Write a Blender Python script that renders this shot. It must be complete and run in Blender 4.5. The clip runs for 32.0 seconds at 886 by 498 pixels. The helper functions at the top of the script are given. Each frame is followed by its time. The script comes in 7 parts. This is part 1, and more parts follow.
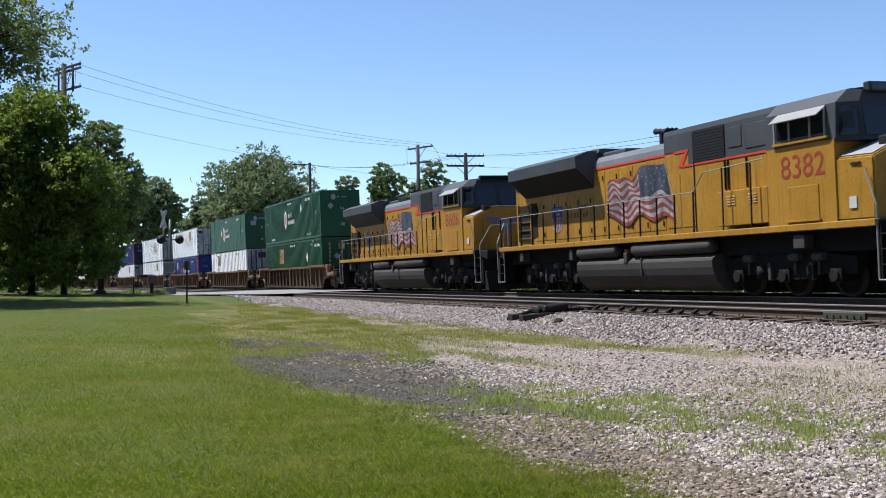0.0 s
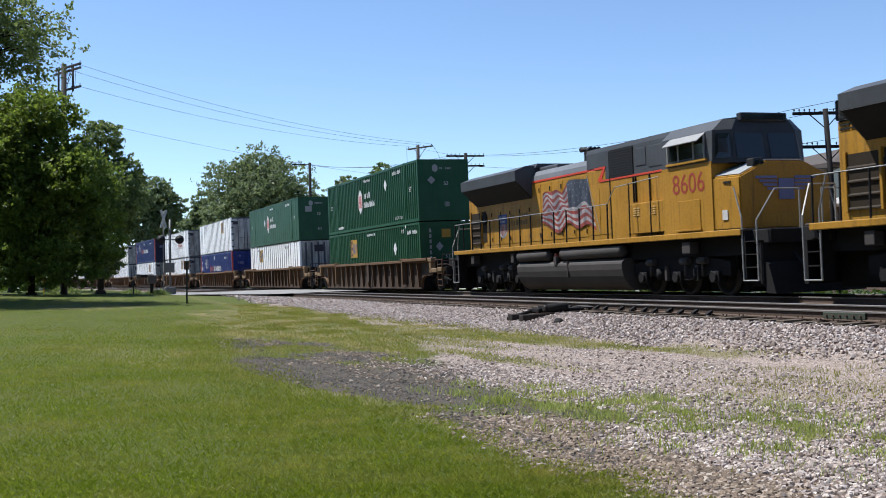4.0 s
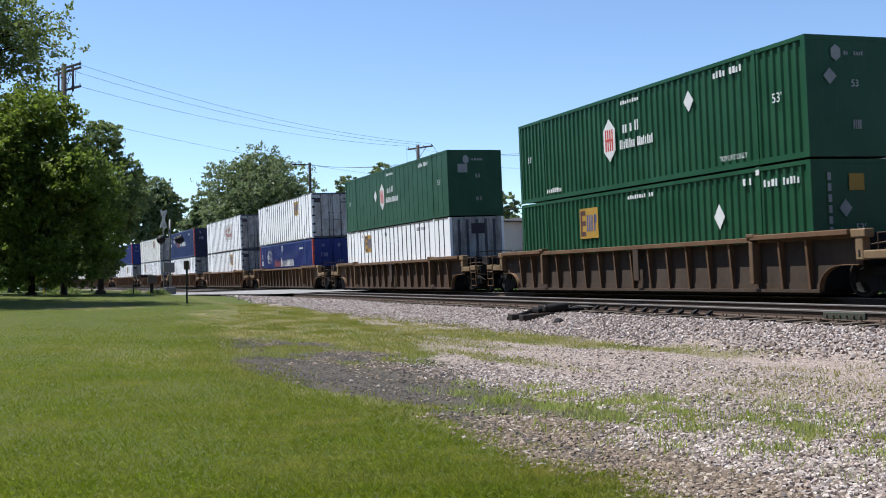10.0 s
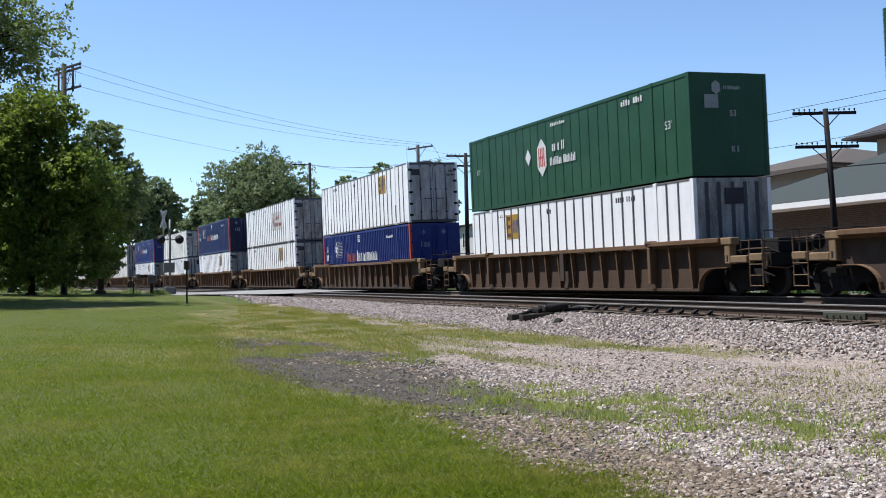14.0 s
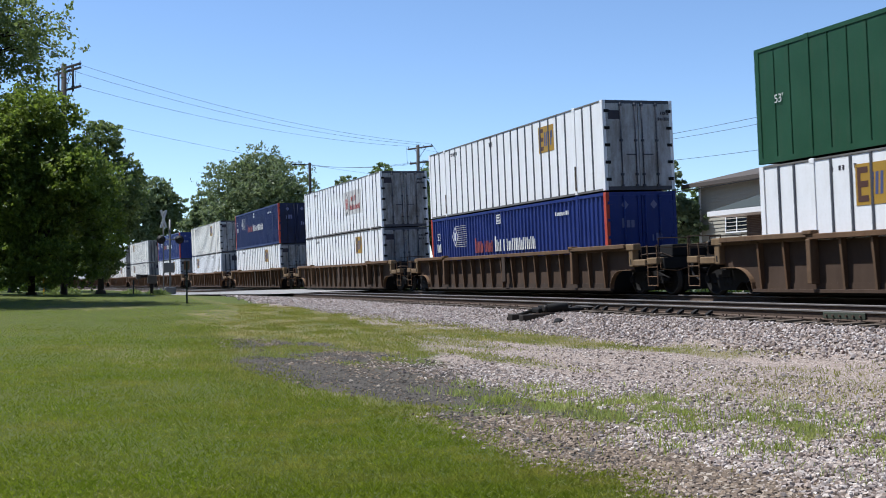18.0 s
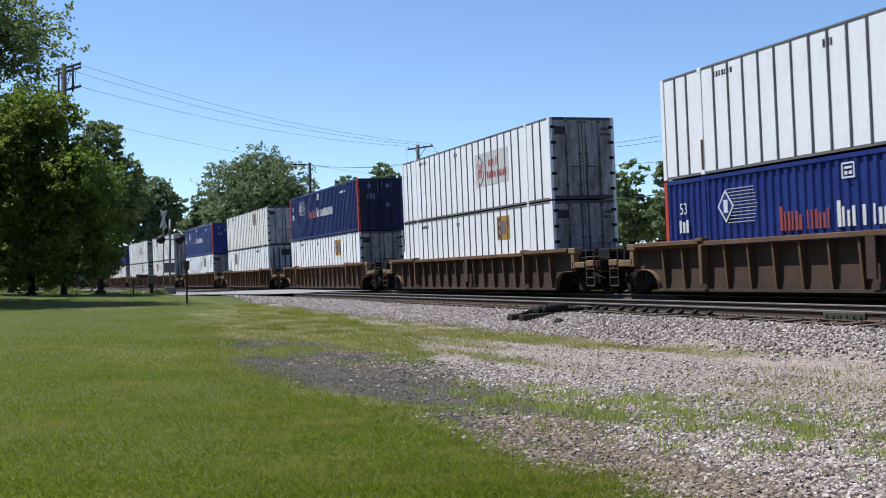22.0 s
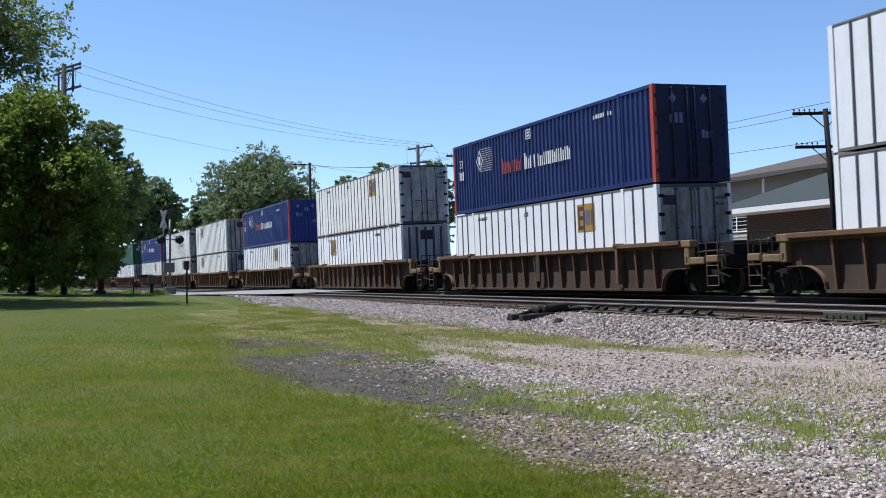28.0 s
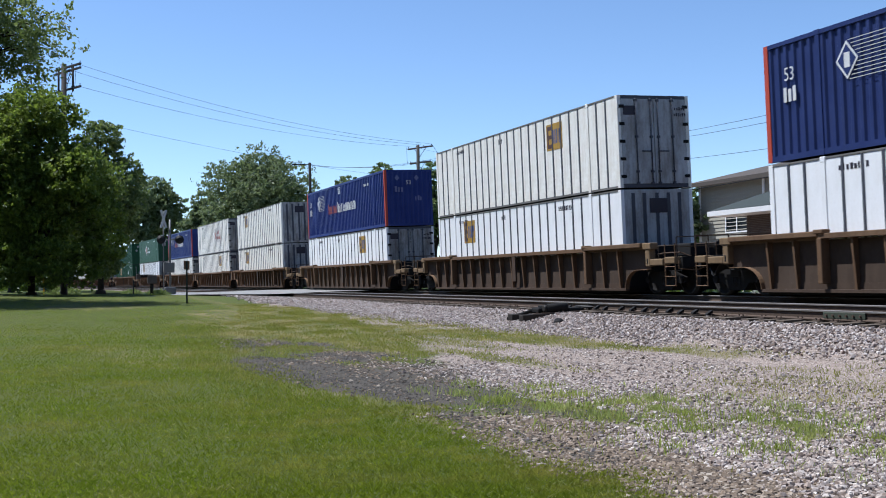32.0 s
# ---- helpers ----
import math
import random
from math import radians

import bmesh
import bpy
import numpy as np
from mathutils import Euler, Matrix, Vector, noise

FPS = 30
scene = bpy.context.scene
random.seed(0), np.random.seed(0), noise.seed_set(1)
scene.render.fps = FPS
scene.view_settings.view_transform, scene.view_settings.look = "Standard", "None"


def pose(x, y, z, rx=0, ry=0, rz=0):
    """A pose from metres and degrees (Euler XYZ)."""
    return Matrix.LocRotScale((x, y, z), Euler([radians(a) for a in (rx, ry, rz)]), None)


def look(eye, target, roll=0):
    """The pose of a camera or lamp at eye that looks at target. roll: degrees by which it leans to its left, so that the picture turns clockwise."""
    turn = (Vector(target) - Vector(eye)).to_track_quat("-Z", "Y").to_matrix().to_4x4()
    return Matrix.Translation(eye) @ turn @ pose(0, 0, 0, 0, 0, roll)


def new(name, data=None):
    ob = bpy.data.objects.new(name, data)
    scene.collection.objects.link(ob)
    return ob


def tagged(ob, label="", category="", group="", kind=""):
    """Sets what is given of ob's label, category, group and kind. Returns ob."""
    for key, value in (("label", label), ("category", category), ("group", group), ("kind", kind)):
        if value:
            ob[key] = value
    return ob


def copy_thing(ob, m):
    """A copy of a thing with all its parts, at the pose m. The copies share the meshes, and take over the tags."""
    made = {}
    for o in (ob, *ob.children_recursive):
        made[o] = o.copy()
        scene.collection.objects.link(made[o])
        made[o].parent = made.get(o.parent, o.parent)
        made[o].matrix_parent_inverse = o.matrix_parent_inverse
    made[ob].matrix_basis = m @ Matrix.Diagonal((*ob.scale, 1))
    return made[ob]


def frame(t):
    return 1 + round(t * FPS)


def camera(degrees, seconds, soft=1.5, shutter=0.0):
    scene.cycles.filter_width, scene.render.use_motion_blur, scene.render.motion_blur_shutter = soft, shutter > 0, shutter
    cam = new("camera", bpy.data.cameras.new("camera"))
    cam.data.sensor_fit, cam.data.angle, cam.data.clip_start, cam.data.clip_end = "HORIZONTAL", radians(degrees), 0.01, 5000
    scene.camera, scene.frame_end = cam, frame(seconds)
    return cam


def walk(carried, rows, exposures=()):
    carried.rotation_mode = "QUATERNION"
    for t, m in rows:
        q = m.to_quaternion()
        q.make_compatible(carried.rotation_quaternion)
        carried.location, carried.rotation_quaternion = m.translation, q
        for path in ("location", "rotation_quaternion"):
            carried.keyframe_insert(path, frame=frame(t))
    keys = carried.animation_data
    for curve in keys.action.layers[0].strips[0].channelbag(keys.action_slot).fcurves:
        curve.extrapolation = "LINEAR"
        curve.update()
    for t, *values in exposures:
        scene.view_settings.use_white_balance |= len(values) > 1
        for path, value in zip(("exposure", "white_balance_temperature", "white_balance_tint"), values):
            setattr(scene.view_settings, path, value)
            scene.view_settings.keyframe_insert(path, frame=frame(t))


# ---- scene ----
cam = camera(44.466, 32.0, soft=0.95, shutter=0.25)
EYE = Vector((0.0, 0.0, 1.35))
AIM = EYE + Vector((-0.93793, 0.34560, 0.02913)) * 100
walk(cam, [(0.0, look(EYE, AIM, -0.6)), (32.0, look(EYE, AIM, -0.6))], [(0.0, 0.57, 5980, 10), (12.0, 0.62, 6020, 10), (15.0, 0.57, 5950, 10), (18.0, 0.50, 5850, 10), (24.0, 0.45, 5800, 10),
                                                                              (28.0, 0.43, 5680, 10), (32.0, 0.45, 5680, 10)])

# ---- light: clear early-summer noon, sun high behind the camera ----
SUN_AZ, SUN_EL = radians(230.0), radians(61.0)      # azimuth from +X, counter-clockwise
TO_SUN = Vector((math.cos(SUN_AZ) * math.cos(SUN_EL), math.sin(SUN_AZ) * math.cos(SUN_EL), math.sin(SUN_EL)))
world = bpy.data.worlds.new("sky")
scene.world = world
world.use_nodes = True
wn = world.node_tree.nodes
sky = wn.new("ShaderNodeTexSky")
sky.sky_type, sky.sun_disc = "NISHITA", False
sky.sun_elevation, sky.sun_rotation = SUN_EL, radians(90) - SUN_AZ
sky.altitude, sky.air_density, sky.dust_density, sky.ozone_density = 200, 0.8, 0.0, 1.75
world.node_tree.links.new(sky.outputs["Color"], wn["Background"].inputs["Color"])
wn["Background"].inputs["Strength"].default_value = 0.113
sun = new("sun", bpy.data.lights.new("sun", "SUN"))
sun.data.energy, sun.data.angle, sun.data.color = 5.0, radians(0.53), (1.0, 0.96, 0.90)
sun.matrix_world = look(TO_SUN * 200, (0, 0, 0))

# ---- the line: a wide curve, banked towards its inside ----
TRACK_Y, BEND, BANK, RAIL_Z = 18.376, -1.647e-4, radians(1.885), 0.887
NEAR_Y, NEAR_RAIL_Z = 13.70, 0.785


def swing(x):
    """How far the line has swung aside at x; it tightens in the distance."""
    return BEND * x * x - 2.2e-4 * max(0.0, -x - 105) ** 2


def line_pose(x, y0=TRACK_Y, z0=RAIL_Z):
    """Where a vehicle at x along the line stands, turned and banked with it."""
    slope = 2 * BEND * x + 4.4e-4 * max(0.0, -x - 105)
    return pose(x, y0 + swing(x), z0) @ Matrix.Rotation(math.atan(slope), 4, "Z") @ Matrix.Rotation(BANK, 4, "X")


def run(t):
    """How far the train has come at t seconds."""
    u = (t - 16) / 16
    return 7.2536 + 76.133 * u + 3.444 * u ** 2 + 0.9592 * u ** 3 + 0.2933 * u ** 4


def smooth(a, b, v):
    u = min(max((v - a) / (b - a), 0.0), 1.0)
    return u * u * (3 - 2 * u)


def lawn_z(x, y):
    return 0.75 * smooth(0, 60, -x) + 0.02 * noise.noise((x * 0.6, y * 0.6, 0.0)) * smooth(2, 8, -x) * smooth(0, 10, 60 + x)


def rail_edge(x):
    """The near track's middle, as y over x."""
    return NEAR_Y + swing(x)


def ground_z(x, y):
    """The lawn, cut down or banked up to the ballast bed near the line."""
    z = lawn_z(x, y) + 0.16 * smooth(44, 52, -x) * (1 - smooth(53, 56, -x)) * (1 - smooth(5.2, 7.0, y))
    if -75.5 < x < -55.5 and y < 9:
        z = min(z, 0.60)
    d = y - rail_edge(x)
    low = NEAR_RAIL_Z - 0.255
    if -9.0 < d <= -1.75:
        z = min(z, low + 0.03 + 0.04 * (-1.75 - d))
        return max(z, low - (-1.75 - d) * 0.21)
    if -1.75 < d < 8.0:
        return NEAR_RAIL_Z - 0.235 + d * math.sin(BANK)
    if d >= 8.0:
        return NEAR_RAIL_Z - 0.235 + 8 * math.sin(BANK) - 0.33 * smooth(8.0, 10.0, d)
    return z


# ---- mesh helpers ----
def box(bm, x0, x1, y0, y1, z0, z1, taper=0.0):
    v = [bm.verts.new(c) for c in ((x0, y0, z0), (x1, y0, z0), (x1, y1, z0), (x0, y1, z0),
                                   (x0 + taper, y0 + taper, z1), (x1 - taper, y0 + taper, z1), (x1 - taper, y1 - taper, z1), (x0 + taper, y1 - taper, z1))]
    for f in ((0, 3, 2, 1), (4, 5, 6, 7), (0, 1, 5, 4), (1, 2, 6, 5), (2, 3, 7, 6), (3, 0, 4, 7)):
        bm.faces.new([v[i] for i in f])
    return bm


def softbox(bm, x0, x1, y0, y1, z0, z1, r=0.02):
    t = bmesh.new()
    box(t, x0, x1, y0, y1, z0, z1)
    bmesh.ops.bevel(t, geom=t.edges[:], offset=r, segments=2, affect="EDGES", profile=0.5)
    join(bm, t)
    return bm


def join(bm, other, m=None):
    if m is not None:
        other.transform(m)
    me = bpy.data.meshes.new("scratch")
    other.to_mesh(me)
    bm.from_mesh(me)
    other.free()
    bpy.data.meshes.remove(me)


def prism(bm, outline, a, b, axis="y"):
    """A closed outline pushed from a to b along an axis. The outline is (x, z) for y, (y, z) for x, (x, y) for z."""
    def at(p, d):
        return {"y": (p[0], d, p[1]), "x": (d, p[0], p[1]), "z": (p[0], p[1], d)}[axis]
    lo, hi = [bm.verts.new(at(p, a)) for p in outline], [bm.verts.new(at(p, b)) for p in outline]
    n = len(outline)
    bm.faces.new(lo), bm.faces.new(hi[::-1])
    for i in range(n):
        bm.faces.new((lo[i], hi[i], hi[(i + 1) % n], lo[(i + 1) % n]))
    bmesh.ops.recalc_face_normals(bm, faces=bm.faces[:])
    return bm


def rod(bm, p0, p1, r0, r1=None, seg=8, caps=True):
    p0, p1 = Vector(p0), Vector(p1)
    r1 = r0 if r1 is None else r1
    q = (p1 - p0).to_track_quat("Z", "Y")
    rings = []
    for p, r in ((p0, r0), (p1, r1)):
        rings.append([bm.verts.new(p + q @ Vector((math.cos(a) * r, math.sin(a) * r, 0))) for a in (2 * math.pi * i / seg for i in range(seg))])
    for i in range(seg):
        f = bm.faces.new((rings[0][i], rings[0][(i + 1) % seg], rings[1][(i + 1) % seg], rings[1][i]))
        f.smooth = seg > 6
    if caps:
        bm.faces.new(rings[0][::-1]), bm.faces.new(rings[1])
    return bm


def tube(bm, pts, r, seg=6):
    for a, b in zip(pts, pts[1:]):
        rod(bm, a, b, r, r, seg)
    return bm


def disc_lathe(bm, prof, seg=24, axis="y"):
    """A profile of (along, radius) turned about an axis."""
    rings = []
    for a, r in prof:
        ring = []
        for i in range(seg):
            c, s = math.cos(2 * math.pi * i / seg) * r, math.sin(2 * math.pi * i / seg) * r
            ring.append(bm.verts.new({"y": (c, a, s), "z": (c, s, a), "x": (a, c, s)}[axis]))
        rings.append(ring)
    for p, q in zip(rings, rings[1:]):
        for i in range(seg):
            bm.faces.new((p[i], p[(i + 1) % seg], q[(i + 1) % seg], q[i])).smooth = True
    bm.faces.new(rings[0][::-1]), bm.faces.new(rings[-1])
    bmesh.ops.recalc_face_normals(bm, faces=bm.faces[:])
    return bm


def mesh_of(name, bm, material):
    me = bpy.data.meshes.new(name)
    bm.to_mesh(me)
    bm.free()
    me.materials.append(material)
    return me


def part(name, bm, material, parent=None, label="", at=None):
    """One mesh object, from a bmesh or from mesh data that is shared, under a thing or a part."""
    me = mesh_of(name, bm, material) if isinstance(bm, bmesh.types.BMesh) else bm
    ob = new(name, me)
    ob.parent = parent
    if at is not None:
        ob.matrix_basis = at
    return tagged(ob, label)


def sheet(name, verts, faces, material, parent=None):
    me = bpy.data.meshes.new(name)
    me.from_pydata(verts, [], faces)
    me.materials.append(material)
    ob = new(name, me)
    ob.parent = parent
    return ob


def empty(name, m=None):
    ob = new(name)
    if m is not None:
        ob.matrix_basis = m
    return ob
# ---- materials ----
def nodes(name):
    m = bpy.data.materials.new(name)
    m.use_nodes = True
    nt = m.node_tree
    return m, nt, nt.nodes["Principled BSDF"]


def add(nt, kind, **values):
    n = nt.nodes.new(kind)
    for key, v in values.items():
        n.inputs[key.replace("_", " ")].default_value = v
    return n


def ramp(nt, src, stops):
    r = nt.nodes.new("ShaderNodeValToRGB")
    e = r.color_ramp.elements
    while len(e) < len(stops):
        e.new(0.5)
    for el, (p, c) in zip(e, stops):
        el.position, el.color = p, (*c, 1) if len(c) == 3 else c
    nt.links.new(src, r.inputs[0])
    return r.outputs["Color"]


def mix(nt, fac, a, b, mode="MIX"):
    n = nt.nodes.new("ShaderNodeMix")
    n.data_type, n.blend_type = "RGBA", mode
    for sock, v in ((n.inputs["Factor"], fac), (n.inputs["A"], a), (n.inputs["B"], b)):
        if hasattr(v, "is_output"):
            nt.links.new(v, sock)
        else:
            sock.default_value = v if isinstance(v, float) else (*v, 1)
    return n.outputs["Result"]


def coords(nt, scale=(1, 1, 1), space="Object"):
    tc, mp = nt.nodes.new("ShaderNodeTexCoord"), nt.nodes.new("ShaderNodeMapping")
    mp.inputs["Scale"].default_value = scale
    nt.links.new(tc.outputs[space], mp.inputs["Vector"])
    return mp.outputs["Vector"]


def grain(nt, vec, scale, detail=4.0, rough=0.6):
    n = add(nt, "ShaderNodeTexNoise", Scale=scale, Detail=detail, Roughness=rough)
    nt.links.new(vec, n.inputs["Vector"])
    return n.outputs["Fac"]


def bump(nt, bsdf, height, strength=0.3, distance=0.01):
    b = add(nt, "ShaderNodeBump", Strength=strength, Distance=distance)
    nt.links.new(height, b.inputs["Height"])
    nt.links.new(b.outputs["Normal"], bsdf.inputs["Normal"])


def painted(name, base, rough=0.5, dirt=(0.10, 0.075, 0.05), amount=0.5, metal=0.0, streak=0.6, chips=0.0, chip_col=(0.13, 0.05, 0.025), grime=0.0, differ=0.0):
    """Weathered paint on metal: faded patches, rain streaks, fine grain and rust spots."""
    m, nt, b = nodes(name)
    v = coords(nt)
    faded = mix(nt, ramp(nt, grain(nt, v, 0.7), [(0.3, (0, 0, 0)), (0.75, (1, 1, 1))]), tuple(c * 0.86 for c in base), tuple(min(c * 1.12 + 0.01, 0.93) for c in base))
    run_down = grain(nt, coords(nt, (5.0, 5.0, 0.35)), 1.6, 5.0, 0.7)
    f1 = ramp(nt, run_down, [(0.52, (0, 0, 0)), (0.80, (streak * amount,) * 3)])
    col = mix(nt, f1, faded, dirt)
    f2 = ramp(nt, grain(nt, v, 14.0, 6.0), [(0.5, (0, 0, 0)), (0.85, (amount * 0.55,) * 3)])
    col = mix(nt, f2, col, dirt)
    if chips:
        f3 = ramp(nt, grain(nt, v, 4.5, 8.0, 0.75), [(0.66 - chips * 0.1, (0, 0, 0)), (0.70, (0.85, 0.85, 0.85))])
        col = mix(nt, f3, col, chip_col)
    if grime:
        f4 = ramp(nt, grain(nt, coords(nt, (1.0, 1.6, 0.55)), 1.5, 6.0, 0.7), [(0.42, (0, 0, 0)), (0.64, (grime,) * 3)])
        col = mix(nt, f4, col, dirt)
    if differ:
        own = nt.nodes.new("ShaderNodeObjectInfo")
        col = mix(nt, ramp(nt, own.outputs["Random"], [(0.0, (0, 0, 0)), (1.0, (differ,) * 3)]), col, chip_col)
    nt.links.new(col, b.inputs["Base Color"])
    b.inputs["Roughness"].default_value, b.inputs["Metallic"].default_value = rough, metal
    b.inputs["Specular IOR Level"].default_value = 0.25
    bump(nt, b, grain(nt, v, 60.0), 0.12, 0.004)
    return m


def plain(name, base, rough=0.6, metal=0.0, vary=0.25, scale=6.0):
    m, nt, b = nodes(name)
    f = grain(nt, coords(nt), scale, 6.0)
    nt.links.new(mix(nt, f, tuple(c * (1 - vary) for c in base), tuple(min(c * (1 + vary), 0.95) for c in base)), b.inputs["Base Color"])
    b.inputs["Roughness"].default_value, b.inputs["Metallic"].default_value = rough, metal
    b.inputs["Specular IOR Level"].default_value = 0.28
    bump(nt, b, grain(nt, coords(nt), scale * 8), 0.15, 0.004)
    return m


GREEN = painted("green_container_paint", (0.010, 0.070, 0.027), 0.42, amount=0.28)
GREEN_FADED = painted("faded_green_container_paint", (0.014, 0.068, 0.030), 0.5, amount=0.35)
BLUE_DULL = painted("dull_blue_container_paint", (0.016, 0.030, 0.120), 0.5, (0.05, 0.05, 0.06), amount=0.4)
# Grime plus a base darkened to paint in the shade on the doors.
BLUE_DOOR_SHADED = painted("grimy_shaded_blue_door_paint", (0.010, 0.017, 0.060), 0.6, (0.014, 0.013, 0.014), amount=0.8, grime=0.6)
BLUE = painted("blue_container_paint", (0.015, 0.032, 0.170), 0.42, amount=0.3)
RED_POST = painted("red_corner_paint", (0.45, 0.064, 0.036), 0.5, amount=0.35)
WHITE = painted("white_container_paint", (0.93, 0.925, 0.90), 0.45, (0.42, 0.35, 0.26), 0.24, grime=0.08)
WHITE_OLD = painted("old_white_container_paint", (0.90, 0.86, 0.77), 0.5, (0.40, 0.31, 0.19), 0.5, grime=0.28)
RAIL_GREY = painted("weathered_rail_paint", (0.17, 0.165, 0.155), 0.55, (0.10, 0.075, 0.05), 0.7, grime=0.4)
POST_GREY = painted("grey_rail_paint", (0.065, 0.068, 0.082), 0.5, amount=0.4)
# Container ends: real stains over a white toned down to carry shade.
DOOR_SHADE_TONED = painted("dirty_shade_toned_door_paint", (0.40, 0.394, 0.375), 0.65, (0.085, 0.066, 0.045), 1.0, streak=0.9, chips=0.4, chip_col=(0.07, 0.045, 0.028), grime=0.75)
DOOR_PALE_SHADE = painted("pale_shade_toned_door_paint", (0.46, 0.465, 0.46), 0.6, (0.13, 0.10, 0.065), 0.7, grime=0.6)
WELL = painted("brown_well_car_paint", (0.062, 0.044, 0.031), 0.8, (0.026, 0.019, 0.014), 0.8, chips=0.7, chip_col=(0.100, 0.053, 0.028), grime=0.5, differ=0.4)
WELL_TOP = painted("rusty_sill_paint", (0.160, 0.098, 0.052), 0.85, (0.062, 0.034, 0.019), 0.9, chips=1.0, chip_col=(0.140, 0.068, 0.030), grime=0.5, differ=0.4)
CAST = painted("tan_cast_step_paint", (0.215, 0.142, 0.072), 0.75, (0.080, 0.048, 0.026), 0.8, chips=0.7, grime=0.35)
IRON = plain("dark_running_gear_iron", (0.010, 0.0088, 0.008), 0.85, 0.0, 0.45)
STEEL = plain("worn_tread_steel", (0.05, 0.045, 0.04), 0.6, 0.5, 0.2)
# Lighter copy of YELLOW: sunlight caught by pressed louvres, put into the colour.
LOUVRE_SUNLIT = painted("sunlit_louvre_paint", (0.58, 0.38, 0.13), 0.5, (0.12, 0.08, 0.03), 0.6)
YELLOW = painted("yellow_engine_paint", (0.39, 0.195, 0.017), 0.5, (0.085, 0.055, 0.022), 1.0, streak=0.9)
ENGINE_GREY = painted("grey_engine_paint", (0.062, 0.065, 0.068), 0.5, (0.03, 0.028, 0.025), 0.5)
ROOF_GREY = painted("sooty_engine_roof_paint", (0.15, 0.155, 0.16), 0.5, (0.05, 0.045, 0.04), 0.5)
TANK_GREY = painted("grey_fuel_tank_paint", (0.056, 0.048, 0.041), 0.65, (0.08, 0.065, 0.05), 0.6)
# Darker copy of ENGINE_GREY, painting the shade on the forward-facing cab front.
CAB_SHADED = painted("shaded_grey_cab_front_paint", (0.026, 0.028, 0.030), 0.5, (0.02, 0.018, 0.016), 0.5)
SHOULDER = painted("pale_anti_glare_paint", (0.30, 0.31, 0.31), 0.45, (0.10, 0.09, 0.08), 0.5)
# Dark brown that paints in the shade inside louvre openings and recess.
LOUVRE = plain("shade_brown_louvre_paint", (0.022, 0.013, 0.004), 0.75, 0.0, 0.4, 9.0)
RED_LINE = painted("red_stripe_paint", (0.58, 0.06, 0.03), 0.45, amount=0.25)


def flag_paint(name, pale, deep):
    """Printed cloth folds: pale and deep bands of one colour across the picture."""
    m, nt, b = nodes(name)
    fold = grain(nt, coords(nt, (2.6, 1.0, 0.9)), 1.3, 3.0)
    nt.links.new(mix(nt, ramp(nt, fold, [(0.38, (0, 0, 0)), (0.6, (1, 1, 1))]), pale, deep), b.inputs["Base Color"])
    b.inputs["Roughness"].default_value = 0.5
    b.inputs["Specular IOR Level"].default_value = 0.28
    return m


FLAG_RED = flag_paint("flag_red_paint", (0.29, 0.065, 0.05), (0.14, 0.035, 0.03))
FLAG_WHITE = flag_paint("flag_white_paint", (0.42, 0.39, 0.36), (0.16, 0.16, 0.175))
FLAG_BLUE = flag_paint("flag_blue_paint", (0.070, 0.078, 0.10), (0.030, 0.034, 0.045))
MARK_WHITE = painted("white_marking", (0.66, 0.66, 0.64), 0.5, (0.3, 0.27, 0.2), 0.4)
MARK_GOLD = painted("gold_marking", (0.38, 0.225, 0.032), 0.5, (0.16, 0.11, 0.05), 0.5)
MARK_MAROON = painted("maroon_marking", (0.085, 0.04, 0.03), 0.5, amount=0.3)
SHIELD_BLUE = painted("shield_blue_paint", (0.03, 0.055, 0.21), 0.5, amount=0.3)
NUMBER_RED = painted("road_number_red_paint", (0.30, 0.045, 0.028), 0.5, amount=0.4)
MARK_DARK = painted("dark_marking", (0.035, 0.03, 0.04), 0.5, amount=0.3)
MARK_FAINT = painted("faint_hood_lettering", (0.13, 0.070, 0.014), 0.5, amount=0.3)
MARK_BLUE = painted("blue_grey_marking", (0.16, 0.17, 0.30), 0.5, amount=0.3)
MARK_SLATE = painted("slate_blue_marking", (0.07, 0.09, 0.20), 0.5, amount=0.3)
MARK_RED = painted("red_marking", (0.50, 0.055, 0.04), 0.5, amount=0.3)
MARK_PALE = painted("faded_white_decal", (0.56, 0.54, 0.50), 0.5, amount=0.3)
MARK_OLD_RED = painted("worn_red_lettering", (0.27, 0.058, 0.052), 0.5, (0.03, 0.03, 0.10), amount=0.7)
MARK_FADED_RED = painted("faded_red_marking", (0.38, 0.075, 0.06), 0.5, amount=0.4)
MARK_DULL = painted("dull_grey_decal", (0.30, 0.31, 0.30), 0.5, amount=0.5)
MARK_GREY = painted("pale_grey_decal", (0.50, 0.49, 0.46), 0.5, amount=0.3)
BLACK = plain("black_vent_mesh", (0.012, 0.012, 0.012), 0.7, 0.0, 0.5, 20.0)
RAILING = plain("pale_handrail_paint", (0.30, 0.29, 0.265), 0.45, 0.2, 0.25, 9.0)
RUST_RAIL = plain("rail_web_rust", (0.082, 0.056, 0.040), 0.9, 0.0, 0.4, 9.0)
RAIL_HEAD = plain("polished_rail_head", (0.19, 0.172, 0.155), 0.5, 0.35, 0.12, 3.0)
TIE = plain("weathered_tie_wood", (0.095, 0.072, 0.052), 0.9, 0.0, 0.5, 5.0)
POLE_WOOD = plain("creosoted_pole_wood", (0.011, 0.009, 0.008), 0.85, 0.0, 0.45, 4.0)
GREY_WOOD = plain("weathered_grey_wood", (0.052, 0.045, 0.039), 0.85, 0.0, 0.4, 4.0)
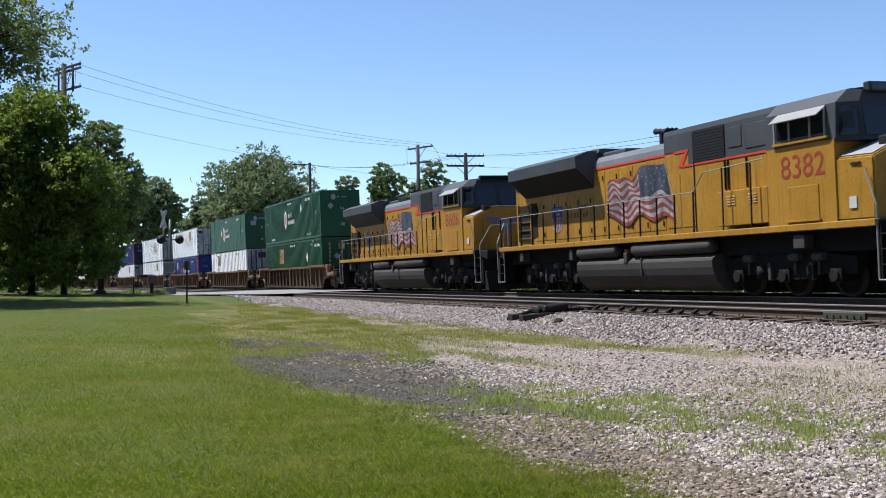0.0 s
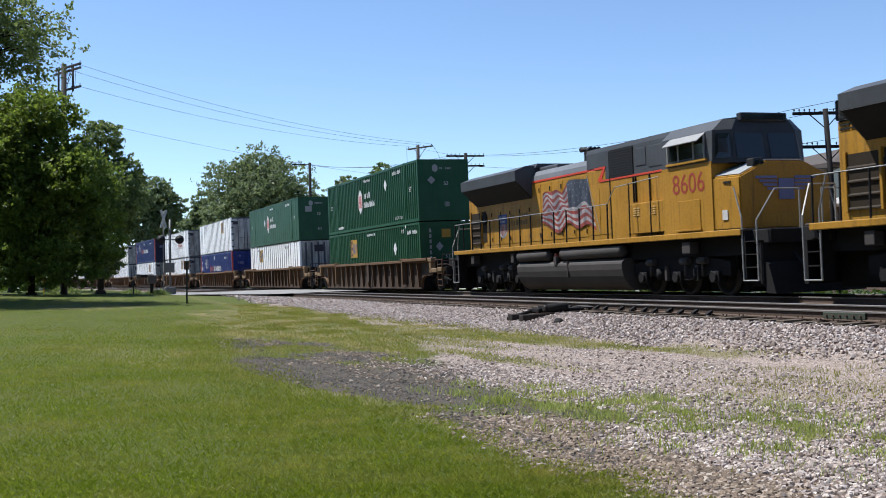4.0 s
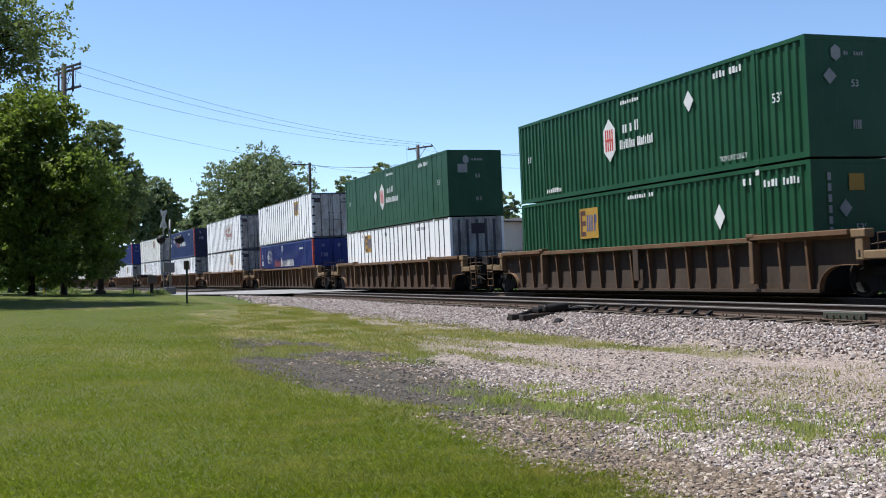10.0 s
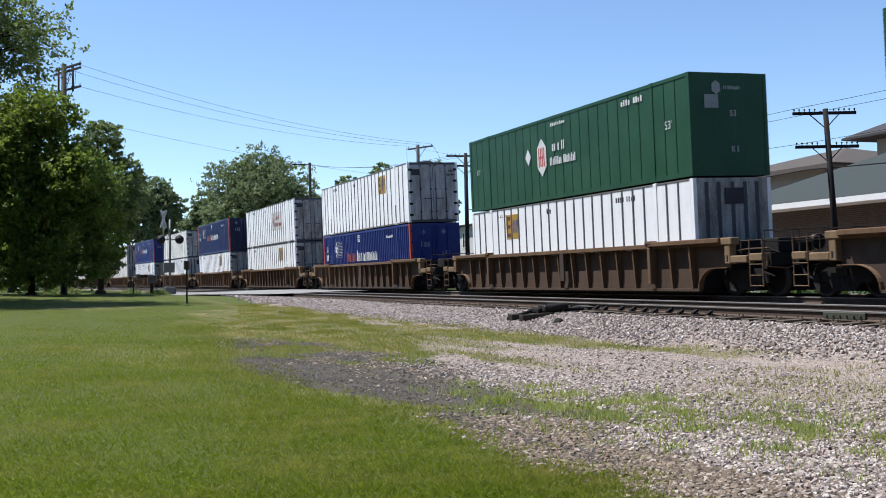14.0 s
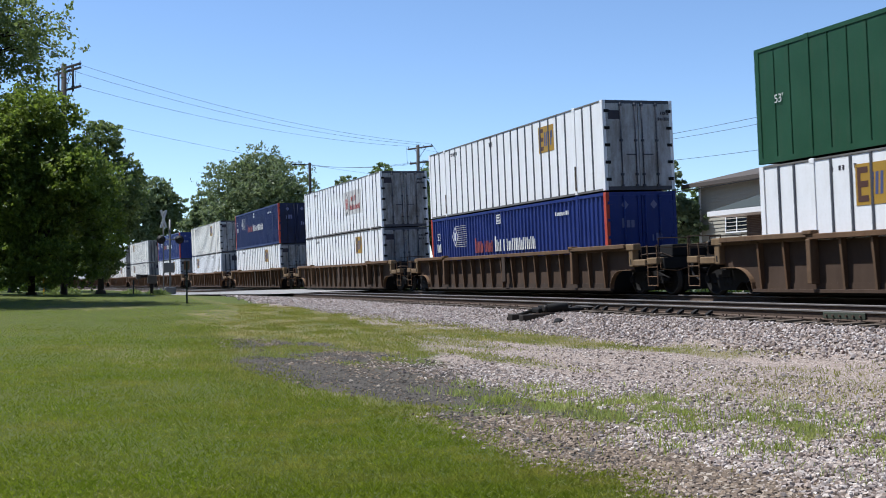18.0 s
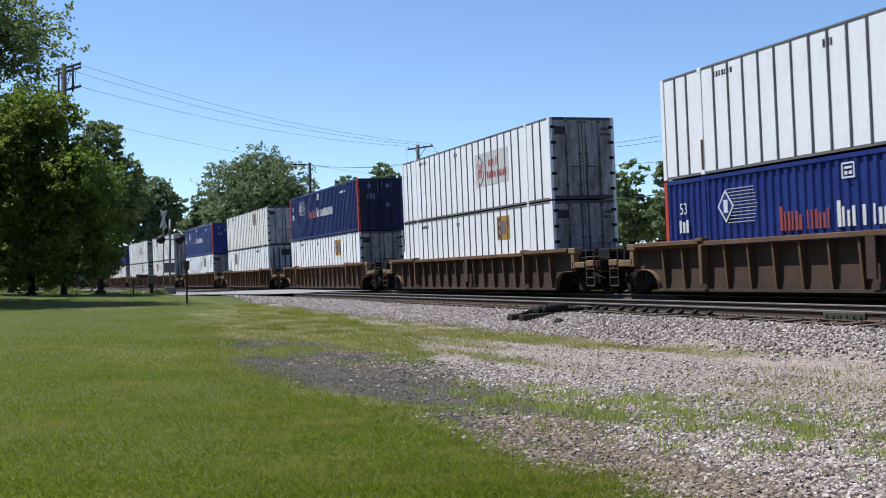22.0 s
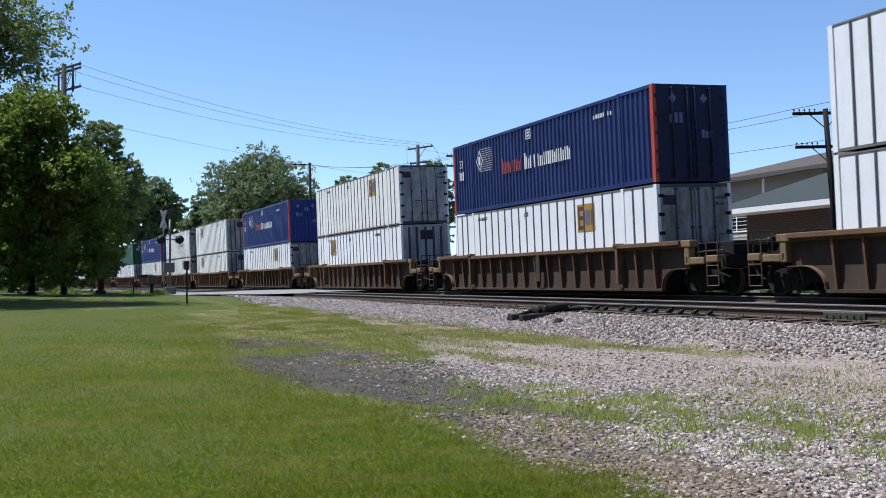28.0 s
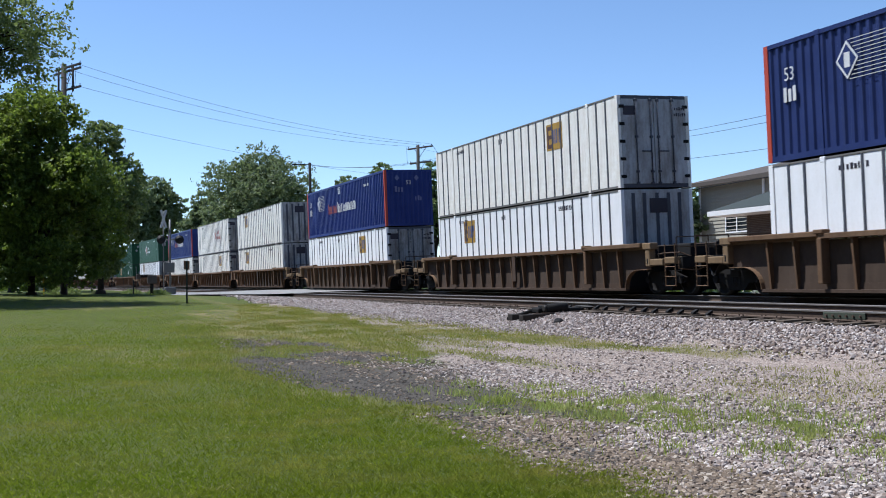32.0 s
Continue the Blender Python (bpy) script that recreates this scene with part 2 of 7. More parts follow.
ALUMINIUM = plain("dull_signal_aluminium", (0.15, 0.15, 0.145), 0.55, 0.3, 0.2)
BARK = plain("brown_bark", (0.034, 0.026, 0.020), 0.9, 0.0, 0.55, 12.0)
GLASS, _nt, _b = nodes("dark_window_glass")
_b.inputs["Base Color"].default_value = (0.01, 0.013, 0.016, 1)
_b.inputs["Roughness"].default_value = 0.06


def leafy(name, a, b_, through_light=0.26, faded=None, behind=(0.16, 0.24, 0.02)):
    m, nt, b = nodes(name)
    isl = nt.nodes.new("ShaderNodeNewGeometry")
    col = mix(nt, isl.outputs["Random Per Island"], a, b_)
    col = mix(nt, ramp(nt, grain(nt, coords(nt), 0.5), [(0.35, (0, 0, 0)), (0.7, (1, 1, 1))]), col, tuple(c * 0.72 for c in a))
    if faded:
        bare = ramp(nt, grain(nt, coords(nt), 0.45, 6.0, 0.7), [(0.45, (0, 0, 0)), (0.62, (0.8, 0.8, 0.8))])
        col = mix(nt, bare, col, faded)
        tuft = ramp(nt, grain(nt, coords(nt), 2.6, 5.0, 0.7), [(0.42, (0.55, 0.55, 0.55)), (0.58, (0, 0, 0))])
        col = mix(nt, tuft, col, tuple(c * k for c, k in zip(a, (0.50, 0.66, 0.6))))
        lush = ramp(nt, grain(nt, coords(nt, (1, 1, 1), "Generated"), 9.0, 4.0, 0.65), [(0.50, (0, 0, 0)), (0.68, (0.45, 0.45, 0.45))])
        col = mix(nt, lush, col, tuple(c * k for c, k in zip(a, (0.80, 1.12, 1.0))))
    nt.links.new(col, b.inputs["Base Color"])
    b.inputs["Roughness"].default_value = 0.6 if faded else 0.5
    b.inputs["Specular IOR Level"].default_value = 0.05 if faded else 0.3
    tr = nt.nodes.new("ShaderNodeBsdfTranslucent")
    nt.links.new(mix(nt, 0.5, col, behind), tr.inputs["Color"])
    ms = nt.nodes.new("ShaderNodeMixShader")
    ms.inputs[0].default_value = through_light
    nt.links.new(b.outputs[0], ms.inputs[1]), nt.links.new(tr.outputs[0], ms.inputs[2])
    nt.links.new(ms.outputs[0], nt.nodes["Material Output"].inputs["Surface"])
    return m


MAPLE = leafy("maple_leaves", (0.050, 0.086, 0.016), (0.26, 0.325, 0.055), 0.42, None, (0.34, 0.45, 0.055))
DARK_LEAF = leafy("dark_tree_leaves", (0.024, 0.05, 0.014), (0.075, 0.115, 0.030))
ELM = leafy("elm_leaves", (0.115, 0.155, 0.075), (0.29, 0.33, 0.17), 0.40, None, (0.26, 0.32, 0.10))
MID_LEAF = leafy("lawn_tree_leaves", (0.055, 0.092, 0.032), (0.25, 0.295, 0.095), 0.42, None, (0.30, 0.38, 0.08))
BRIGHT_LEAF = leafy("bright_tree_leaves", (0.105, 0.160, 0.055), (0.27, 0.33, 0.13), 0.38, None, (0.27, 0.34, 0.09))
BLADE = leafy("grass_blades", (0.125, 0.175, 0.008), (0.214, 0.263, 0.022), 0.47, (0.36, 0.275, 0.085), (0.37, 0.43, 0.035))
CLIPPING = leafy("dry_clippings", (0.34, 0.35, 0.09), (0.58, 0.54, 0.20), 0.4, (0.5, 0.42, 0.18), (0.45, 0.46, 0.10))
WEED = leafy("weed_blades", (0.20, 0.215, 0.034), (0.46, 0.41, 0.13), 0.46, (0.48, 0.38, 0.17), (0.40, 0.42, 0.06))
SPROUT = leafy("weed_sprouts", (0.28, 0.33, 0.05), (0.62, 0.60, 0.20), 0.5, (0.56, 0.52, 0.28), (0.46, 0.54, 0.12))


def stony(name, tones):
    m, nt, b = nodes(name)
    isl = nt.nodes.new("ShaderNodeNewGeometry")
    c = ramp(nt, isl.outputs["Random Per Island"], tones)
    c = mix(nt, mix(nt, 0.6, (1, 1, 1), grain(nt, coords(nt), 40.0)), (0.1, 0.09, 0.08), c)
    nt.links.new(c, b.inputs["Base Color"])
    b.inputs["Roughness"].default_value = 0.85
    return m


BALLAST_STONE = stony("ballast_stone", [(0.0, (0.113, 0.083, 0.065)), (0.15, (0.249, 0.171, 0.129)), (0.3, (0.283, 0.244, 0.232)), (0.45, (0.431, 0.325, 0.264)), (0.6, (0.442, 0.387, 0.359)), (0.75, (0.567, 0.451, 0.375)), (0.9, (0.623, 0.550, 0.501)), (1.0, (0.838, 0.737, 0.655))])
GRAVEL_STONE = stony("gravel_stone", [(0.0, (0.106, 0.074, 0.055)), (0.15, (0.237, 0.167, 0.124)), (0.3, (0.284, 0.239, 0.216)), (0.45, (0.403, 0.301, 0.234)), (0.6, (0.433, 0.366, 0.325)), (0.75, (0.545, 0.428, 0.337)), (0.9, (0.616, 0.531, 0.464)), (1.0, (0.829, 0.724, 0.618))])
DIRT_CLOD = stony("dirt_clod", [(0.0, (0.030, 0.025, 0.018)), (0.5, (0.064, 0.054, 0.041)), (0.9, (0.098, 0.083, 0.064)), (1.0, (0.17, 0.146, 0.118))])
BROWN_STONE = stony("brown_gravel_stone", [(0.0, (0.072, 0.046, 0.026)), (0.5, (0.196, 0.131, 0.075)), (0.85, (0.31, 0.222, 0.142)), (1.0, (0.47, 0.39, 0.30))])


def ground_material():
    """Lawn, gravel, bare dirt and dry grass, laid out by the sheet's own attributes."""
    m, nt, b = nodes("ground_surface")
    v = coords(nt)
    fine, mid, big = grain(nt, v, 38.0, 6.0, 0.7), grain(nt, v, 4.0, 5.0), grain(nt, v, 0.35, 4.0)
    grass = mix(nt, fine, (0.036, 0.050, 0.007), (0.095, 0.120, 0.018))
    grass = mix(nt, ramp(nt, big, [(0.35, (0, 0, 0)), (0.7, (0.45, 0.45, 0.45))]), grass, (0.095, 0.084, 0.024))
    grass = mix(nt, ramp(nt, mid, [(0.55, (0, 0, 0)), (0.8, (0.4, 0.4, 0.4))]), grass, (0.045, 0.066, 0.014))
    vor = nt.nodes.new("ShaderNodeTexVoronoi")
    vor.inputs["Scale"].default_value = 34.0
    nt.links.new(v, vor.inputs["Vector"])
    stone = ramp(nt, vor.outputs["Color"], [(0.1, (0.20, 0.156, 0.128)), (0.5, (0.36, 0.290, 0.245)), (0.9, (0.52, 0.445, 0.39))])
    stone = mix(nt, ramp(nt, vor.outputs["Distance"], [(0.25, (1, 1, 1)), (0.62, (0.25, 0.25, 0.25))]), (0.15, 0.112, 0.082), stone)
    stone = mix(nt, ramp(nt, mid, [(0.45, (0, 0, 0)), (0.75, (0.5, 0.5, 0.5))]), stone, (0.36, 0.285, 0.235))
    dirt = mix(nt, mid, mix(nt, fine, (0.028, 0.024, 0.018), (0.086, 0.073, 0.057)), mix(nt, fine, (0.050, 0.042, 0.032), (0.145, 0.123, 0.096)))
    streak = ramp(nt, grain(nt, coords(nt, (0.6, 2.2, 1.0)), 1.6, 6.0, 0.7), [(0.40, (0, 0, 0)), (0.62, (1, 1, 1))])
    dry = mix(nt, streak, mix(nt, fine, (0.045, 0.052, 0.012), (0.11, 0.12, 0.03)), mix(nt, fine, (0.12, 0.095, 0.040), (0.27, 0.22, 0.10)))
    col = grass
    for key, layer, wide in (("dry", dry, 0.8), ("gravel", stone, 0.6), ("dirt", dirt, 0.9)):
        at = nt.nodes.new("ShaderNodeAttribute")
        at.attribute_name = key
        s = nt.nodes.new("ShaderNodeMath")
        s.operation = "MULTIPLY_ADD"
        s.inputs[1].default_value = wide
        nt.links.new(grain(nt, v, 7.0, 8.0, 0.75), s.inputs[0])
        nt.links.new(at.outputs["Fac"], s.inputs[2])
        edge = ramp(nt, s.outputs[0], [(0.5 + wide * 0.5 - 0.16, (0, 0, 0)), (0.5 + wide * 0.5 + 0.16, (1, 1, 1))])
        col = mix(nt, edge, col, layer)
    nt.links.new(col, b.inputs["Base Color"])
    b.inputs["Roughness"].default_value = 0.95
    b.inputs["Specular IOR Level"].default_value = 0.2
    bump(nt, b, fine, 0.6, 0.03)
    return m


GROUND = ground_material()


def asphalt():
    m, nt, b = nodes("worn_crossing_pavement")
    v = coords(nt)
    c = mix(nt, grain(nt, v, 60.0), (0.15, 0.143, 0.132), (0.31, 0.295, 0.275))
    c = mix(nt, ramp(nt, grain(nt, v, 0.8), [(0.4, (0, 0, 0)), (0.7, (0.5, 0.5, 0.5))]), c, (0.16, 0.152, 0.142))
    nt.links.new(c, b.inputs["Base Color"])
    b.inputs["Roughness"].default_value = 0.85
    return m


PAVEMENT = asphalt()
ROAD_PAINT = painted("worn_white_road_paint", (0.66, 0.66, 0.63), 0.7, (0.3, 0.29, 0.27), 0.8)
# ---- ground ----
def lawn_edge(x):
    """The lawn's border with the gravel, as y over x."""
    return 3.38 + 0.16 * noise.noise((x * 0.6, 7.1, 0)) + 0.13 * noise.noise((x * 2.1, 3.1, 0)) - 0.45 * smooth(10.2, 12, -x) - 0.15 * smooth(13.5, 16.5, -x) + 0.7 * smooth(17, 22, -x) + 2.6 * smooth(21, 38, -x)


def toe(x):
    """How far the ballast's foot lies from the near track's middle."""
    return -3.2 - 0.14 * max(0.0, min(-x, 38) - 16) + 0.12 * max(0.0, -x - 38)


def blot(x, y, cx, cy, rx, ry, turn=0.0, soft=0.65):
    """A soft-edged oval of the plan, with a ragged outline."""
    c, s = math.cos(radians(turn)), math.sin(radians(turn))
    u, v = (c * (x - cx) + s * (y - cy)) / rx, (c * (y - cy) - s * (x - cx)) / ry
    r = math.hypot(u, v) + 0.35 * noise.noise((x * 0.9, y * 1.3, 6.0))
    return 1 - smooth(1 - soft, 1 + soft, r)


def weed_patch(x, y):
    return max(blot(x, y, -8.9, 5.6, 2.6, 0.95, 16), 0.45 * blot(x, y, -7.8, 6.0, 3.2, 1.5, 20))


def green_strip(x, y):
    return max(blot(x, y, -21.0, 8.4, 4.8, 1.05, 16), 0.75 * blot(x, y, -16.2, 9.75, 3.4, 0.5, 12), 0.75 * blot(x, y, -15.6, 6.6, 2.8, 0.42, 5), blot(x, y, -26.5, 5.9, 9.0, 1.6, 6), 0.8 * blot(x, y, -18.6, 5.5, 2.6, 0.55, 6), 0.9 * blot(x, y, -10.7, 4.55, 1.3, 0.2, 20))


def stone_heap(x, y):
    return max(blot(x, y, -12.7, 5.55, 2.4, 0.72, 17), 0.35 * blot(x, y, -16.4, 5.2, 1.6, 0.3, 10))


def zones(x, y):
    """How much gravel, dirt and dry grass lies at a place."""
    d = y - rail_edge(x)
    e = y - lawn_edge(x)
    n = 0.5 * noise.noise((x * 0.5, y * 0.9, 3.3)) + 0.3 * noise.noise((x * 1.7, y * 3.1, 1.3))
    gravel = smooth(-0.15, 0.45, e + 0.5 * n)
    heap = stone_heap(x, y)
    gravel *= 1 - 0.95 * smooth(12.4, 15.2, -x + 2.5 * n) * (1 - smooth(5.1, 6.0, y + 0.5 * n)) * (1 - smooth(24, 27, -x))
    gravel *= 1 - smooth(15.5, 19.5, -x + 3.0 * n) * (1 - smooth(2.6, 3.6, e))
    gravel = max(gravel, 0.9 * heap)
    rubble = max(blot(x, y, -18.6, 4.25, 3.9, 0.9, 10), 0.8 * blot(x, y, -14.3, 4.7, 2.2, 0.6, 14))          # stones lying among rough grass on dark soil
    dirt = max(blot(x, y, -13.7, 3.72, 3.9, 0.85, 11, 0.45), 0.7 * blot(x, y, -8.6, 3.75, 2.0, 0.22, 2, 0.5)) * smooth(-0.35, -0.05, e + 0.25 * n)
    gravel *= 1 - 0.93 * blot(x, y, -13.9, 3.6, 4.4, 0.9, 11, 0.4)
    dirt = max(dirt * (1 - 0.7 * heap), 0.85 * rubble * smooth(-0.34, 0.16, n))
    strip, patch = green_strip(x, y), weed_patch(x, y)
    dry = max(strip * 0.95, patch * 0.45, 0.4 * rubble * smooth(-0.15, 0.25, -n), smooth(19, 22, -x) * (1 - smooth(36, 44, -x)) * smooth(-0.6, 0.6, e + n) * 0.85)
    gravel *= 1 - 0.75 * dirt
    gravel = max(gravel - 0.8 * strip - 0.25 * patch, 0.0)
    if toe(x) - 1 < d < 40:
        gravel = max(gravel, smooth(-0.4, 0.3, d - toe(x) + n * 0.5) * (1 - smooth(12, 13.5, d)) * (1 - 0.85 * strip))
        dry *= 1 - smooth(0.2, 0.9, d - toe(x))
        dirt = max(dirt, 0.9 * smooth(-1.6, -1.2, d) * (1 - smooth(6.3, 6.8, d)))
    dry = max(dry, 0.5 * smooth(-1.2, 0.2, e) * (1 - smooth(0.2, 1.0, e)), 0.5 * smooth(0.5, 0.72, 0.5 + 0.5 * noise.noise((x * 0.16, y * 0.28, 9.0))))
    return gravel, dirt, dry


def grid_sheet(name, xs, ys, zf, material):
    verts = [(x, y, zf(x, y)) for x in xs for y in ys]
    n = len(ys)
    faces = [(i * n + j, (i + 1) * n + j, (i + 1) * n + j + 1, i * n + j + 1) for i in range(len(xs) - 1) for j in range(n - 1)]
    ob = sheet(name, verts, faces, material)
    for p in ob.data.polygons:
        p.use_smooth = True
    return ob


def spread(*legs):
    out = []
    for a, b, step in legs:
        n = max(1, round((b - a) / step))
        out += [a + (b - a) * i / n for i in range(n)]
    return out + [legs[-1][1]]


gx = spread((-3000, -300, 450), (-300, -80, 10), (-80, -45, 1.5), (-45, -4, 0.28), (-4, 12, 2), (12, 150, 20), (150, 3000, 475))
gy = spread((-3000, -200, 467), (-200, -20, 20), (-20, 0, 1.5), (0, 13, 0.2), (13, 30, 0.5), (30, 60, 3), (60, 300, 30), (300, 3000, 450))
ground = tagged(grid_sheet("ground", gx, gy, ground_z, GROUND), "mown lawn meeting gravel, bare dirt and dry grass beside the tracks", "ground", kind="structure")
for key, i in (("gravel", 0), ("dirt", 1), ("dry", 2)):
    a = ground.data.attributes.new(key, "FLOAT", "POINT")
    a.data.foreach_set("value", [zones(v.co.x, v.co.y)[i] if -90 < v.co.x < 20 and -30 < v.co.y < 60 else
                                 ((1.0 if i == 0 else 0.0) if -4 < v.co.y - rail_edge(v.co.x) < 9 and abs(v.co.x) < 400 else 0.0) for v in ground.data.vertices])


# ---- tracks ----
RAIL_SECTION = [(-0.075, -0.17), (0.075, -0.17), (0.075, -0.155), (0.012, -0.135), (0.012, -0.04), (0.036, -0.03), (0.036, -0.006), (0.028, 0.0),
                (-0.028, 0.0), (-0.036, -0.006), (-0.036, -0.03), (-0.012, -0.04), (-0.012, -0.135), (-0.075, -0.155)]


def rail(name, side, y0, z0, parent):
    verts, faces, xs = [], [], spread((-330, -80, 5), (-80, 40, 2.5))
    n = len(RAIL_SECTION)
    for x in xs:
        m = line_pose(x, y0, z0)
        verts += [m @ Vector((0, side * 0.7535 + a, b)) for a, b in RAIL_SECTION]
    for i in range(len(xs) - 1):
        faces += [(i * n + j, (i + 1) * n + j, (i + 1) * n + (j + 1) % n, i * n + (j + 1) % n) for j in range(n)]
    ob = sheet(name, verts, faces, RUST_RAIL, parent)
    ob.data.materials.append(RAIL_HEAD)
    for p in ob.data.polygons:
        p.material_index = 1 if p.index % n in (5, 6, 7, 8, 9) else 0
    return ob


tie_bm = bmesh.new()
softbox(tie_bm, -0.115, 0.115, -1.3, 1.3, -0.35, -0.172, 0.012)
tie_mesh = mesh_of("tie", tie_bm, TIE)
plate_bm = bmesh.new()
for sy in (-1, 1):
    box(plate_bm, -0.09, 0.09, sy * 0.7535 - 0.17, sy * 0.7535 + 0.17, -0.172, -0.158)
    for dx in (-0.06, 0.06):
        for dy in (-0.10, 0.10):
            rod(plate_bm, (dx, sy * 0.7535 + dy, -0.16), (dx, sy * 0.7535 + dy, -0.125), 0.014, seg=6)
plate_mesh = mesh_of("tie_plate", plate_bm, RUST_RAIL)

brace_bm = bmesh.new()
prism(brace_bm, [(-0.95, -0.158), (-0.835, -0.158), (-0.80, -0.06), (-0.83, -0.06), (-0.94, -0.12)], -0.045, 0.045, "x")
brace_mesh = mesh_of("rail_brace", brace_bm, IRON)

for key, y0, z0, first in (("near", NEAR_Y, NEAR_RAIL_Z, -56.0), ("far", TRACK_Y, RAIL_Z, -56.0)):
    track = tagged(empty("track"), "railway track of polished steel rails on dark wooden ties in ballast", "railway track", kind="structure")
    for side in (-1, 1):
        rail("rail", side, y0, z0, track)
    x = first
    while x < 14:
        m = line_pose(x + random.uniform(-0.04, 0.04), y0, z0) @ pose(0, random.uniform(-0.06, 0.06), random.uniform(-0.015, 0.01), 0, 0, random.uniform(-1.5, 1.5))
        t_ = part("tie", tie_mesh, None, track, at=m)
        if key == "near":
            part("tie_plate", plate_mesh, None, t_)
            if -25.5 < x < -18.5:
                part("rail_brace", brace_mesh, None, t_)
        x += 0.53
    far_ties = bmesh.new()
    x = -69.0
    while x > -300:
        t_ = bmesh.new()
        box(t_, -0.115, 0.115, -1.3, 1.3, -0.35, -0.172)
        join(far_ties, t_, line_pose(x, y0, z0)) if x > -160 else t_.free()
        x -= 0.53
    tagged(part("distant_ties", far_ties, TIE, track), kind="stuff")

# level crossing
xs_r, ys_r = spread((-74, -56.5, 1.25)), spread((-60, 4, 8), (4, 40, 0.6), (40, 200, 40))


def road_z(x, y):
    d = y - rail_edge(x)
    e = min(max(d, -1.6), 7.0)
    near, far = NEAR_RAIL_Z + 0.006 + e * math.sin(BANK), RAIL_Z + 0.006 + (e - 4.676) * math.sin(BANK)
    flat = near if e < 1.5 else (far if e > 3.2 else near + (far - near) * (e - 1.5) / 1.7)
    return flat + 0.045 * smooth(2, 7, -d) - 0.16 * smooth(-7.5, -4.5, -y)


road = tagged(grid_sheet("road", xs_r, ys_r, road_z, PAVEMENT), "sunlit pale worn pavement of the level crossing", "road", kind="structure")
for x, y, turn in ((-62.4, 6.9, 40), (-63.2, 8.0, 55), (-64.2, 9.3, 40), (-62.8, 5.9, 20)):
    bm = bmesh.new()
    prism(bm, [(-0.55, -0.11), (0.55, -0.11), (0.55, 0.11), (-0.55, 0.11)], -0.02, 0.008, "z")
    part("road_marking", bm, ROAD_PAINT, road, "worn white road marking", Matrix.Translation((x, y, road_z(x, y))) @ Matrix.Rotation(radians(turn), 4, "Z"))
# ---- train: shared pieces ----
MOVERS = []          # (thing, offset along the train)
SPINNERS = []        # (wheelset, its pose on its bogie, radius)
CONT_L, HALF = 16.154, 1.295
TEXT_CACHE = {}


def lettering(text, size):
    """Flat letters of Blender's own font, as mesh data that stands upright in the x-z plane, facing -y."""
    key = (text, size)
    if key not in TEXT_CACHE:
        cu = bpy.data.curves.new("letters", "FONT")
        cu.body, cu.size, cu.align_x, cu.extrude = text, size, "CENTER", 0.0
        tmp = new("letters", cu)
        me = bpy.data.meshes.new_from_object(tmp.evaluated_get(bpy.context.evaluated_depsgraph_get()))
        bpy.data.objects.remove(tmp)
        me.transform(Matrix.Rotation(radians(90), 4, "X"))
        TEXT_CACHE[key] = me
    return TEXT_CACHE[key].copy()


def letters(name, text, size, material, parent, m, widen=1.0):
    me = lettering(text, size)
    me.transform(Matrix.Diagonal((widen, 1, 1, 1)))
    me.materials.append(material)
    return part(name, me, None, parent, at=m)


def plate(bm, pts, y, thick=0.004):
    """A thin plate on the side that faces -y, from an (x, z) outline."""
    t = bmesh.new()
    prism(t, pts, y - thick, y, "y")
    join(bm, t)
    return bm


def rect(x0, x1, z0, z1):
    return [(x0, z0), (x1, z0), (x1, z1), (x0, z1)]


def diamond(x, z, w, h):
    return [(x - w, z), (x, z - h), (x + w, z), (x, z + h)]


def bars(bm, x0, x1, z0, z1, n, y, seed):
    """Writing too small to read: upright bars of its size."""
    r = random.Random(seed)
    step = (x1 - x0) / n
    for i in range(n):
        if r.random() < 0.1:
            continue
        plate(bm, rect(x0 + i * step, x0 + (i + r.uniform(0.4, 0.75)) * step, z0, z1 - r.choice((0, 0, 0.2)) * (z1 - z0)), y)
    return bm


END = Matrix.Rotation(radians(90), 4, "Z")       # turns a -y facing plate to face +x

CACHE = {}


def shared(key, make, material):
    if key not in CACHE:
        bm = bmesh.new()
        make(bm)
        CACHE[key] = mesh_of(key.split("|")[0], bm, material)
    return CACHE[key]


def corrugated(bm, x0, x1, z0, z1, period, depth, y):
    """A pressed sheet: trapezoid waves along x."""
    n = max(1, round((x1 - x0) / period))
    p = (x1 - x0) / n
    line = []
    for i in range(n):
        a = x0 + i * p
        line += [(a, y), (a + p * 0.32, y), (a + p * 0.5, y + depth), (a + p * 0.82, y + depth)]
    line.append((x1, y))
    lo = [bm.verts.new((a, b, z0)) for a, b in line]
    hi = [bm.verts.new((a, b, z1)) for a, b in line]
    for i in range(len(line) - 1):
        bm.faces.new((lo[i], lo[i + 1], hi[i + 1], hi[i]))


def seamed(bm, x0, x1, z0, z1, period, depth, y):
    """Flat sheets that meet in narrow recessed seams."""
    n = max(1, round((x1 - x0) / period))
    p = (x1 - x0) / n
    line = [(x0, y)]
    for i in range(1, n):
        a = x0 + i * p
        line += [(a - 0.022, y), (a - 0.016, y + depth), (a + 0.016, y + depth), (a + 0.022, y)]
    line.append((x1, y))
    lo = [bm.verts.new((a, b, z0)) for a, b in line]
    hi = [bm.verts.new((a, b, z1)) for a, b in line]
    for i in range(len(line) - 1):
        bm.faces.new((lo[i], lo[i + 1], hi[i + 1], hi[i]))


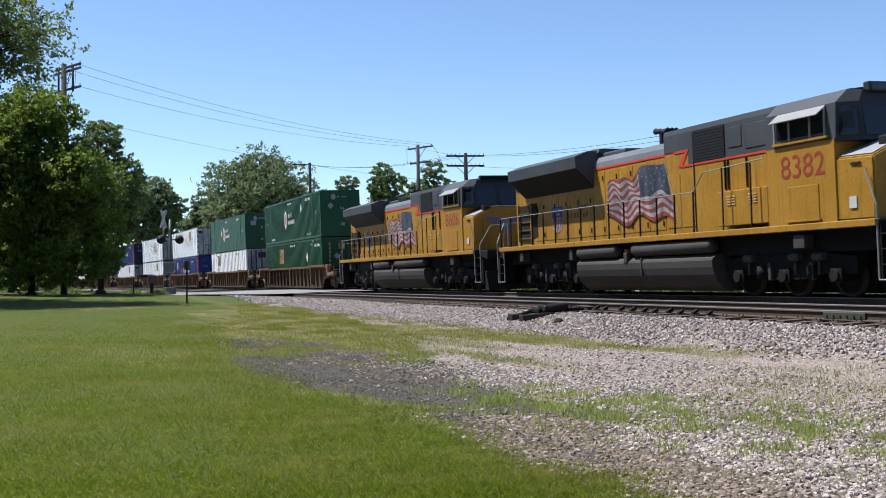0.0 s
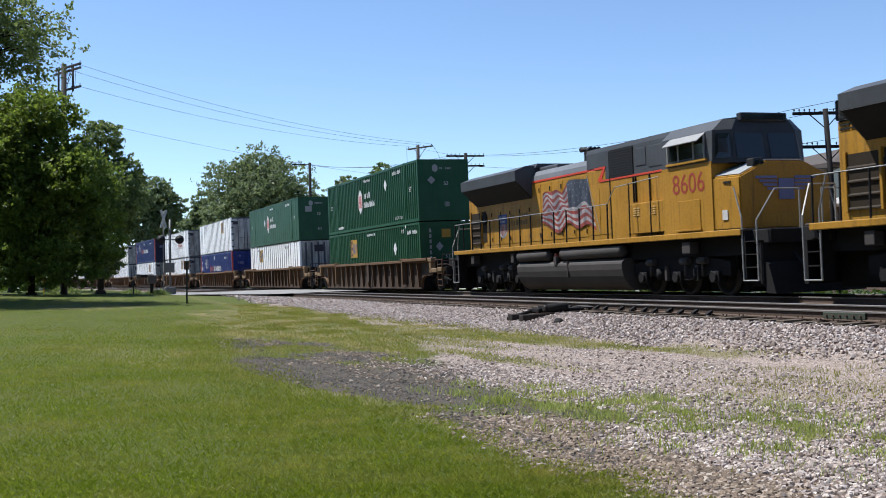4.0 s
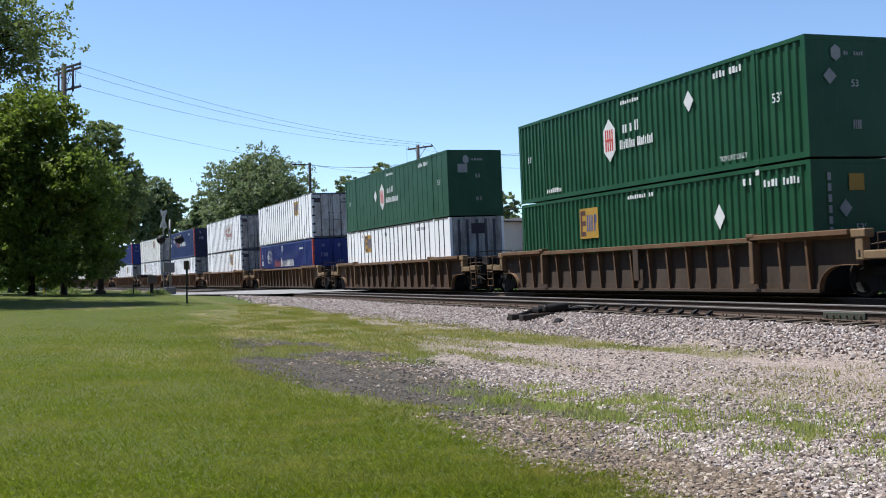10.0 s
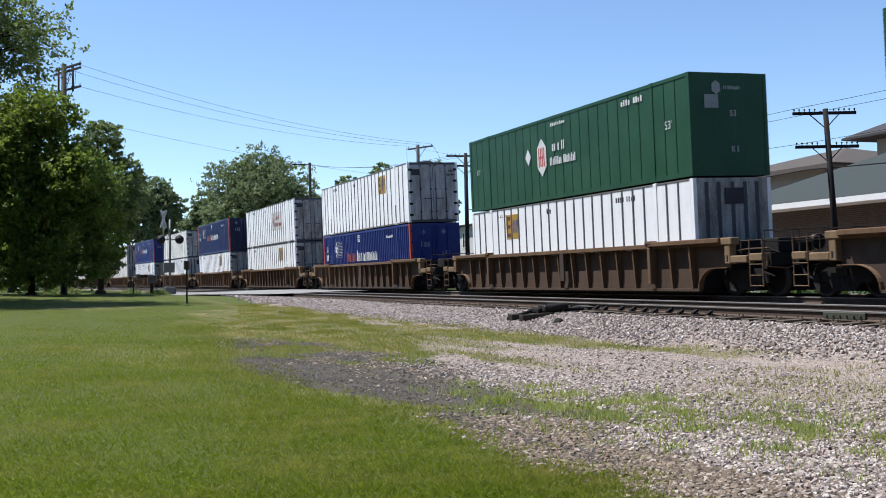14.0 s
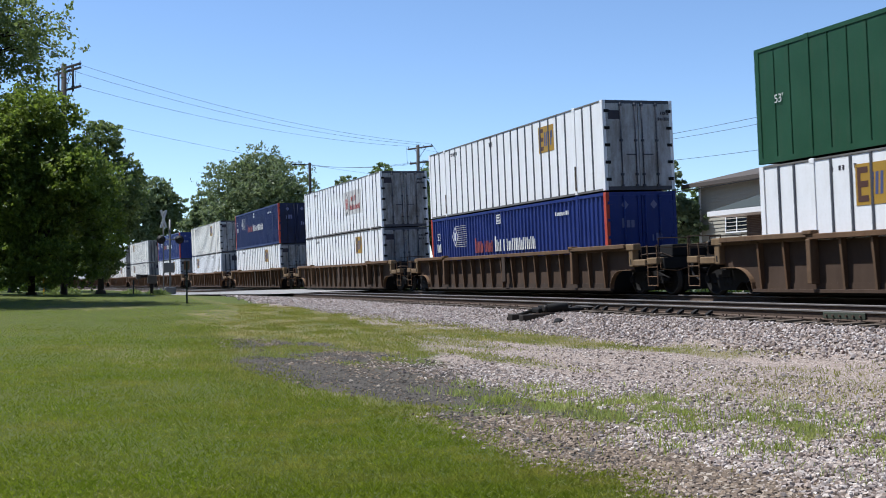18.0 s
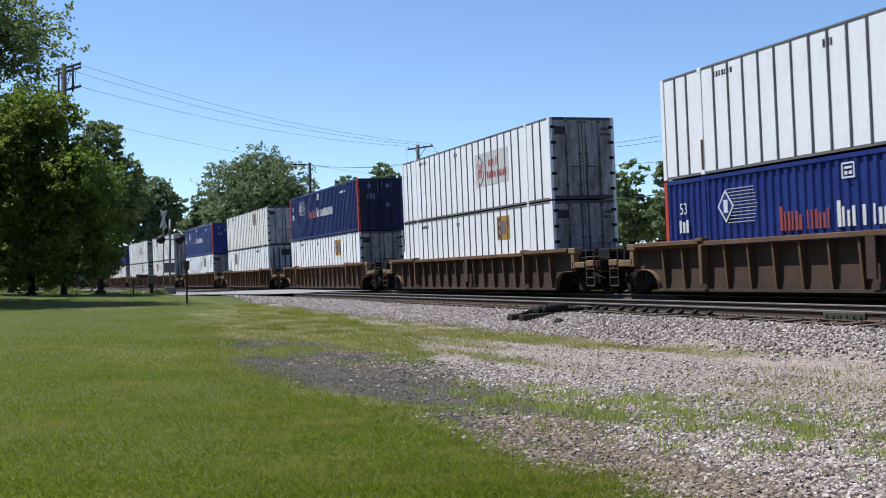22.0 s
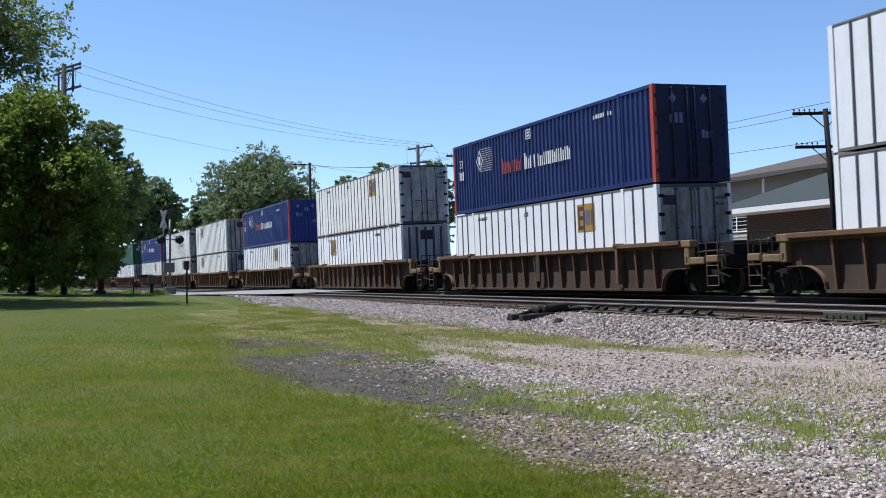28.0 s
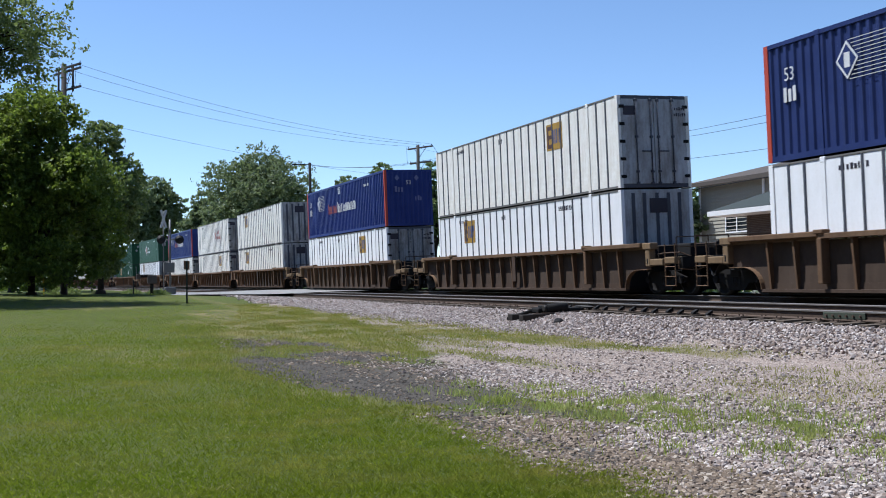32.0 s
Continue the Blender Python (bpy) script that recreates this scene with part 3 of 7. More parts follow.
def frame_parts(c, h, col, rails_col, corner_col, corr):
    """Rails, posts and roof that every container has. Local origin: middle of the front end's foot."""
    L = CONT_L
    bm = bmesh.new(); box(bm, -L + 0.06, -0.06, -HALF, -HALF + 0.07, 0.0, 0.14 if corr else 0.06); part("bottom_rail", bm, rails_col, c)
    bm = bmesh.new(); box(bm, -L + 0.06, -0.06, -HALF, -HALF + 0.07, h - (0.10 if corr else 0.045), h); part("top_rail", bm, rails_col, c)
    bm = bmesh.new(); box(bm, -L + 0.06, -0.06, HALF - 0.07, HALF, 0.0, h); part("far_side_panel", bm, col, c)
    bm = bmesh.new(); box(bm, -L + 0.06, -0.06, -HALF + 0.07, HALF - 0.07, h - 0.05, h - 0.02)
    part("roof", bm, col, c)
    bm = bmesh.new(); box(bm, -L + 0.06, -0.06, -HALF + 0.07, HALF - 0.07, 0.02, 0.10)
    part("floor", bm, IRON, c)
    for x in (-0.08, -L + 0.08):
        for y in (-HALF + 0.055, HALF - 0.055):
            bm = bmesh.new()
            box(bm, x - 0.08, x + 0.08, y - 0.058, y + 0.058, 0.0, h)
            part("corner_post", bm, corner_col if y < 0 or corner_col is not RED_POST else col, c)
    for x in (-1.98, -L + 1.98):
        bm = bmesh.new()
        box(bm, x - 0.075, x + 0.075, -HALF - 0.006, -HALF + 0.06, 0.0, h + 0.012)
        for z in (0.0, h - 0.11):
            softbox(bm, x - 0.09, x + 0.09, -HALF - 0.012, -HALF + 0.1, z - 0.008, z + 0.125, 0.012)
        part("lifting_post", bm, corner_col if corner_col is not RED_POST else col, c)


def doors(c, h, col, dark, rods):
    """Double doors at the leading end, with lock rods, hinges and keepers."""
    for s in (-1, 1):
        bm = bmesh.new()
        softbox(bm, -0.055, 0.0, min(s * 0.012, s * 1.17), max(s * 0.012, s * 1.17), 0.12, h - 0.11, 0.008)
        d = part("door", bm, col, c)
        for y in (0.13, 0.66):
            bm = bmesh.new()
            rod(bm, (0.03, s * y, 0.10), (0.03, s * y, h - 0.09), 0.022)
            for z in (0.14, 0.5, h * 0.55, h - 0.16):
                box(bm, 0.0, 0.055, s * y - 0.05, s * y + 0.05, z - 0.035, z + 0.035)
            part("lock_rod", bm, rods, d)
        bm = bmesh.new()
        box(bm, 0.035, 0.05, min(s * 0.13, s * 0.5), max(s * 0.13, s * 0.5), 1.12, 1.16)
        part("handle", bm, rods, d)
        for i in range(5):
            z = 0.35 + i * (h - 0.7) / 4
            bm = bmesh.new()
            softbox(bm, -0.01, 0.022, min(s * 1.06, s * 1.25), max(s * 1.06, s * 1.25), z - 0.05, z + 0.05, 0.008)
            part("hinge", bm, dark, d)
    bm = bmesh.new()
    box(bm, -0.12, -0.01, -HALF + 0.1, HALF - 0.1, 0.0, 0.12)
    part("door_sill", bm, rods, c)
    bm = bmesh.new()
    box(bm, -0.12, -0.01, -HALF + 0.1, HALF - 0.1, h - 0.11, h)
    part("door_header", bm, rods, c)


def end_wall(c, h, col, waves):
    bm = bmesh.new()
    if waves:
        t = bmesh.new()
        corrugated(t, -HALF + 0.1, HALF - 0.1, 0.12, h - 0.1, waves, 0.035, 0.0)
        join(bm, t, Matrix.Translation((-0.012, 0, 0)) @ END)
    else:
        box(bm, -0.05, -0.014, -HALF + 0.1, HALF - 0.1, 0.12, h - 0.1)
    part("end_wall", bm, col, c)
    bm = bmesh.new()
    box(bm, -0.12, -0.004, -HALF + 0.1, HALF - 0.1, 0.0, 0.125)
    part("end_sill", bm, col, c)
    bm = bmesh.new()
    box(bm, -0.12, -0.004, -HALF + 0.1, HALF - 0.1, h - 0.11, h)
    part("end_header", bm, col, c)


def back_wall(c, h, col):
    bm = bmesh.new()
    box(bm, -CONT_L + 0.005, -CONT_L + 0.06, -HALF + 0.11, HALF - 0.11, 0.02, h - 0.02)
    part("rear_wall", bm, col, c)


def end_marks(c, h, kind, seed):
    """Small markings on the leading end."""
    y = -0.012
    bm = bmesh.new()
    if kind == "hub":
        plate(bm, [(-0.42 + 0.16 * math.sin(a), h - 0.42 + 0.20 * math.cos(a)) for a in (i * math.pi / 3 for i in range(6))], y)
        bars(bm, -0.18, 0.42, h - 0.47, h - 0.37, 8, y, seed)
        plate(bm, diamond(-0.62, h - 0.98, 0.2, 0.2), y) if seed % 2 else plate(bm, rect(-0.82, -0.36, h - 1.0, h - 0.62), y)
        bars(bm, 0.02, 0.28, 0.66, 0.88, 4, y, seed + 1)
    elif kind == "emp":
        plate(bm, diamond(-0.33, 1.73, 0.19, 0.22), y)
        for i in range(7):
            plate(bm, rect(-0.83, -0.73, h - 0.5 - i * 0.26, h - 0.32 - i * 0.26), y)
    elif kind == "blue":
        for s in (-0.62, 0.45):
            plate(bm, diamond(s, h - 0.42, 0.13, 0.15), y)
        bars(bm, -0.75, -0.25, h - 1.15, h - 0.85, 3, y, seed)
        bars(bm, 0.35, 0.75, h - 1.6, h - 1.35, 3, y, seed + 1)
    elif kind == "ids":
        bars(bm, 0.72, 1.12, h - 0.47, h - 0.37, 5, y - 0.06, seed)
        bars(bm, 0.70, 1.14, h - 0.66, h - 0.56, 6, y - 0.06, seed + 1)
    mat_ = MARK_DARK if kind == "ids" else (MARK_BLUE if kind == "blue" else MARK_DULL)
    bm.transform(END)
    tagged(part("end_marking", bm, mat_, c), kind="stuff")
    if kind == "hub":
        letters("size_marking", "53", 0.24, MARK_GREY, c, Matrix.Translation((0.014, 0.12, h - 1.22)) @ END)
    if kind == "emp":
        letters("size_marking", "53'", 0.26, MARK_GREY, c, Matrix.Translation((0.014, 0.10, 1.17)) @ END)


def square_logo(c, x, z, w, hgt, y):
    """A gold square logo with a dark upright and blue-grey letters turned to blocks."""
    bm = plate(bmesh.new(), rect(x - w / 2, x + w / 2, z - hgt / 2, z + hgt / 2), y, 0.004)
    logo = part("square_logo", bm, MARK_GOLD, c, "gold square logo with dark blocks")
    bm = plate(bmesh.new(), rect(x - w * 0.45, x - w * 0.36, z - hgt * 0.42, z + hgt * 0.42), y - 0.004, 0.003)
    for k in (-0.42, -0.07, 0.27):
        plate(bm, rect(x - w * 0.36, x - w * 0.17, z + k * hgt, z + (k + 0.15) * hgt), y - 0.004, 0.003)
    part("dark_block", bm, MARK_MAROON, logo)
    bm = bmesh.new()
    for k in (-0.12, 0.0, 0.12, 0.27):
        plate(bm, [(x + k * w, z - hgt * 0.27), (x + (k + 0.07) * w, z - hgt * 0.27), (x + (k + 0.10) * w, z + hgt * 0.27), (x + (k + 0.03) * w, z + hgt * 0.27)], y - 0.004)
    plate(bm, rect(x + 0.30 * w, x + 0.42 * w, z, z + hgt * 0.27), y - 0.004)
    part("blue_block", bm, MARK_SLATE, logo)


def hexagon_logo(c, x, z, r, y, ground_col, ink, box_decal):
    """A tall hexagon with upright strokes, beside two lines of lettering turned to bars."""
    hexa = [(x + r * 0.62 * math.sin(a), z + r * math.cos(a)) for a in (i * math.pi / 3 for i in range(6))]
    if box_decal:
        part("pale_decal", plate(bmesh.new(), rect(x - 0.55, x + 2.75, z - 0.62, z + 0.70), y, 0.005), MARK_PALE, c)
        y -= 0.006
    logo = part("hexagon_logo", plate(bmesh.new(), hexa, y), MARK_DARK if box_decal else ground_col, c)
    small = [(x + (a - x) * 0.90, z + (b - z) * 0.90) for a, b in hexa]
    part("hexagon_field", plate(bmesh.new(), small, y - 0.005), MARK_PALE if box_decal else ground_col, logo)
    bm = bmesh.new()
    for k in (-0.30, -0.10, 0.10, 0.30):
        plate(bm, rect(x + (k - 0.06) * r, x + (k + 0.05) * r, z + 0.06 * r, z + 0.50 * r), y - 0.010)
        plate(bm, rect(x + (k - 0.06) * r, x + (k + 0.05) * r, z - 0.50 * r, z - 0.06 * r), y - 0.010)
    plate(bm, rect(x - 0.36 * r, x + 0.36 * r, z - 0.05 * r, z + 0.05 * r), y - 0.012)
    part("logo_monogram", bm, ink, logo)
    bm = bars(bmesh.new(), x + 0.85, x + 1.85, z + 0.12, z + 0.44, 7, y - 0.004, 5)
    bars(bm, x + 0.65, x + 2.60, z - 0.36, z - 0.08, 17, y - 0.004, 6)
    tagged(part("logo_lettering", bm, ink if box_decal else ground_col, c), kind="stuff")


def green_container(x_name, h, waves, marks, faded=False):
    col = GREEN_FADED if faded else GREEN
    c = empty("shipping_container")
    tagged(c, x_name, "container", "stacked containers")
    frame_parts(c, h, col, col, col, True)
    for a, b in ((-CONT_L + 0.16, -CONT_L + 1.9), (-CONT_L + 2.06, -2.06), (-1.9, -0.16)):
        part("side_panel", shared(f"side_panel|{a}|{h}|{waves}|{faded}", lambda bm, a=a, b=b: (corrugated if waves < 0.5 else seamed)(bm, a, b, 0.14, h - 0.10, waves, 0.046 if waves < 0.5 else 0.04, -HALF + 0.016), col), None, c)
    end_wall(c, h, col, 0)
    back_wall(c, h, col)
    y = -HALF - 0.006
    if marks in ("hexagon", "hexagon_diamond"):
        hexagon_logo(c, -9.37, h - 1.36, 0.68, y, MARK_WHITE, MARK_RED, False)
        x = -4.9 if marks == "hexagon" else -10.5
        z = h - 0.82 if marks == "hexagon" else h - 1.25
        part("diamond_mark", plate(bmesh.new(), diamond(x, z, 0.24, 0.30), y), MARK_WHITE, c)
        letters("size_marking", "53'", 0.34, MARK_WHITE, c, Matrix.Translation((-1.1, y - 0.004, h - 1.45)))
        letters("size_marking", "53'", 0.30, MARK_WHITE, c, Matrix.Translation((-CONT_L + 0.9, y - 0.004, h - 1.45)))
        bm = bars(bmesh.new(), -8.6, -7.2, h - 0.36, h - 0.24, 10, y, 11)
        bars(bm, -3.7, -2.4, h - 0.42, h - 0.24, 9, y, 12)
        if marks == "hexagon":
            letters("lift_notice", "TOP LIFT ONLY", 0.20, MARK_WHITE, c, Matrix.Translation((-2.95, y - 0.004, 0.24)), 0.85)
            bars(bm, -CONT_L + 2.2, -CONT_L + 3.4, 0.22, 0.38, 8, y, 14)
        tagged(part("lettering", bm, MARK_WHITE, c), kind="stuff")
        end_marks(c, h, "hub", 3 if marks == "hexagon" else 4)
    elif marks == "square":
        square_logo(c, -10.95, h - 0.93, 1.25, 1.0, y)
        part("diamond_mark", plate(bmesh.new(), diamond(-3.68, h - 1.15, 0.24, 0.34), y), MARK_WHITE, c)
        bm = bars(bmesh.new(), -8.4, -6.9, h - 0.34, h - 0.22, 11, y, 21)
        bars(bm, -1.75, -1.15, h - 0.52, h - 0.34, 4, y, 22)
        bars(bm, -1.0, -0.35, h - 0.52, h - 0.34, 5, y, 22)
        bars(bm, -2.6, -2.2, h - 0.42, h - 0.24, 3, y, 23)
        tagged(part("lettering", bm, MARK_WHITE, c), kind="stuff")
        part("post_tag", plate(bmesh.new(), rect(-2.05, -1.91, h - 0.20, h - 0.06), y - 0.008), MARK_WHITE, c, "small white tag")
        end_marks(c, h, "emp", 5)
        bm = plate(bmesh.new(), rect(-0.2, 0.25, h - 0.75, h - 0.35), -0.012)
        bm.transform(END)
        part("square_logo", bm, MARK_GOLD, c)
    return c


def blue_container(label, h, doors_front, seed, dirty=False):
    paint, door_col = (BLUE_DULL, BLUE_DOOR_SHADED) if dirty else (BLUE, BLUE)
    c = tagged(empty("shipping_container"), label, "container", "stacked containers")
    frame_parts(c, h, paint, paint, RED_POST, True)
    for a, b in ((-CONT_L + 0.16, -CONT_L + 1.9), (-CONT_L + 2.06, -2.06), (-1.9, -0.16)):
        part("side_panel", shared(f"side_panel_blue|{a}|{h}|{dirty}", lambda bm, a=a, b=b: corrugated(bm, a, b, 0.14, h - 0.10, 0.30, 0.046, -HALF + 0.016), paint), None, c)
    if doors_front:
        doors(c, h, door_col, door_col, door_col)
    else:
        end_wall(c, h, BLUE, 0.28)
    back_wall(c, h, BLUE)
    y = -HALF - 0.006
    letters("size_marking", "53", 0.46, MARK_WHITE, c, Matrix.Translation((-CONT_L + 0.95, y - 0.004, h - 0.98)), 0.85)
    for i in range(3):
        part("number_bar", plate(bmesh.new(), rect(-CONT_L + 0.72 + 0.17 * i, -CONT_L + 0.83 + 0.17 * i, h - 1.5, h - 1.14 - 0.05 * (i % 2)), y), MARK_WHITE, c)
    x, z = -CONT_L + 2.95, h - 0.88
    logo = part("diamond_logo", plate(bmesh.new(), diamond(x, z, 0.36, 0.44), y), MARK_WHITE, c)
    part("diamond_field", plate(bmesh.new(), diamond(x, z, 0.29, 0.36), y - 0.005), paint, logo)
    part("diamond_stroke", plate(bmesh.new(), rect(x - 0.08, x + 0.10, z - 0.17, z + 0.17), y - 0.01), MARK_WHITE, logo)
    bm = bmesh.new()
    for i in range(11):
        zz = z + 0.44 - i * 0.088
        plate(bm, rect(x + 0.05 + 0.36 * (1 - abs(zz - z) / 0.46), x + 1.35 - 0.3 * abs(zz - z), zz - 0.009, zz + 0.009), y)
    part("speed_hatching", bm, MARK_GREY, logo)
    zb = h - 1.64                      # the owner's name, as plain bars
    for n_, x0, w, mat_, seed_ in ((12, -11.0, 1.85, MARK_OLD_RED, 61), (22, -8.95, 3.75, MARK_WHITE, 62)):
        bm = bars(bmesh.new(), x0 + 0.16, x0 + w, zb, zb + 0.46, n_, y, seed_)
        plate(bm, rect(x0, x0 + 0.12, zb, zb + 0.60), y)
        tagged(part("bar_lettering", bm, mat_, c), kind="stuff")
    bm = bmesh.new()
    for x0, x1, z0, z1 in ((-8.75, -8.71, 0.56, 0.2), (-8.37, -8.33, 0.56, 0.2), (-8.71, -8.37, 0.56, 0.52), (-8.71, -8.37, 0.24, 0.2), (-8.66, -8.56, 0.48, 0.40), (-8.52, -8.42, 0.48, 0.40), (-8.66, -8.42, 0.35, 0.29)):
        plate(bm, rect(x0, x1, h - z0, h - z1), y)
    bars(bm, -3.6, -2.35, h - 0.56, h - 0.42, 8, y, seed)
    tagged(part("lettering", bm, MARK_WHITE, c), kind="stuff")
    end_marks(c, h, "blue", seed)
    if not doors_front:
        letters("size_marking", "53", 0.3, MARK_GREY, c, Matrix.Translation((0.02, 0.0, h - 0.75)) @ END)
    return c


def white_container(label, h, front, old=False, square=None, hexa=False, stain=False, seed=1, clean=False):
    """Smooth white panels between grey uprights. front: doors or wall."""
    col = WHITE_OLD if old else WHITE
    # The end and door white has shade painted in, besides its stains.
    door_col = DOOR_PALE_SHADE if clean else DOOR_SHADE_TONED
    c = tagged(empty("shipping_container"), label, "container", "stacked containers")
    frame_parts(c, h, col, RAIL_GREY, col, False)
    edges = [-CONT_L + 0.16]
    edges += [-CONT_L + 0.16 + (1.9 - 0.16) * i / 3 for i in (1, 2)] + [-CONT_L + 1.98]
    edges += [-CONT_L + 1.98 + (CONT_L - 3.96) * i / 19 for i in range(1, 19)] + [-1.98]
    edges += [-1.98 + 1.82 * i / 3 for i in (1, 2)] + [-0.16]
    y = -HALF + 0.012
    for i, (a, b) in enumerate(zip(edges, edges[1:])):
        w = round(b - a, 3)
        def panel(bm, w=w):
            softbox(bm, 0.032, w - 0.032, 0.0, 0.02, 0.066, h - 0.05, 0.006)
        part("panel", shared(f"panel|{w}|{h}|{old}", panel, col), None, c, at=Matrix.Translation((a, y + random.uniform(0, 0.004), 0)))
        if i and abs(a + 1.98) > 0.01 and abs(a + CONT_L - 1.98) > 0.01:
            part("upright", shared(f"upright|{h}", lambda bm: box(bm, -0.038, 0.038, -0.016, 0.03, 0.062, h - 0.047), POST_GREY), None, c, at=Matrix.Translation((a, y, 0)))
    if front == "doors":
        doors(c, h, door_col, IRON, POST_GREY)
        end_marks(c, h, "ids", seed)
        bm = plate(bmesh.new(), rect(-1.10, -0.68, h - 0.62, h - 0.33), -0.006)
        bm.transform(END)
        part("end_label", bm, MARK_DARK, c, "dark faded square label")
    else:
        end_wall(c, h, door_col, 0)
        for yy in (-0.86, -0.46, 0.0, 0.42, 0.82):
            bm = bmesh.new()
            box(bm, -0.012, 0.0, yy - 0.06, yy + 0.06, 0.125, h - 0.11)
            part("end_upright", bm, POST_GREY, c)
        bm = plate(bmesh.new(), rect(-0.28, 0.36, h - 0.74, h - 0.28), -0.004)
        bm.transform(END)
        part("end_label", bm, MARK_DARK, c, "dark faded square label")
    back_wall(c, h, DOOR_SHADE_TONED)
    y = -HALF + 0.0105
    if square is not None:
        square_logo(c, square, h - 0.74, 1.2, 0.92, y)
    if hexa:
        hexagon_logo(c, -6.35, h - 1.30, 0.60, y, MARK_WHITE, MARK_FADED_RED, True)
    bm = bars(bmesh.new(), -CONT_L + 2.5, -CONT_L + 3.5, h - 0.36, h - 0.22, 8, y, seed)
    bars(bm, -9.2, -8.8, h - 0.44, h - 0.26, 3, y, seed + 2)
    if square is not None and square < -8:
        bars(bm, -4.3, -3.1, h - 0.40, h - 0.24, 9, y, seed + 3)
    tagged(part("lettering", bm, MARK_DARK, c), kind="stuff")
    if stain:
        for x in (-CONT_L + 1.98, -1.98):
            bm = bmesh.new()
            box(bm, x - 0.05, x + 0.07, -HALF - 0.009, -HALF - 0.002, 0.12, 0.95)
            part("rust_streak", bm, WELL, c)
    return c


# ---- well cars ----
def wheelset(parent, x, radius, at_y=0.0):
    bm = bmesh.new()
    for s in (-1, 1):
        t = bmesh.new()
        disc_lathe(t, [(0.0, 0.12), (0.0, radius * 0.82), (0.0, radius + 0.026), (0.035, radius + 0.026), (0.04, radius), (0.135, radius - 0.008), (0.135, radius * 0.86), (0.085, radius * 0.78),
                       (0.075, radius * 0.4), (0.15, radius * 0.30), (0.16, 0.10)], 22)
        join(bm, t, Matrix.Translation((0, 0.68, 0)) if s > 0 else Matrix.Translation((0, -0.68, 0)) @ Matrix.Rotation(math.pi, 4, "Z"))
        for k in range(3):
            a = 2 * math.pi * k / 3
            rod(bm, (math.cos(a) * 0.12, s * 0.83, math.sin(a) * 0.12), (math.cos(a) * 0.12, s * 0.90, math.sin(a) * 0.12), 0.02, seg=6)
    rod(bm, (0, -0.95, 0), (0, 0.95, 0), 0.08, seg=10)
    me = CACHE.setdefault(f"wheelset{radius}", None) or mesh_of("wheelset", bm, IRON)
    if CACHE[f"wheelset{radius}"] is None:
        CACHE[f"wheelset{radius}"] = me
        me.materials.append(STEEL)
        for p in me.polygons:
            d = math.hypot(p.center.x, p.center.z)
            if radius * 0.9 < d < radius + 0.03 and abs(p.center.y) > 0.72:
                p.material_index = 1
    elif bm.is_valid:
        bm.free()
    ob = part("wheelset", me, None, parent, at=Matrix.Translation((x, at_y, radius)))
    SPINNERS.append((ob, (x, at_y, radius), radius))
    return ob


def freight_bogie(parent, x):
    def frames(bm):
        for s in (-1, 1):
            prism(bm, [(-1.05, 0.52), (-1.05, 0.38), (-0.55, 0.36), (-0.32, 0.16), (0.32, 0.16), (0.55, 0.36), (1.05, 0.38), (1.05, 0.52), (0.5, 0.72), (-0.5, 0.72)], s * 0.98 - 0.06, s * 0.98 + 0.06, "y")
            for dx in (-0.16, 0, 0.16):
                rod(bm, (dx, s * 0.98, 0.26), (dx, s * 0.98, 0.5), 0.07, seg=10)
            for dx in (-0.89, 0.89):
                rod(bm, (dx, s * 1.0, 0.457), (dx, s * 1.10, 0.457), 0.11, seg=12)
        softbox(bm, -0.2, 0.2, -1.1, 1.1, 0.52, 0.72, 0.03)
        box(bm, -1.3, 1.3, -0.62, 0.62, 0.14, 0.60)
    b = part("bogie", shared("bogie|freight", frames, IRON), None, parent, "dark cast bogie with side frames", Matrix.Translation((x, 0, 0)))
    for dx in (-0.89, 0.89):
        wheelset(b, dx, 0.457)
    return b


CEN = -CONT_L / 2


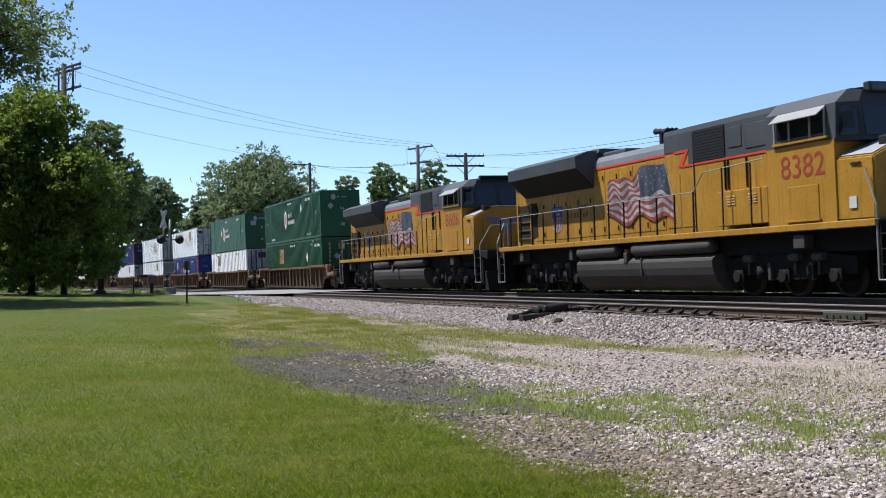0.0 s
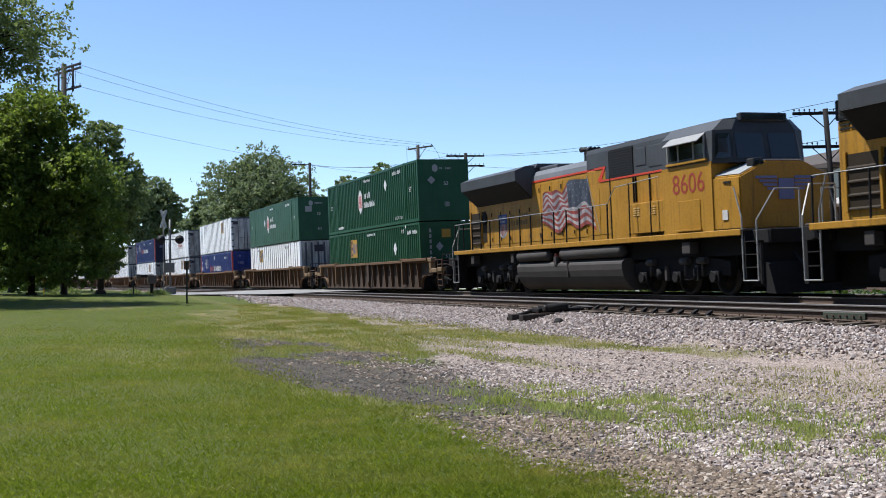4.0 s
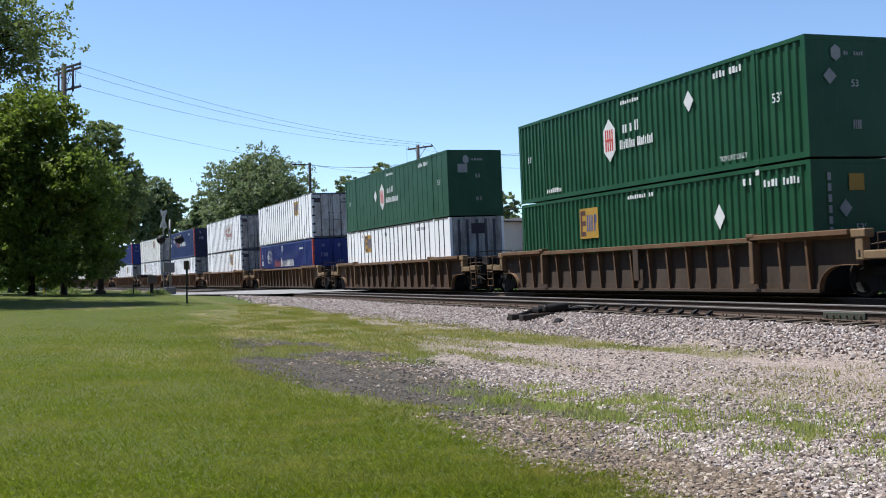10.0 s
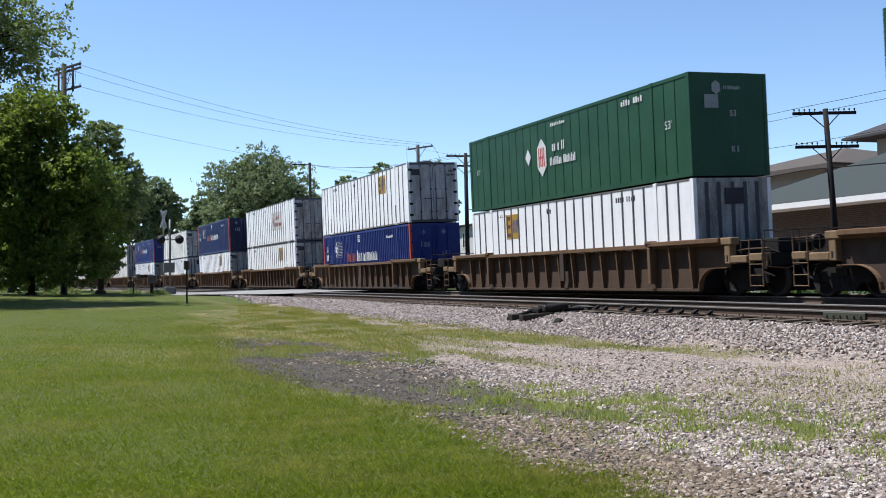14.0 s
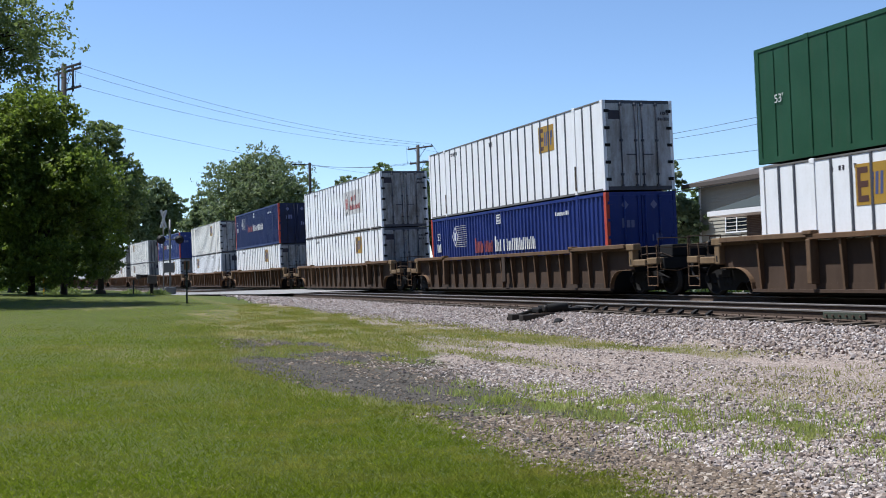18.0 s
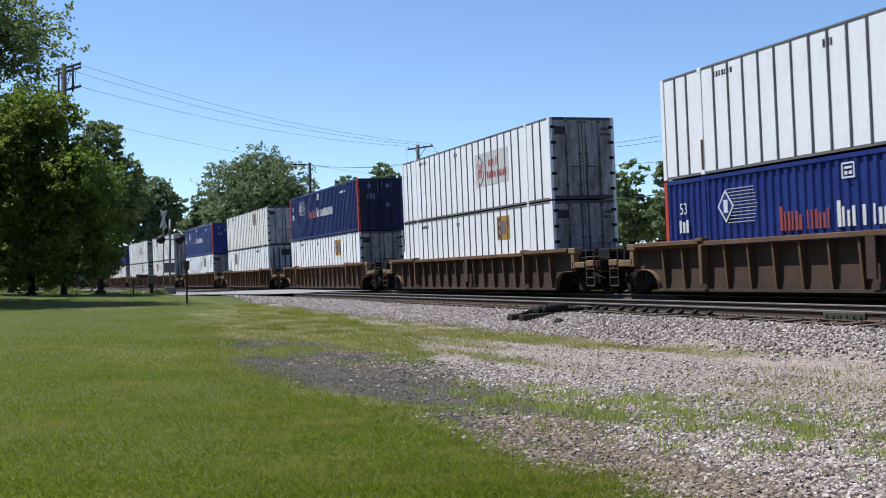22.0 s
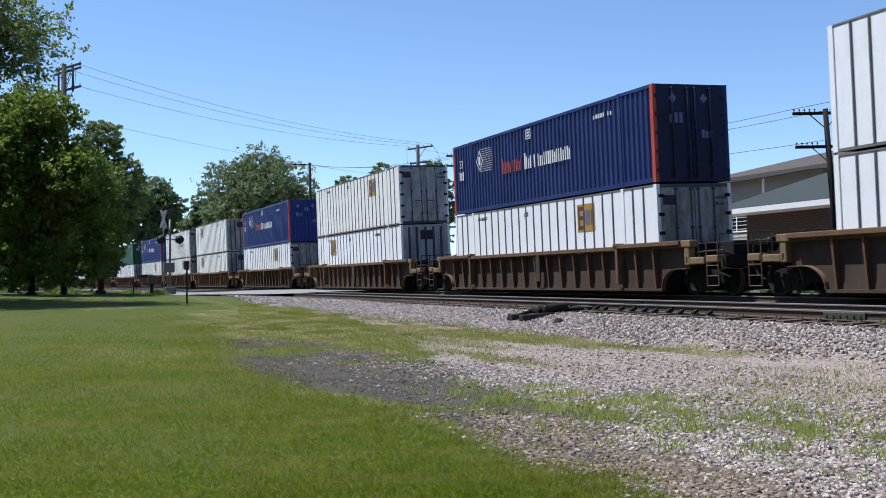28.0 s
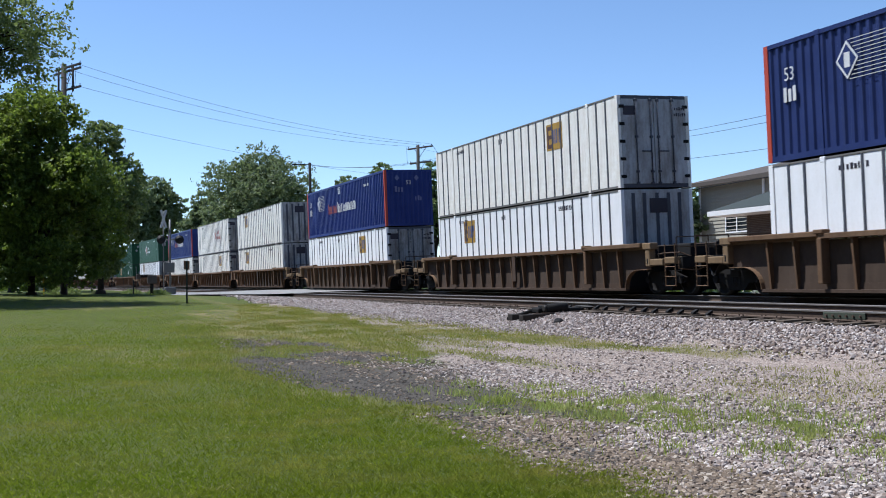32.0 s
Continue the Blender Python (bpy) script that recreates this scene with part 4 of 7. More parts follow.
def well_car(kinds=("full", "full")):
    """A well car. Local origin: under the leading end of its containers. kinds: how its two ends are made;
    "full" has a platform and coupler, "joint" shares its bogie with the next unit, "bare" rests on that unit's bogie."""
    c = tagged(empty("well_car"), "rust-brown ribbed well car carrying two stacked containers", "railcar", "well cars of the train")
    for s in (-1, 1):
        def sheet_(bm, s=s):
            top = 1.36
            arch = [(0.30 + 0.75 * (1 - math.cos(a)), 0.20 + 0.56 * math.sin(a)) for a in (i * math.pi / 12 for i in range(7))]
            out = [(-CONT_L - 0.30, 0.2), (0.30, 0.2)] + arch[1:] + [(1.62, 0.76), (1.62, top)]
            mir = [(2 * CEN - a, b) for a, b in arch[1:]] + [(2 * CEN - 1.62, 0.76), (2 * CEN - 1.62, top)]
            prism(bm, out + mir[::-1], s * 1.318 - 0.010, s * 1.318 + 0.010, "y")
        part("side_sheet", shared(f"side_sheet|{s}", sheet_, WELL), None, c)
        if s > 0:
            part("top_sill", shared("top_sill|far", lambda bm: box(bm, 2 * CEN - 1.62, 1.62, 1.30, 1.5, 1.36, 1.5), WELL_TOP), None, c)
            part("bottom_sill", shared("bottom_sill|far", lambda bm: box(bm, -CONT_L - 0.3, 0.3, 1.306, 1.45, 0.06, 0.2), WELL), None, c)
            continue
        def sill(bm):
            softbox(bm, -CONT_L + 2.0, -2.05, -1.565, -1.31, 1.38, 1.51, 0.015)
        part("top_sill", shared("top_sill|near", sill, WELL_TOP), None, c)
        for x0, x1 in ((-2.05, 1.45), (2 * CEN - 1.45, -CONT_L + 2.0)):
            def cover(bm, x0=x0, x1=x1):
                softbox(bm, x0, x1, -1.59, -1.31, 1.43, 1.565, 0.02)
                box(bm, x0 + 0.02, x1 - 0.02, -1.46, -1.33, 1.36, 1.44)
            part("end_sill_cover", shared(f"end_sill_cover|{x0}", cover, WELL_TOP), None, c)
        def foot(bm):
            box(bm, -CONT_L - 0.3, 0.3, -1.445, -1.305, 0.14, 0.215)
            box(bm, -CONT_L - 0.3, 0.3, -1.345, -1.328, 0.215, 0.36)
        part("bottom_sill", shared("bottom_sill|near", foot, WELL), None, c)
        n = 17
        for i in range(n):
            x = -CONT_L + 0.05 + (CONT_L - 0.1) * i / (n - 1)
            if abs(x + 2.05) < 0.5 or abs(x + CONT_L - 2.05) < 0.5:
                continue
            def rib(bm):
                prism(bm, [(-1.328, 0.215), (-1.425, 0.215), (-1.505, 1.38), (-1.328, 1.38)], -0.012, 0.012, "x")
                prism(bm, [(-1.422, 0.215), (-1.437, 0.215), (-1.517, 1.38), (-1.502, 1.38)], -0.035, 0.035, "x")
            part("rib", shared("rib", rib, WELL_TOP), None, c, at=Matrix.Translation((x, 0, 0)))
        part("stay_plate", shared("stay_plate", lambda bm: softbox(bm, CEN + 0.25, CEN + 0.55, -1.56, -1.50, 0.45, 1.40, 0.01), WELL), None, c)
        for x in (-2.05, -CONT_L + 2.05):
            def wide(bm):
                softbox(bm, -0.08, 0.08, -1.575, -1.328, 0.34, 1.40, 0.02)
                softbox(bm, -0.16, 0.16, -1.60, -1.36, 1.50, 1.60, 0.02)
            part("guide_post", shared("guide_post", wide, WELL_TOP), None, c, at=Matrix.Translation((x, 0, 0)))
    for e_, turn in ((0, Matrix()), (1, Matrix.Translation((2 * CEN, 0, 0)) @ Matrix.Diagonal((-1, 1, 1, 1)))):
        def flange(bm):
            pts = [(0.30 + 0.75 * (1 - math.cos(a)), 0.20 + 0.56 * math.sin(a)) for a in (i * math.pi / 20 for i in range(11))] + [(1.62, 0.76)]
            outer = []
            for (x0, z0), (x1, z1) in zip([pts[0]] + pts, pts + [pts[-1]]):
                d = max(math.hypot(x1 - x0, z1 - z0), 1e-6)
                outer.append((x1 - (z1 - z0) / d * 0.018, z1 + (x1 - x0) / d * 0.018))
            outer = [(pts[0][0] - 0.018, pts[0][1])] + outer[1:-1]
            prism(bm, pts + outer[::-1], -1.46, -1.31, "y")
            bm.transform(turn)
            bmesh.ops.recalc_face_normals(bm, faces=bm.faces[:])
        part("arch_flange", shared(f"arch_flange|{e_}", flange, WELL_TOP), None, c)
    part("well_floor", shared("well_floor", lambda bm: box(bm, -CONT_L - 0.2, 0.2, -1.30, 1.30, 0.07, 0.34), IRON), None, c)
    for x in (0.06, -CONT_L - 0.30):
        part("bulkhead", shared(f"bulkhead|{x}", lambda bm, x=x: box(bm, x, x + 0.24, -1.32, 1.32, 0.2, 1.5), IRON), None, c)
    for e, turn in ((0, Matrix()), (1, Matrix.Translation((2 * CEN, 0, 0)) @ Matrix.Rotation(math.pi, 4, "Z"))):
        ends = c
        if kinds[e] != "full":
            part("joint_beam", shared("joint_beam", lambda bm: box(bm, 0.3, 2.0, -0.5, 0.5, 0.62, 0.98), IRON), None, c, at=turn)
            part("end_wall", shared("end_wall_joint", lambda bm: box(bm, 1.3, 1.75, -1.45, 1.45, 0.76, 1.5), WELL_TOP), None, c, at=turn)
            continue
        def platform(bm):
            box(bm, 1.2, 3.15, -0.45, 0.45, 0.62, 0.98)
            box(bm, 1.30, 1.62, -1.30, 1.30, 0.70, 1.36)
            box(bm, 2.0, 3.2, -1.15, 1.15, 1.06, 1.12)
            box(bm, 3.12, 3.26, -1.30, 1.30, 0.80, 1.10)
        part("end_platform", shared("end_platform", platform, IRON), None, ends, at=turn)
        for s in (-1, 1):
            def bracket(bm):
                softbox(bm, 1.45, 1.92, -1.52, -1.25, 1.36, 1.56, 0.03)
                softbox(bm, 1.58, 1.82, -1.50, -1.28, 0.86, 1.38, 0.03)
                softbox(bm, 1.82, 2.52, -1.50, -1.22, 0.88, 1.08, 0.03)
                softbox(bm, 2.62, 3.14, -1.50, -1.22, 0.92, 1.12, 0.03)
            def slot(bm):
                softbox(bm, 1.67, 1.74, -1.506, -1.49, 0.93, 1.1, 0.01)
            def ladder(bm):
                for x in (2.60, 3.12):
                    tube(bm, [(x, -1.46, 0.28), (x, -1.46, 1.5)], 0.018)
                for z in (0.30, 0.56, 0.84):
                    tube(bm, [(2.60, -1.46, z), (3.12, -1.46, z)], 0.016)
            def rail_(bm):
                tube(bm, [(3.16, -1.42, 1.1), (3.16, -1.42, 1.68), (3.16, -0.35, 1.68), (3.16, -0.35, 1.1)], 0.018)
                tube(bm, [(2.2, -1.42, 1.1), (2.2, -1.42, 1.45), (3.16, -1.42, 1.45)], 0.014)
                tube(bm, [(3.16, -1.42, 1.4), (3.16, -0.35, 1.4)], 0.014)
            key = "a" if s < 0 else "b"
            def mirrored(fn):
                def make(bm):
                    fn(bm)
                    if s > 0:
                        bm.transform(Matrix.Diagonal((1, -1, 1, 1)))
                        bmesh.ops.reverse_faces(bm, faces=bm.faces[:])
                return make
            b_ = part("corner_casting", shared("corner_casting|" + key, mirrored(bracket), CAST), None, ends, "tan rusty corner casting and steps", turn)
            part("slot", shared("slot|" + key, mirrored(slot), IRON), None, b_)
            part("ladder", shared("ladder|" + key, mirrored(ladder), WELL_TOP), None, ends, at=turn)
            part("end_railing", shared("end_railing|" + key, mirrored(rail_), WELL), None, ends, at=turn)
        def coupler(bm):
            softbox(bm, 3.2, 3.62, -0.11, 0.11, 0.74, 0.94, 0.03)
            softbox(bm, 3.52, 3.74, -0.2, 0.14, 0.70, 0.99, 0.05)
        part("coupler", shared("coupler", coupler, IRON), None, ends, at=turn)
        part("air_hose", shared("air_hose", lambda bm: tube(bm, [(3.22, -0.45, 0.9), (3.5, -0.48, 0.55), (3.68, -0.4, 0.42)], 0.03), BLACK), None, ends, at=turn)
        part("uncoupling_lever", shared("uncoupling_lever", lambda bm: tube(bm, [(3.24, -1.42, 1.02), (3.24, -1.42, 0.78), (3.32, -0.9, 0.72), (3.36, -0.15, 0.92)], 0.016), WELL_TOP), None, ends, at=turn)
        part("brake_box", shared("brake_box", lambda bm: softbox(bm, 2.15, 2.85, -0.75, -0.2, 1.12, 1.5, 0.04), IRON), None, ends, at=turn)
        part("brake_pipe", shared("brake_pipe", lambda bm: tube(bm, [(1.62, -1.1, 1.2), (2.1, -1.12, 1.24), (2.9, -1.12, 1.24), (3.2, -0.7, 1.0)], 0.025), WELL), None, ends, at=turn)
        def brake(bm):
            disc_lathe(bm, [(3.20, 0.02), (3.20, 0.17), (3.23, 0.20), (3.26, 0.17), (3.26, 0.04)], 18, "x")
        if e == 1:
            part("brake_wheel", shared("brake_wheel", brake, IRON), None, ends, at=turn @ Matrix.Translation((0, 0.6, 1.35)))
    for kind, x in zip(kinds, (1.9, 2 * CEN - 1.9)):
        if kind != "bare":
            freight_bogie(c, x)
    return c


# leading car first: offset of its containers' leading end, lower and upper load
H = 2.90
FLOOR = 0.375


def W(label, **kw):
    return lambda: white_container(label, H, **kw)


def G(label, waves, marks, faded=False):
    return lambda: green_container(label, H, waves, marks, faded)


def B(label, doors_front, seed, dirty=False):
    return lambda: blue_container(label, H, doors_front, seed, dirty)


LOW, UP = "low in its well car", "stacked on top"
LOADS = [
    (0.0, G("green corrugated container with gold square logo, " + LOW, 0.31, "square"), G("green corrugated container with white hexagon logo, " + UP, 0.31, "hexagon")),
    (-23.50, W("white ribbed container with gold square logo, " + LOW, front="wall", square=-CONT_L + 4.0, seed=31), G("green smooth container with white hexagon logo, " + UP, 0.62, "hexagon_diamond", True)),
    (-47.42, B("blue corrugated container with red corner posts, " + LOW, True, 51), W("dirty white ribbed container with gold square logo, " + UP, front="doors", old=False, square=-4.1, stain=True, seed=32, clean=True)),
    (-70.74, W("white ribbed container with gold square logo, " + LOW, front="doors", square=-4.3, seed=33), W("white ribbed container with a red hexagon logo, " + UP, front="doors", hexa=True, seed=34)),
    (-94.38, W("white ribbed container with gold square logo, " + LOW, front="doors", square=-4.4, seed=35), B("dull blue corrugated container with grimy, shade-darkened doors, " + UP, True, 52, True)),
    (-117.73, W("white ribbed container with gold square logo, " + LOW, front="wall", square=-CONT_L + 3.6, seed=36, clean=True), W("cream-stained white ribbed container with gold logo, " + UP, front="doors", old=True, square=-4.4, seed=37, clean=True)),
    (-141.3, W("white ribbed container with gold square logo, " + LOW, front="doors", square=-4.3, seed=38), B("blue corrugated container with red end frame, " + UP, False, 53)),
    (-164.8, W("old white ribbed container with dull logo, " + LOW, front="wall", old=True, square=-CONT_L + 3.6, seed=39), W("old white ribbed container with dull logo, " + UP, front="wall", old=True, square=-CONT_L + 3.6, seed=40)),
    (-185.0, W("old white ribbed container with dull logo, " + LOW, front="doors", old=True, square=-4.3, seed=41), W("old white ribbed container with pale decal, " + UP, front="doors", old=True, hexa=True, seed=42)),
    (-204.8, W("old white ribbed container with dull logo, " + LOW, front="doors", old=True, square=-4.3, seed=43), B("blue corrugated container with red corner posts, " + UP, True, 54)),
    (-227.8, W("white ribbed container with gold square logo, " + LOW, front="wall", square=-CONT_L + 3.6, seed=44), G("green smooth container with white hexagon logo, " + UP, 0.62, "hexagon_diamond", True)),
    (-250.0, G("faded green corrugated container, " + LOW, 0.31, "square", True), G("faded green corrugated container with hexagon logo, " + UP, 0.31, "hexagon", True)),
    (-273.5, W("old white ribbed container with dull logo, " + LOW, front="doors", old=True, square=-4.3, seed=45), W("old white ribbed container with dull logo, " + UP, front="wall", old=True, square=-4.3, seed=46)),
    (-297.0, W("old white ribbed container with dull logo, " + LOW, front="doors", old=True, square=-4.3, seed=47), B("blue corrugated container with red corner posts, " + UP, True, 55)),
    (-320.5, W("old white ribbed container with dull logo, " + LOW, front="wall", old=True, square=-4.3, seed=48), W("old white ribbed container with dull logo, " + UP, front="doors", old=True, square=-4.3, seed=49, clean=True)),
]
first_car = None
JOINTED = {7: ("full", "bare"), 8: ("joint", "bare"), 9: ("joint", "full")}      # one articulated set
for i, (off, low, up) in enumerate(LOADS):
    if first_car is None:
        car = first_car = well_car()
    elif i in JOINTED:
        car = well_car(JOINTED[i])
    else:
        car = copy_thing(first_car, Matrix())
        for o in car.children_recursive:
            if o.name.startswith("wheelset"):
                p = o.matrix_basis.translation
                SPINNERS.append((o, tuple(p), 0.457))
    MOVERS.append((car, off, 0.0))
    for thing, z in ((low(), FLOOR), (up(), FLOOR + H + 0.06)):
        MOVERS.append((thing, off, z))


# ---- engines ----
ENGINE_MID = 15.06


def engine(number, label):
    """A six-axle diesel engine. Lengths are counted from the leading container's front; its own origin lies at its middle."""
    c = tagged(empty("diesel_locomotive"), label, "locomotive", "engines of the train")
    shift = Matrix.Translation((-ENGINE_MID, 0, 0))

    NARROW = 0.10                                    # the hood's sides stand in by this much
    hood_names = {"hood", "rear_hood_top", "hood_roof", "red_stripe", "equipment_hood", "upper_hood", "air_intake", "intake_slat", "upper_panel", "hood_door", "latch", "rear_louvre",
                  "louvre_slat", "louvre_frame", "hood_recess", "vent_slots", "radiator_housing", "radiator_grille", "blower", "lamp", "shield", "shield_top", "shield_stripe", "shield_bars", "lettering",
                  "flag_decal", "flag_stripes", "flag_field", "flag_stars", "flag_pole", "equipment_box", "grab_iron", "hood_seam"}

    def P(name, bm, material, parent=None, label=""):
        if name in hood_names:
            for v in bm.verts:
                if 1.0 < abs(v.co.y) < 1.14:
                    v.co.y -= math.copysign(NARROW, v.co.y)
        bm.transform(shift)
        return part(name, bm, material, parent or c, label)

    def new_box(*a, r=0.02):
        return softbox(bmesh.new(), *a, r)

    P("underframe", box(bmesh.new(), 4.75, 25.3, -1.15, 1.15, 1.08, 1.70), IRON)
    P("walkway", new_box(4.75, 25.0, -1.56, 1.56, 1.70, 1.76), TANK_GREY)
    for s in (-1, 1):
        P("side_sill", new_box(4.9, 24.9, min(s * 1.50, s * 1.575), max(s * 1.50, s * 1.575), 1.59, 1.757), YELLOW)
    # long hood
    hood = P("hood", new_box(5.30, 15.86, -1.05, 1.05, 1.76, 4.08), YELLOW)
    P("rear_hood_top", new_box(5.30, 6.3, -1.05, 1.05, 4.08, 4.56, r=0.05), ENGINE_GREY)
    bm = prism(bmesh.new(), [(-1.06, 4.15), (-1.03, 4.32), (-0.8, 4.50), (-0.4, 4.58), (0.4, 4.58), (0.8, 4.50), (1.03, 4.32), (1.06, 4.15)], 11.5, 15.86, "x")
    P("hood_roof", bm, ROOF_GREY)
    P("red_stripe", new_box(11.5, 16.4, -1.065, -1.03, 4.08, 4.15, r=0.004), RED_LINE)
    bm = bmesh.new()
    softbox(bm, 15.87, 21.3, -1.08, 1.08, 1.76, 3.66, 0.02)
    softbox(bm, 15.87, 17.1, -1.08, 1.08, 3.60, 4.08, 0.02)
    P("equipment_hood", bm, YELLOW)
    bm = bmesh.new()
    prism(bm, [(-1.08, 3.72), (-1.08, 4.64), (-0.95, 4.78), (0.95, 4.78), (1.08, 4.64), (1.08, 3.72)], 17.1, 21.3, "x")
    prism(bm, [(-1.08, 4.15), (-1.08, 4.64), (-0.95, 4.78), (0.95, 4.78), (1.08, 4.64), (1.08, 4.15)], 15.87, 17.1, "x")
    P("upper_hood", bm, ENGINE_GREY)
    P("red_stripe", new_box(17.05, 21.3, -1.095, -1.06, 3.66, 3.72, r=0.004), RED_LINE)
    P("red_stripe", prism(bmesh.new(), [(16.4, 4.15), (16.4, 4.08), (16.95, 4.08), (16.6, 3.72), (16.75, 3.66), (17.06, 3.66), (17.06, 3.72), (16.85, 3.74), (17.15, 4.15)], -1.095, -1.06, "y"), RED_LINE)
    g = P("air_intake", box(bmesh.new(), 17.40, 18.85, -1.105, -1.05, 3.75, 4.62), BLACK)
    # Black strip painting the shade of the gap between hood and cab.
    P("cab_gap", box(bmesh.new(), 20.98, 21.24, -1.12, -1.05, 2.35, 4.60), BLACK)
    for i in range(10):
        P("intake_slat", box(bmesh.new(), 17.42, 18.83, -1.112, -1.10, 3.82 + i * 0.08, 3.835 + i * 0.08), BLACK, g)
    P("upper_panel", new_box(19.0, 19.6, -1.098, -1.07, 3.95, 4.5), ENGINE_GREY)
    P("upper_panel", new_box(19.75, 20.7, -1.095, -1.07, 3.85, 4.5), ENGINE_GREY)
    # hood doors with latches
    for i in range(10):
        x = 6.95 + i * 0.885
        d = P("hood_door", new_box(x + 0.02, x + 0.865, -1.062, -1.04, 1.92, (3.35 if x < 11 else 4.0), r=0.006), YELLOW)
        for z in ((2.1, 3.1) if x < 11 else (2.1, 3.75)):
            P("latch", new_box(x + 0.74, x + 0.79, -1.085, -1.055, z - 0.06, z + 0.10, r=0.006), IRON, d)
    for x, w in ((15.95, 0.7), (16.75, 0.6)):
        P("hood_door", new_box(x, x + w, -1.092, -1.06, 1.95, 3.5, r=0.006), YELLOW)
    # radiator wings
    bm = prism(bmesh.new(), [(-1.05, 3.56), (-1.63, 4.20), (-1.65, 4.56), (-1.16, 4.74), (1.16, 4.74), (1.65, 4.56), (1.63, 4.20), (1.05, 3.56)], 6.15, 11.55, "x")
    wing = P("radiator_housing", bm, ENGINE_GREY)
    for s in (-1, 1):
        bm = prism(bmesh.new(), [(s * 1.056, 3.56), (s * 1.625, 4.195), (s * 1.637, 4.18), (s * 1.062, 3.53)], 6.22, 11.5, "x")
        P("radiator_grille", bm, BLACK, wing)
    for x in (7.4, 9.1, 10.7):
        bm = disc_lathe(bmesh.new(), [(4.735, 0.66), (4.82, 0.66), (4.83, 0.6), (4.80, 0.1)], 20, "z")
        bm.transform(Matrix.Translation((x, 0, 0)))
        P("radiator_fan", bm, IRON, wing)
    P("exhaust_housing", new_box(11.3, 13.2, -0.7, 0.7, 4.45, 4.66, r=0.06), ENGINE_GREY)
    P("brake_hatch", prism(bmesh.new(), [(-0.85, 4.66), (-0.78, 4.80), (0.78, 4.80), (0.85, 4.66)], 9.9, 11.7, "x"), ENGINE_GREY)
    P("brake_hatch_lid", new_box(10.1, 11.5, -0.7, 0.7, 4.79, 4.83, r=0.01), BLACK)
    P("rear_lamp_box", new_box(5.2, 5.36, -0.25, 0.25, 3.9, 4.25), ENGINE_GREY)
    g = P("rear_louvre", box(bmesh.new(), 5.58, 6.62, -1.072, -1.04, 2.0, 3.28), LOUVRE)
    for i in range(4):
        P("louvre_slat", prism(bmesh.new(), [(-1.072, 2.04 + i * 0.31), (-1.112, 2.0 + i * 0.31), (-1.112, 2.03 + i * 0.31), (-1.072, 2.07 + i * 0.31)], 5.6, 6.6, "x"), LOUVRE, g)
    for x in (5.5, 6.62):
        P("louvre_frame", new_box(x, x + 0.08, -1.12, -1.04, 1.95, 3.34, r=0.01), YELLOW, g)
    # Flat dark plate; the recess's shade is in its colour.
    P("hood_recess", box(bmesh.new(), 6.74, 7.16, -1.068, -1.04, 2.05, 3.32), LOUVRE)
    bm = disc_lathe(bmesh.new(), [(-1.10, 0.16), (-1.12, 0.20), (-1.12, 0.24), (-1.07, 0.26), (-1.05, 0.26)], 20)
    bm.transform(Matrix.Translation((7.0, 0, 3.0)))
    P("blower", bm, IRON)
    vents = bmesh.new()
    for i in range(7):
        for j in range(2):
            box(vents, 5.38 + j * 0.36, 5.70 + j * 0.36, -1.072, -1.04, 3.86 + i * 0.095, 3.90 + i * 0.095)
    tagged(P("vent_slots", vents, BLACK), kind="stuff")
    # equipment box below the intake, tall grab irons
    e = P("equipment_box", new_box(18.92, 21.02, -1.34, -1.06, 1.86, 2.78), YELLOW)
    for x in (19.35, 20.25):
        for i in range(4):
            for j in range(2):
                P("louvre", new_box(x + j * 0.2, x + j * 0.2 + 0.16, -1.356, -1.335, 2.40 + i * 0.07, 2.435 + i * 0.07, r=0.004), LOUVRE_SUNLIT, e)
    for x in (18.84, 18.98, 19.78, 20.75):
        P("grab_iron", tube(bmesh.new(), [(x, -1.08, 2.86), (x, -1.108, 2.88), (x, -1.108, 3.62), (x, -1.08, 3.64)], 0.024), IRON)
    P("hood_seam", box(bmesh.new(), 17.36, 17.39, -1.104, -1.08, 1.80, 4.58), IRON)
    # cab
    prof = [(-1.50, 1.76), (-1.50, 3.62), (1.50, 3.62), (1.50, 1.76)]
    cab = P("cab", prism(bmesh.new(), prof, 21.25, 23.66, "x"), YELLOW)
    up = P("cab_top", prism(bmesh.new(), [(-1.50, 3.62), (-1.46, 4.44), (-1.10, 4.75), (-0.5, 4.82), (0.5, 4.82), (1.10, 4.75), (1.46, 4.44), (1.50, 3.62)], 21.25, 23.72, "x"), ENGINE_GREY)
    bm = bmesh.new()
    rear = [(23.72, -1.50, 3.55), (23.72, 1.50, 3.55), (23.72, 1.46, 4.44), (23.72, 1.10, 4.75), (23.72, -1.10, 4.75), (23.72, -1.46, 4.44)]
    tip = [(24.12, -1.05, 3.55), (24.12, 1.05, 3.55), (23.98, 1.02, 4.44), (23.92, 0.85, 4.71), (23.92, -0.85, 4.71), (23.98, -1.02, 4.44)]
    a, b = [bm.verts.new(p) for p in rear], [bm.verts.new(p) for p in tip]
    for i in range(6):
        bm.faces.new((a[i], a[(i + 1) % 6], b[(i + 1) % 6], b[i]))
    bm.faces.new(b), bm.faces.new(a[::-1])
    bmesh.ops.recalc_face_normals(bm, faces=bm.faces[:])
    P("cab_front", bm, CAB_SHADED)
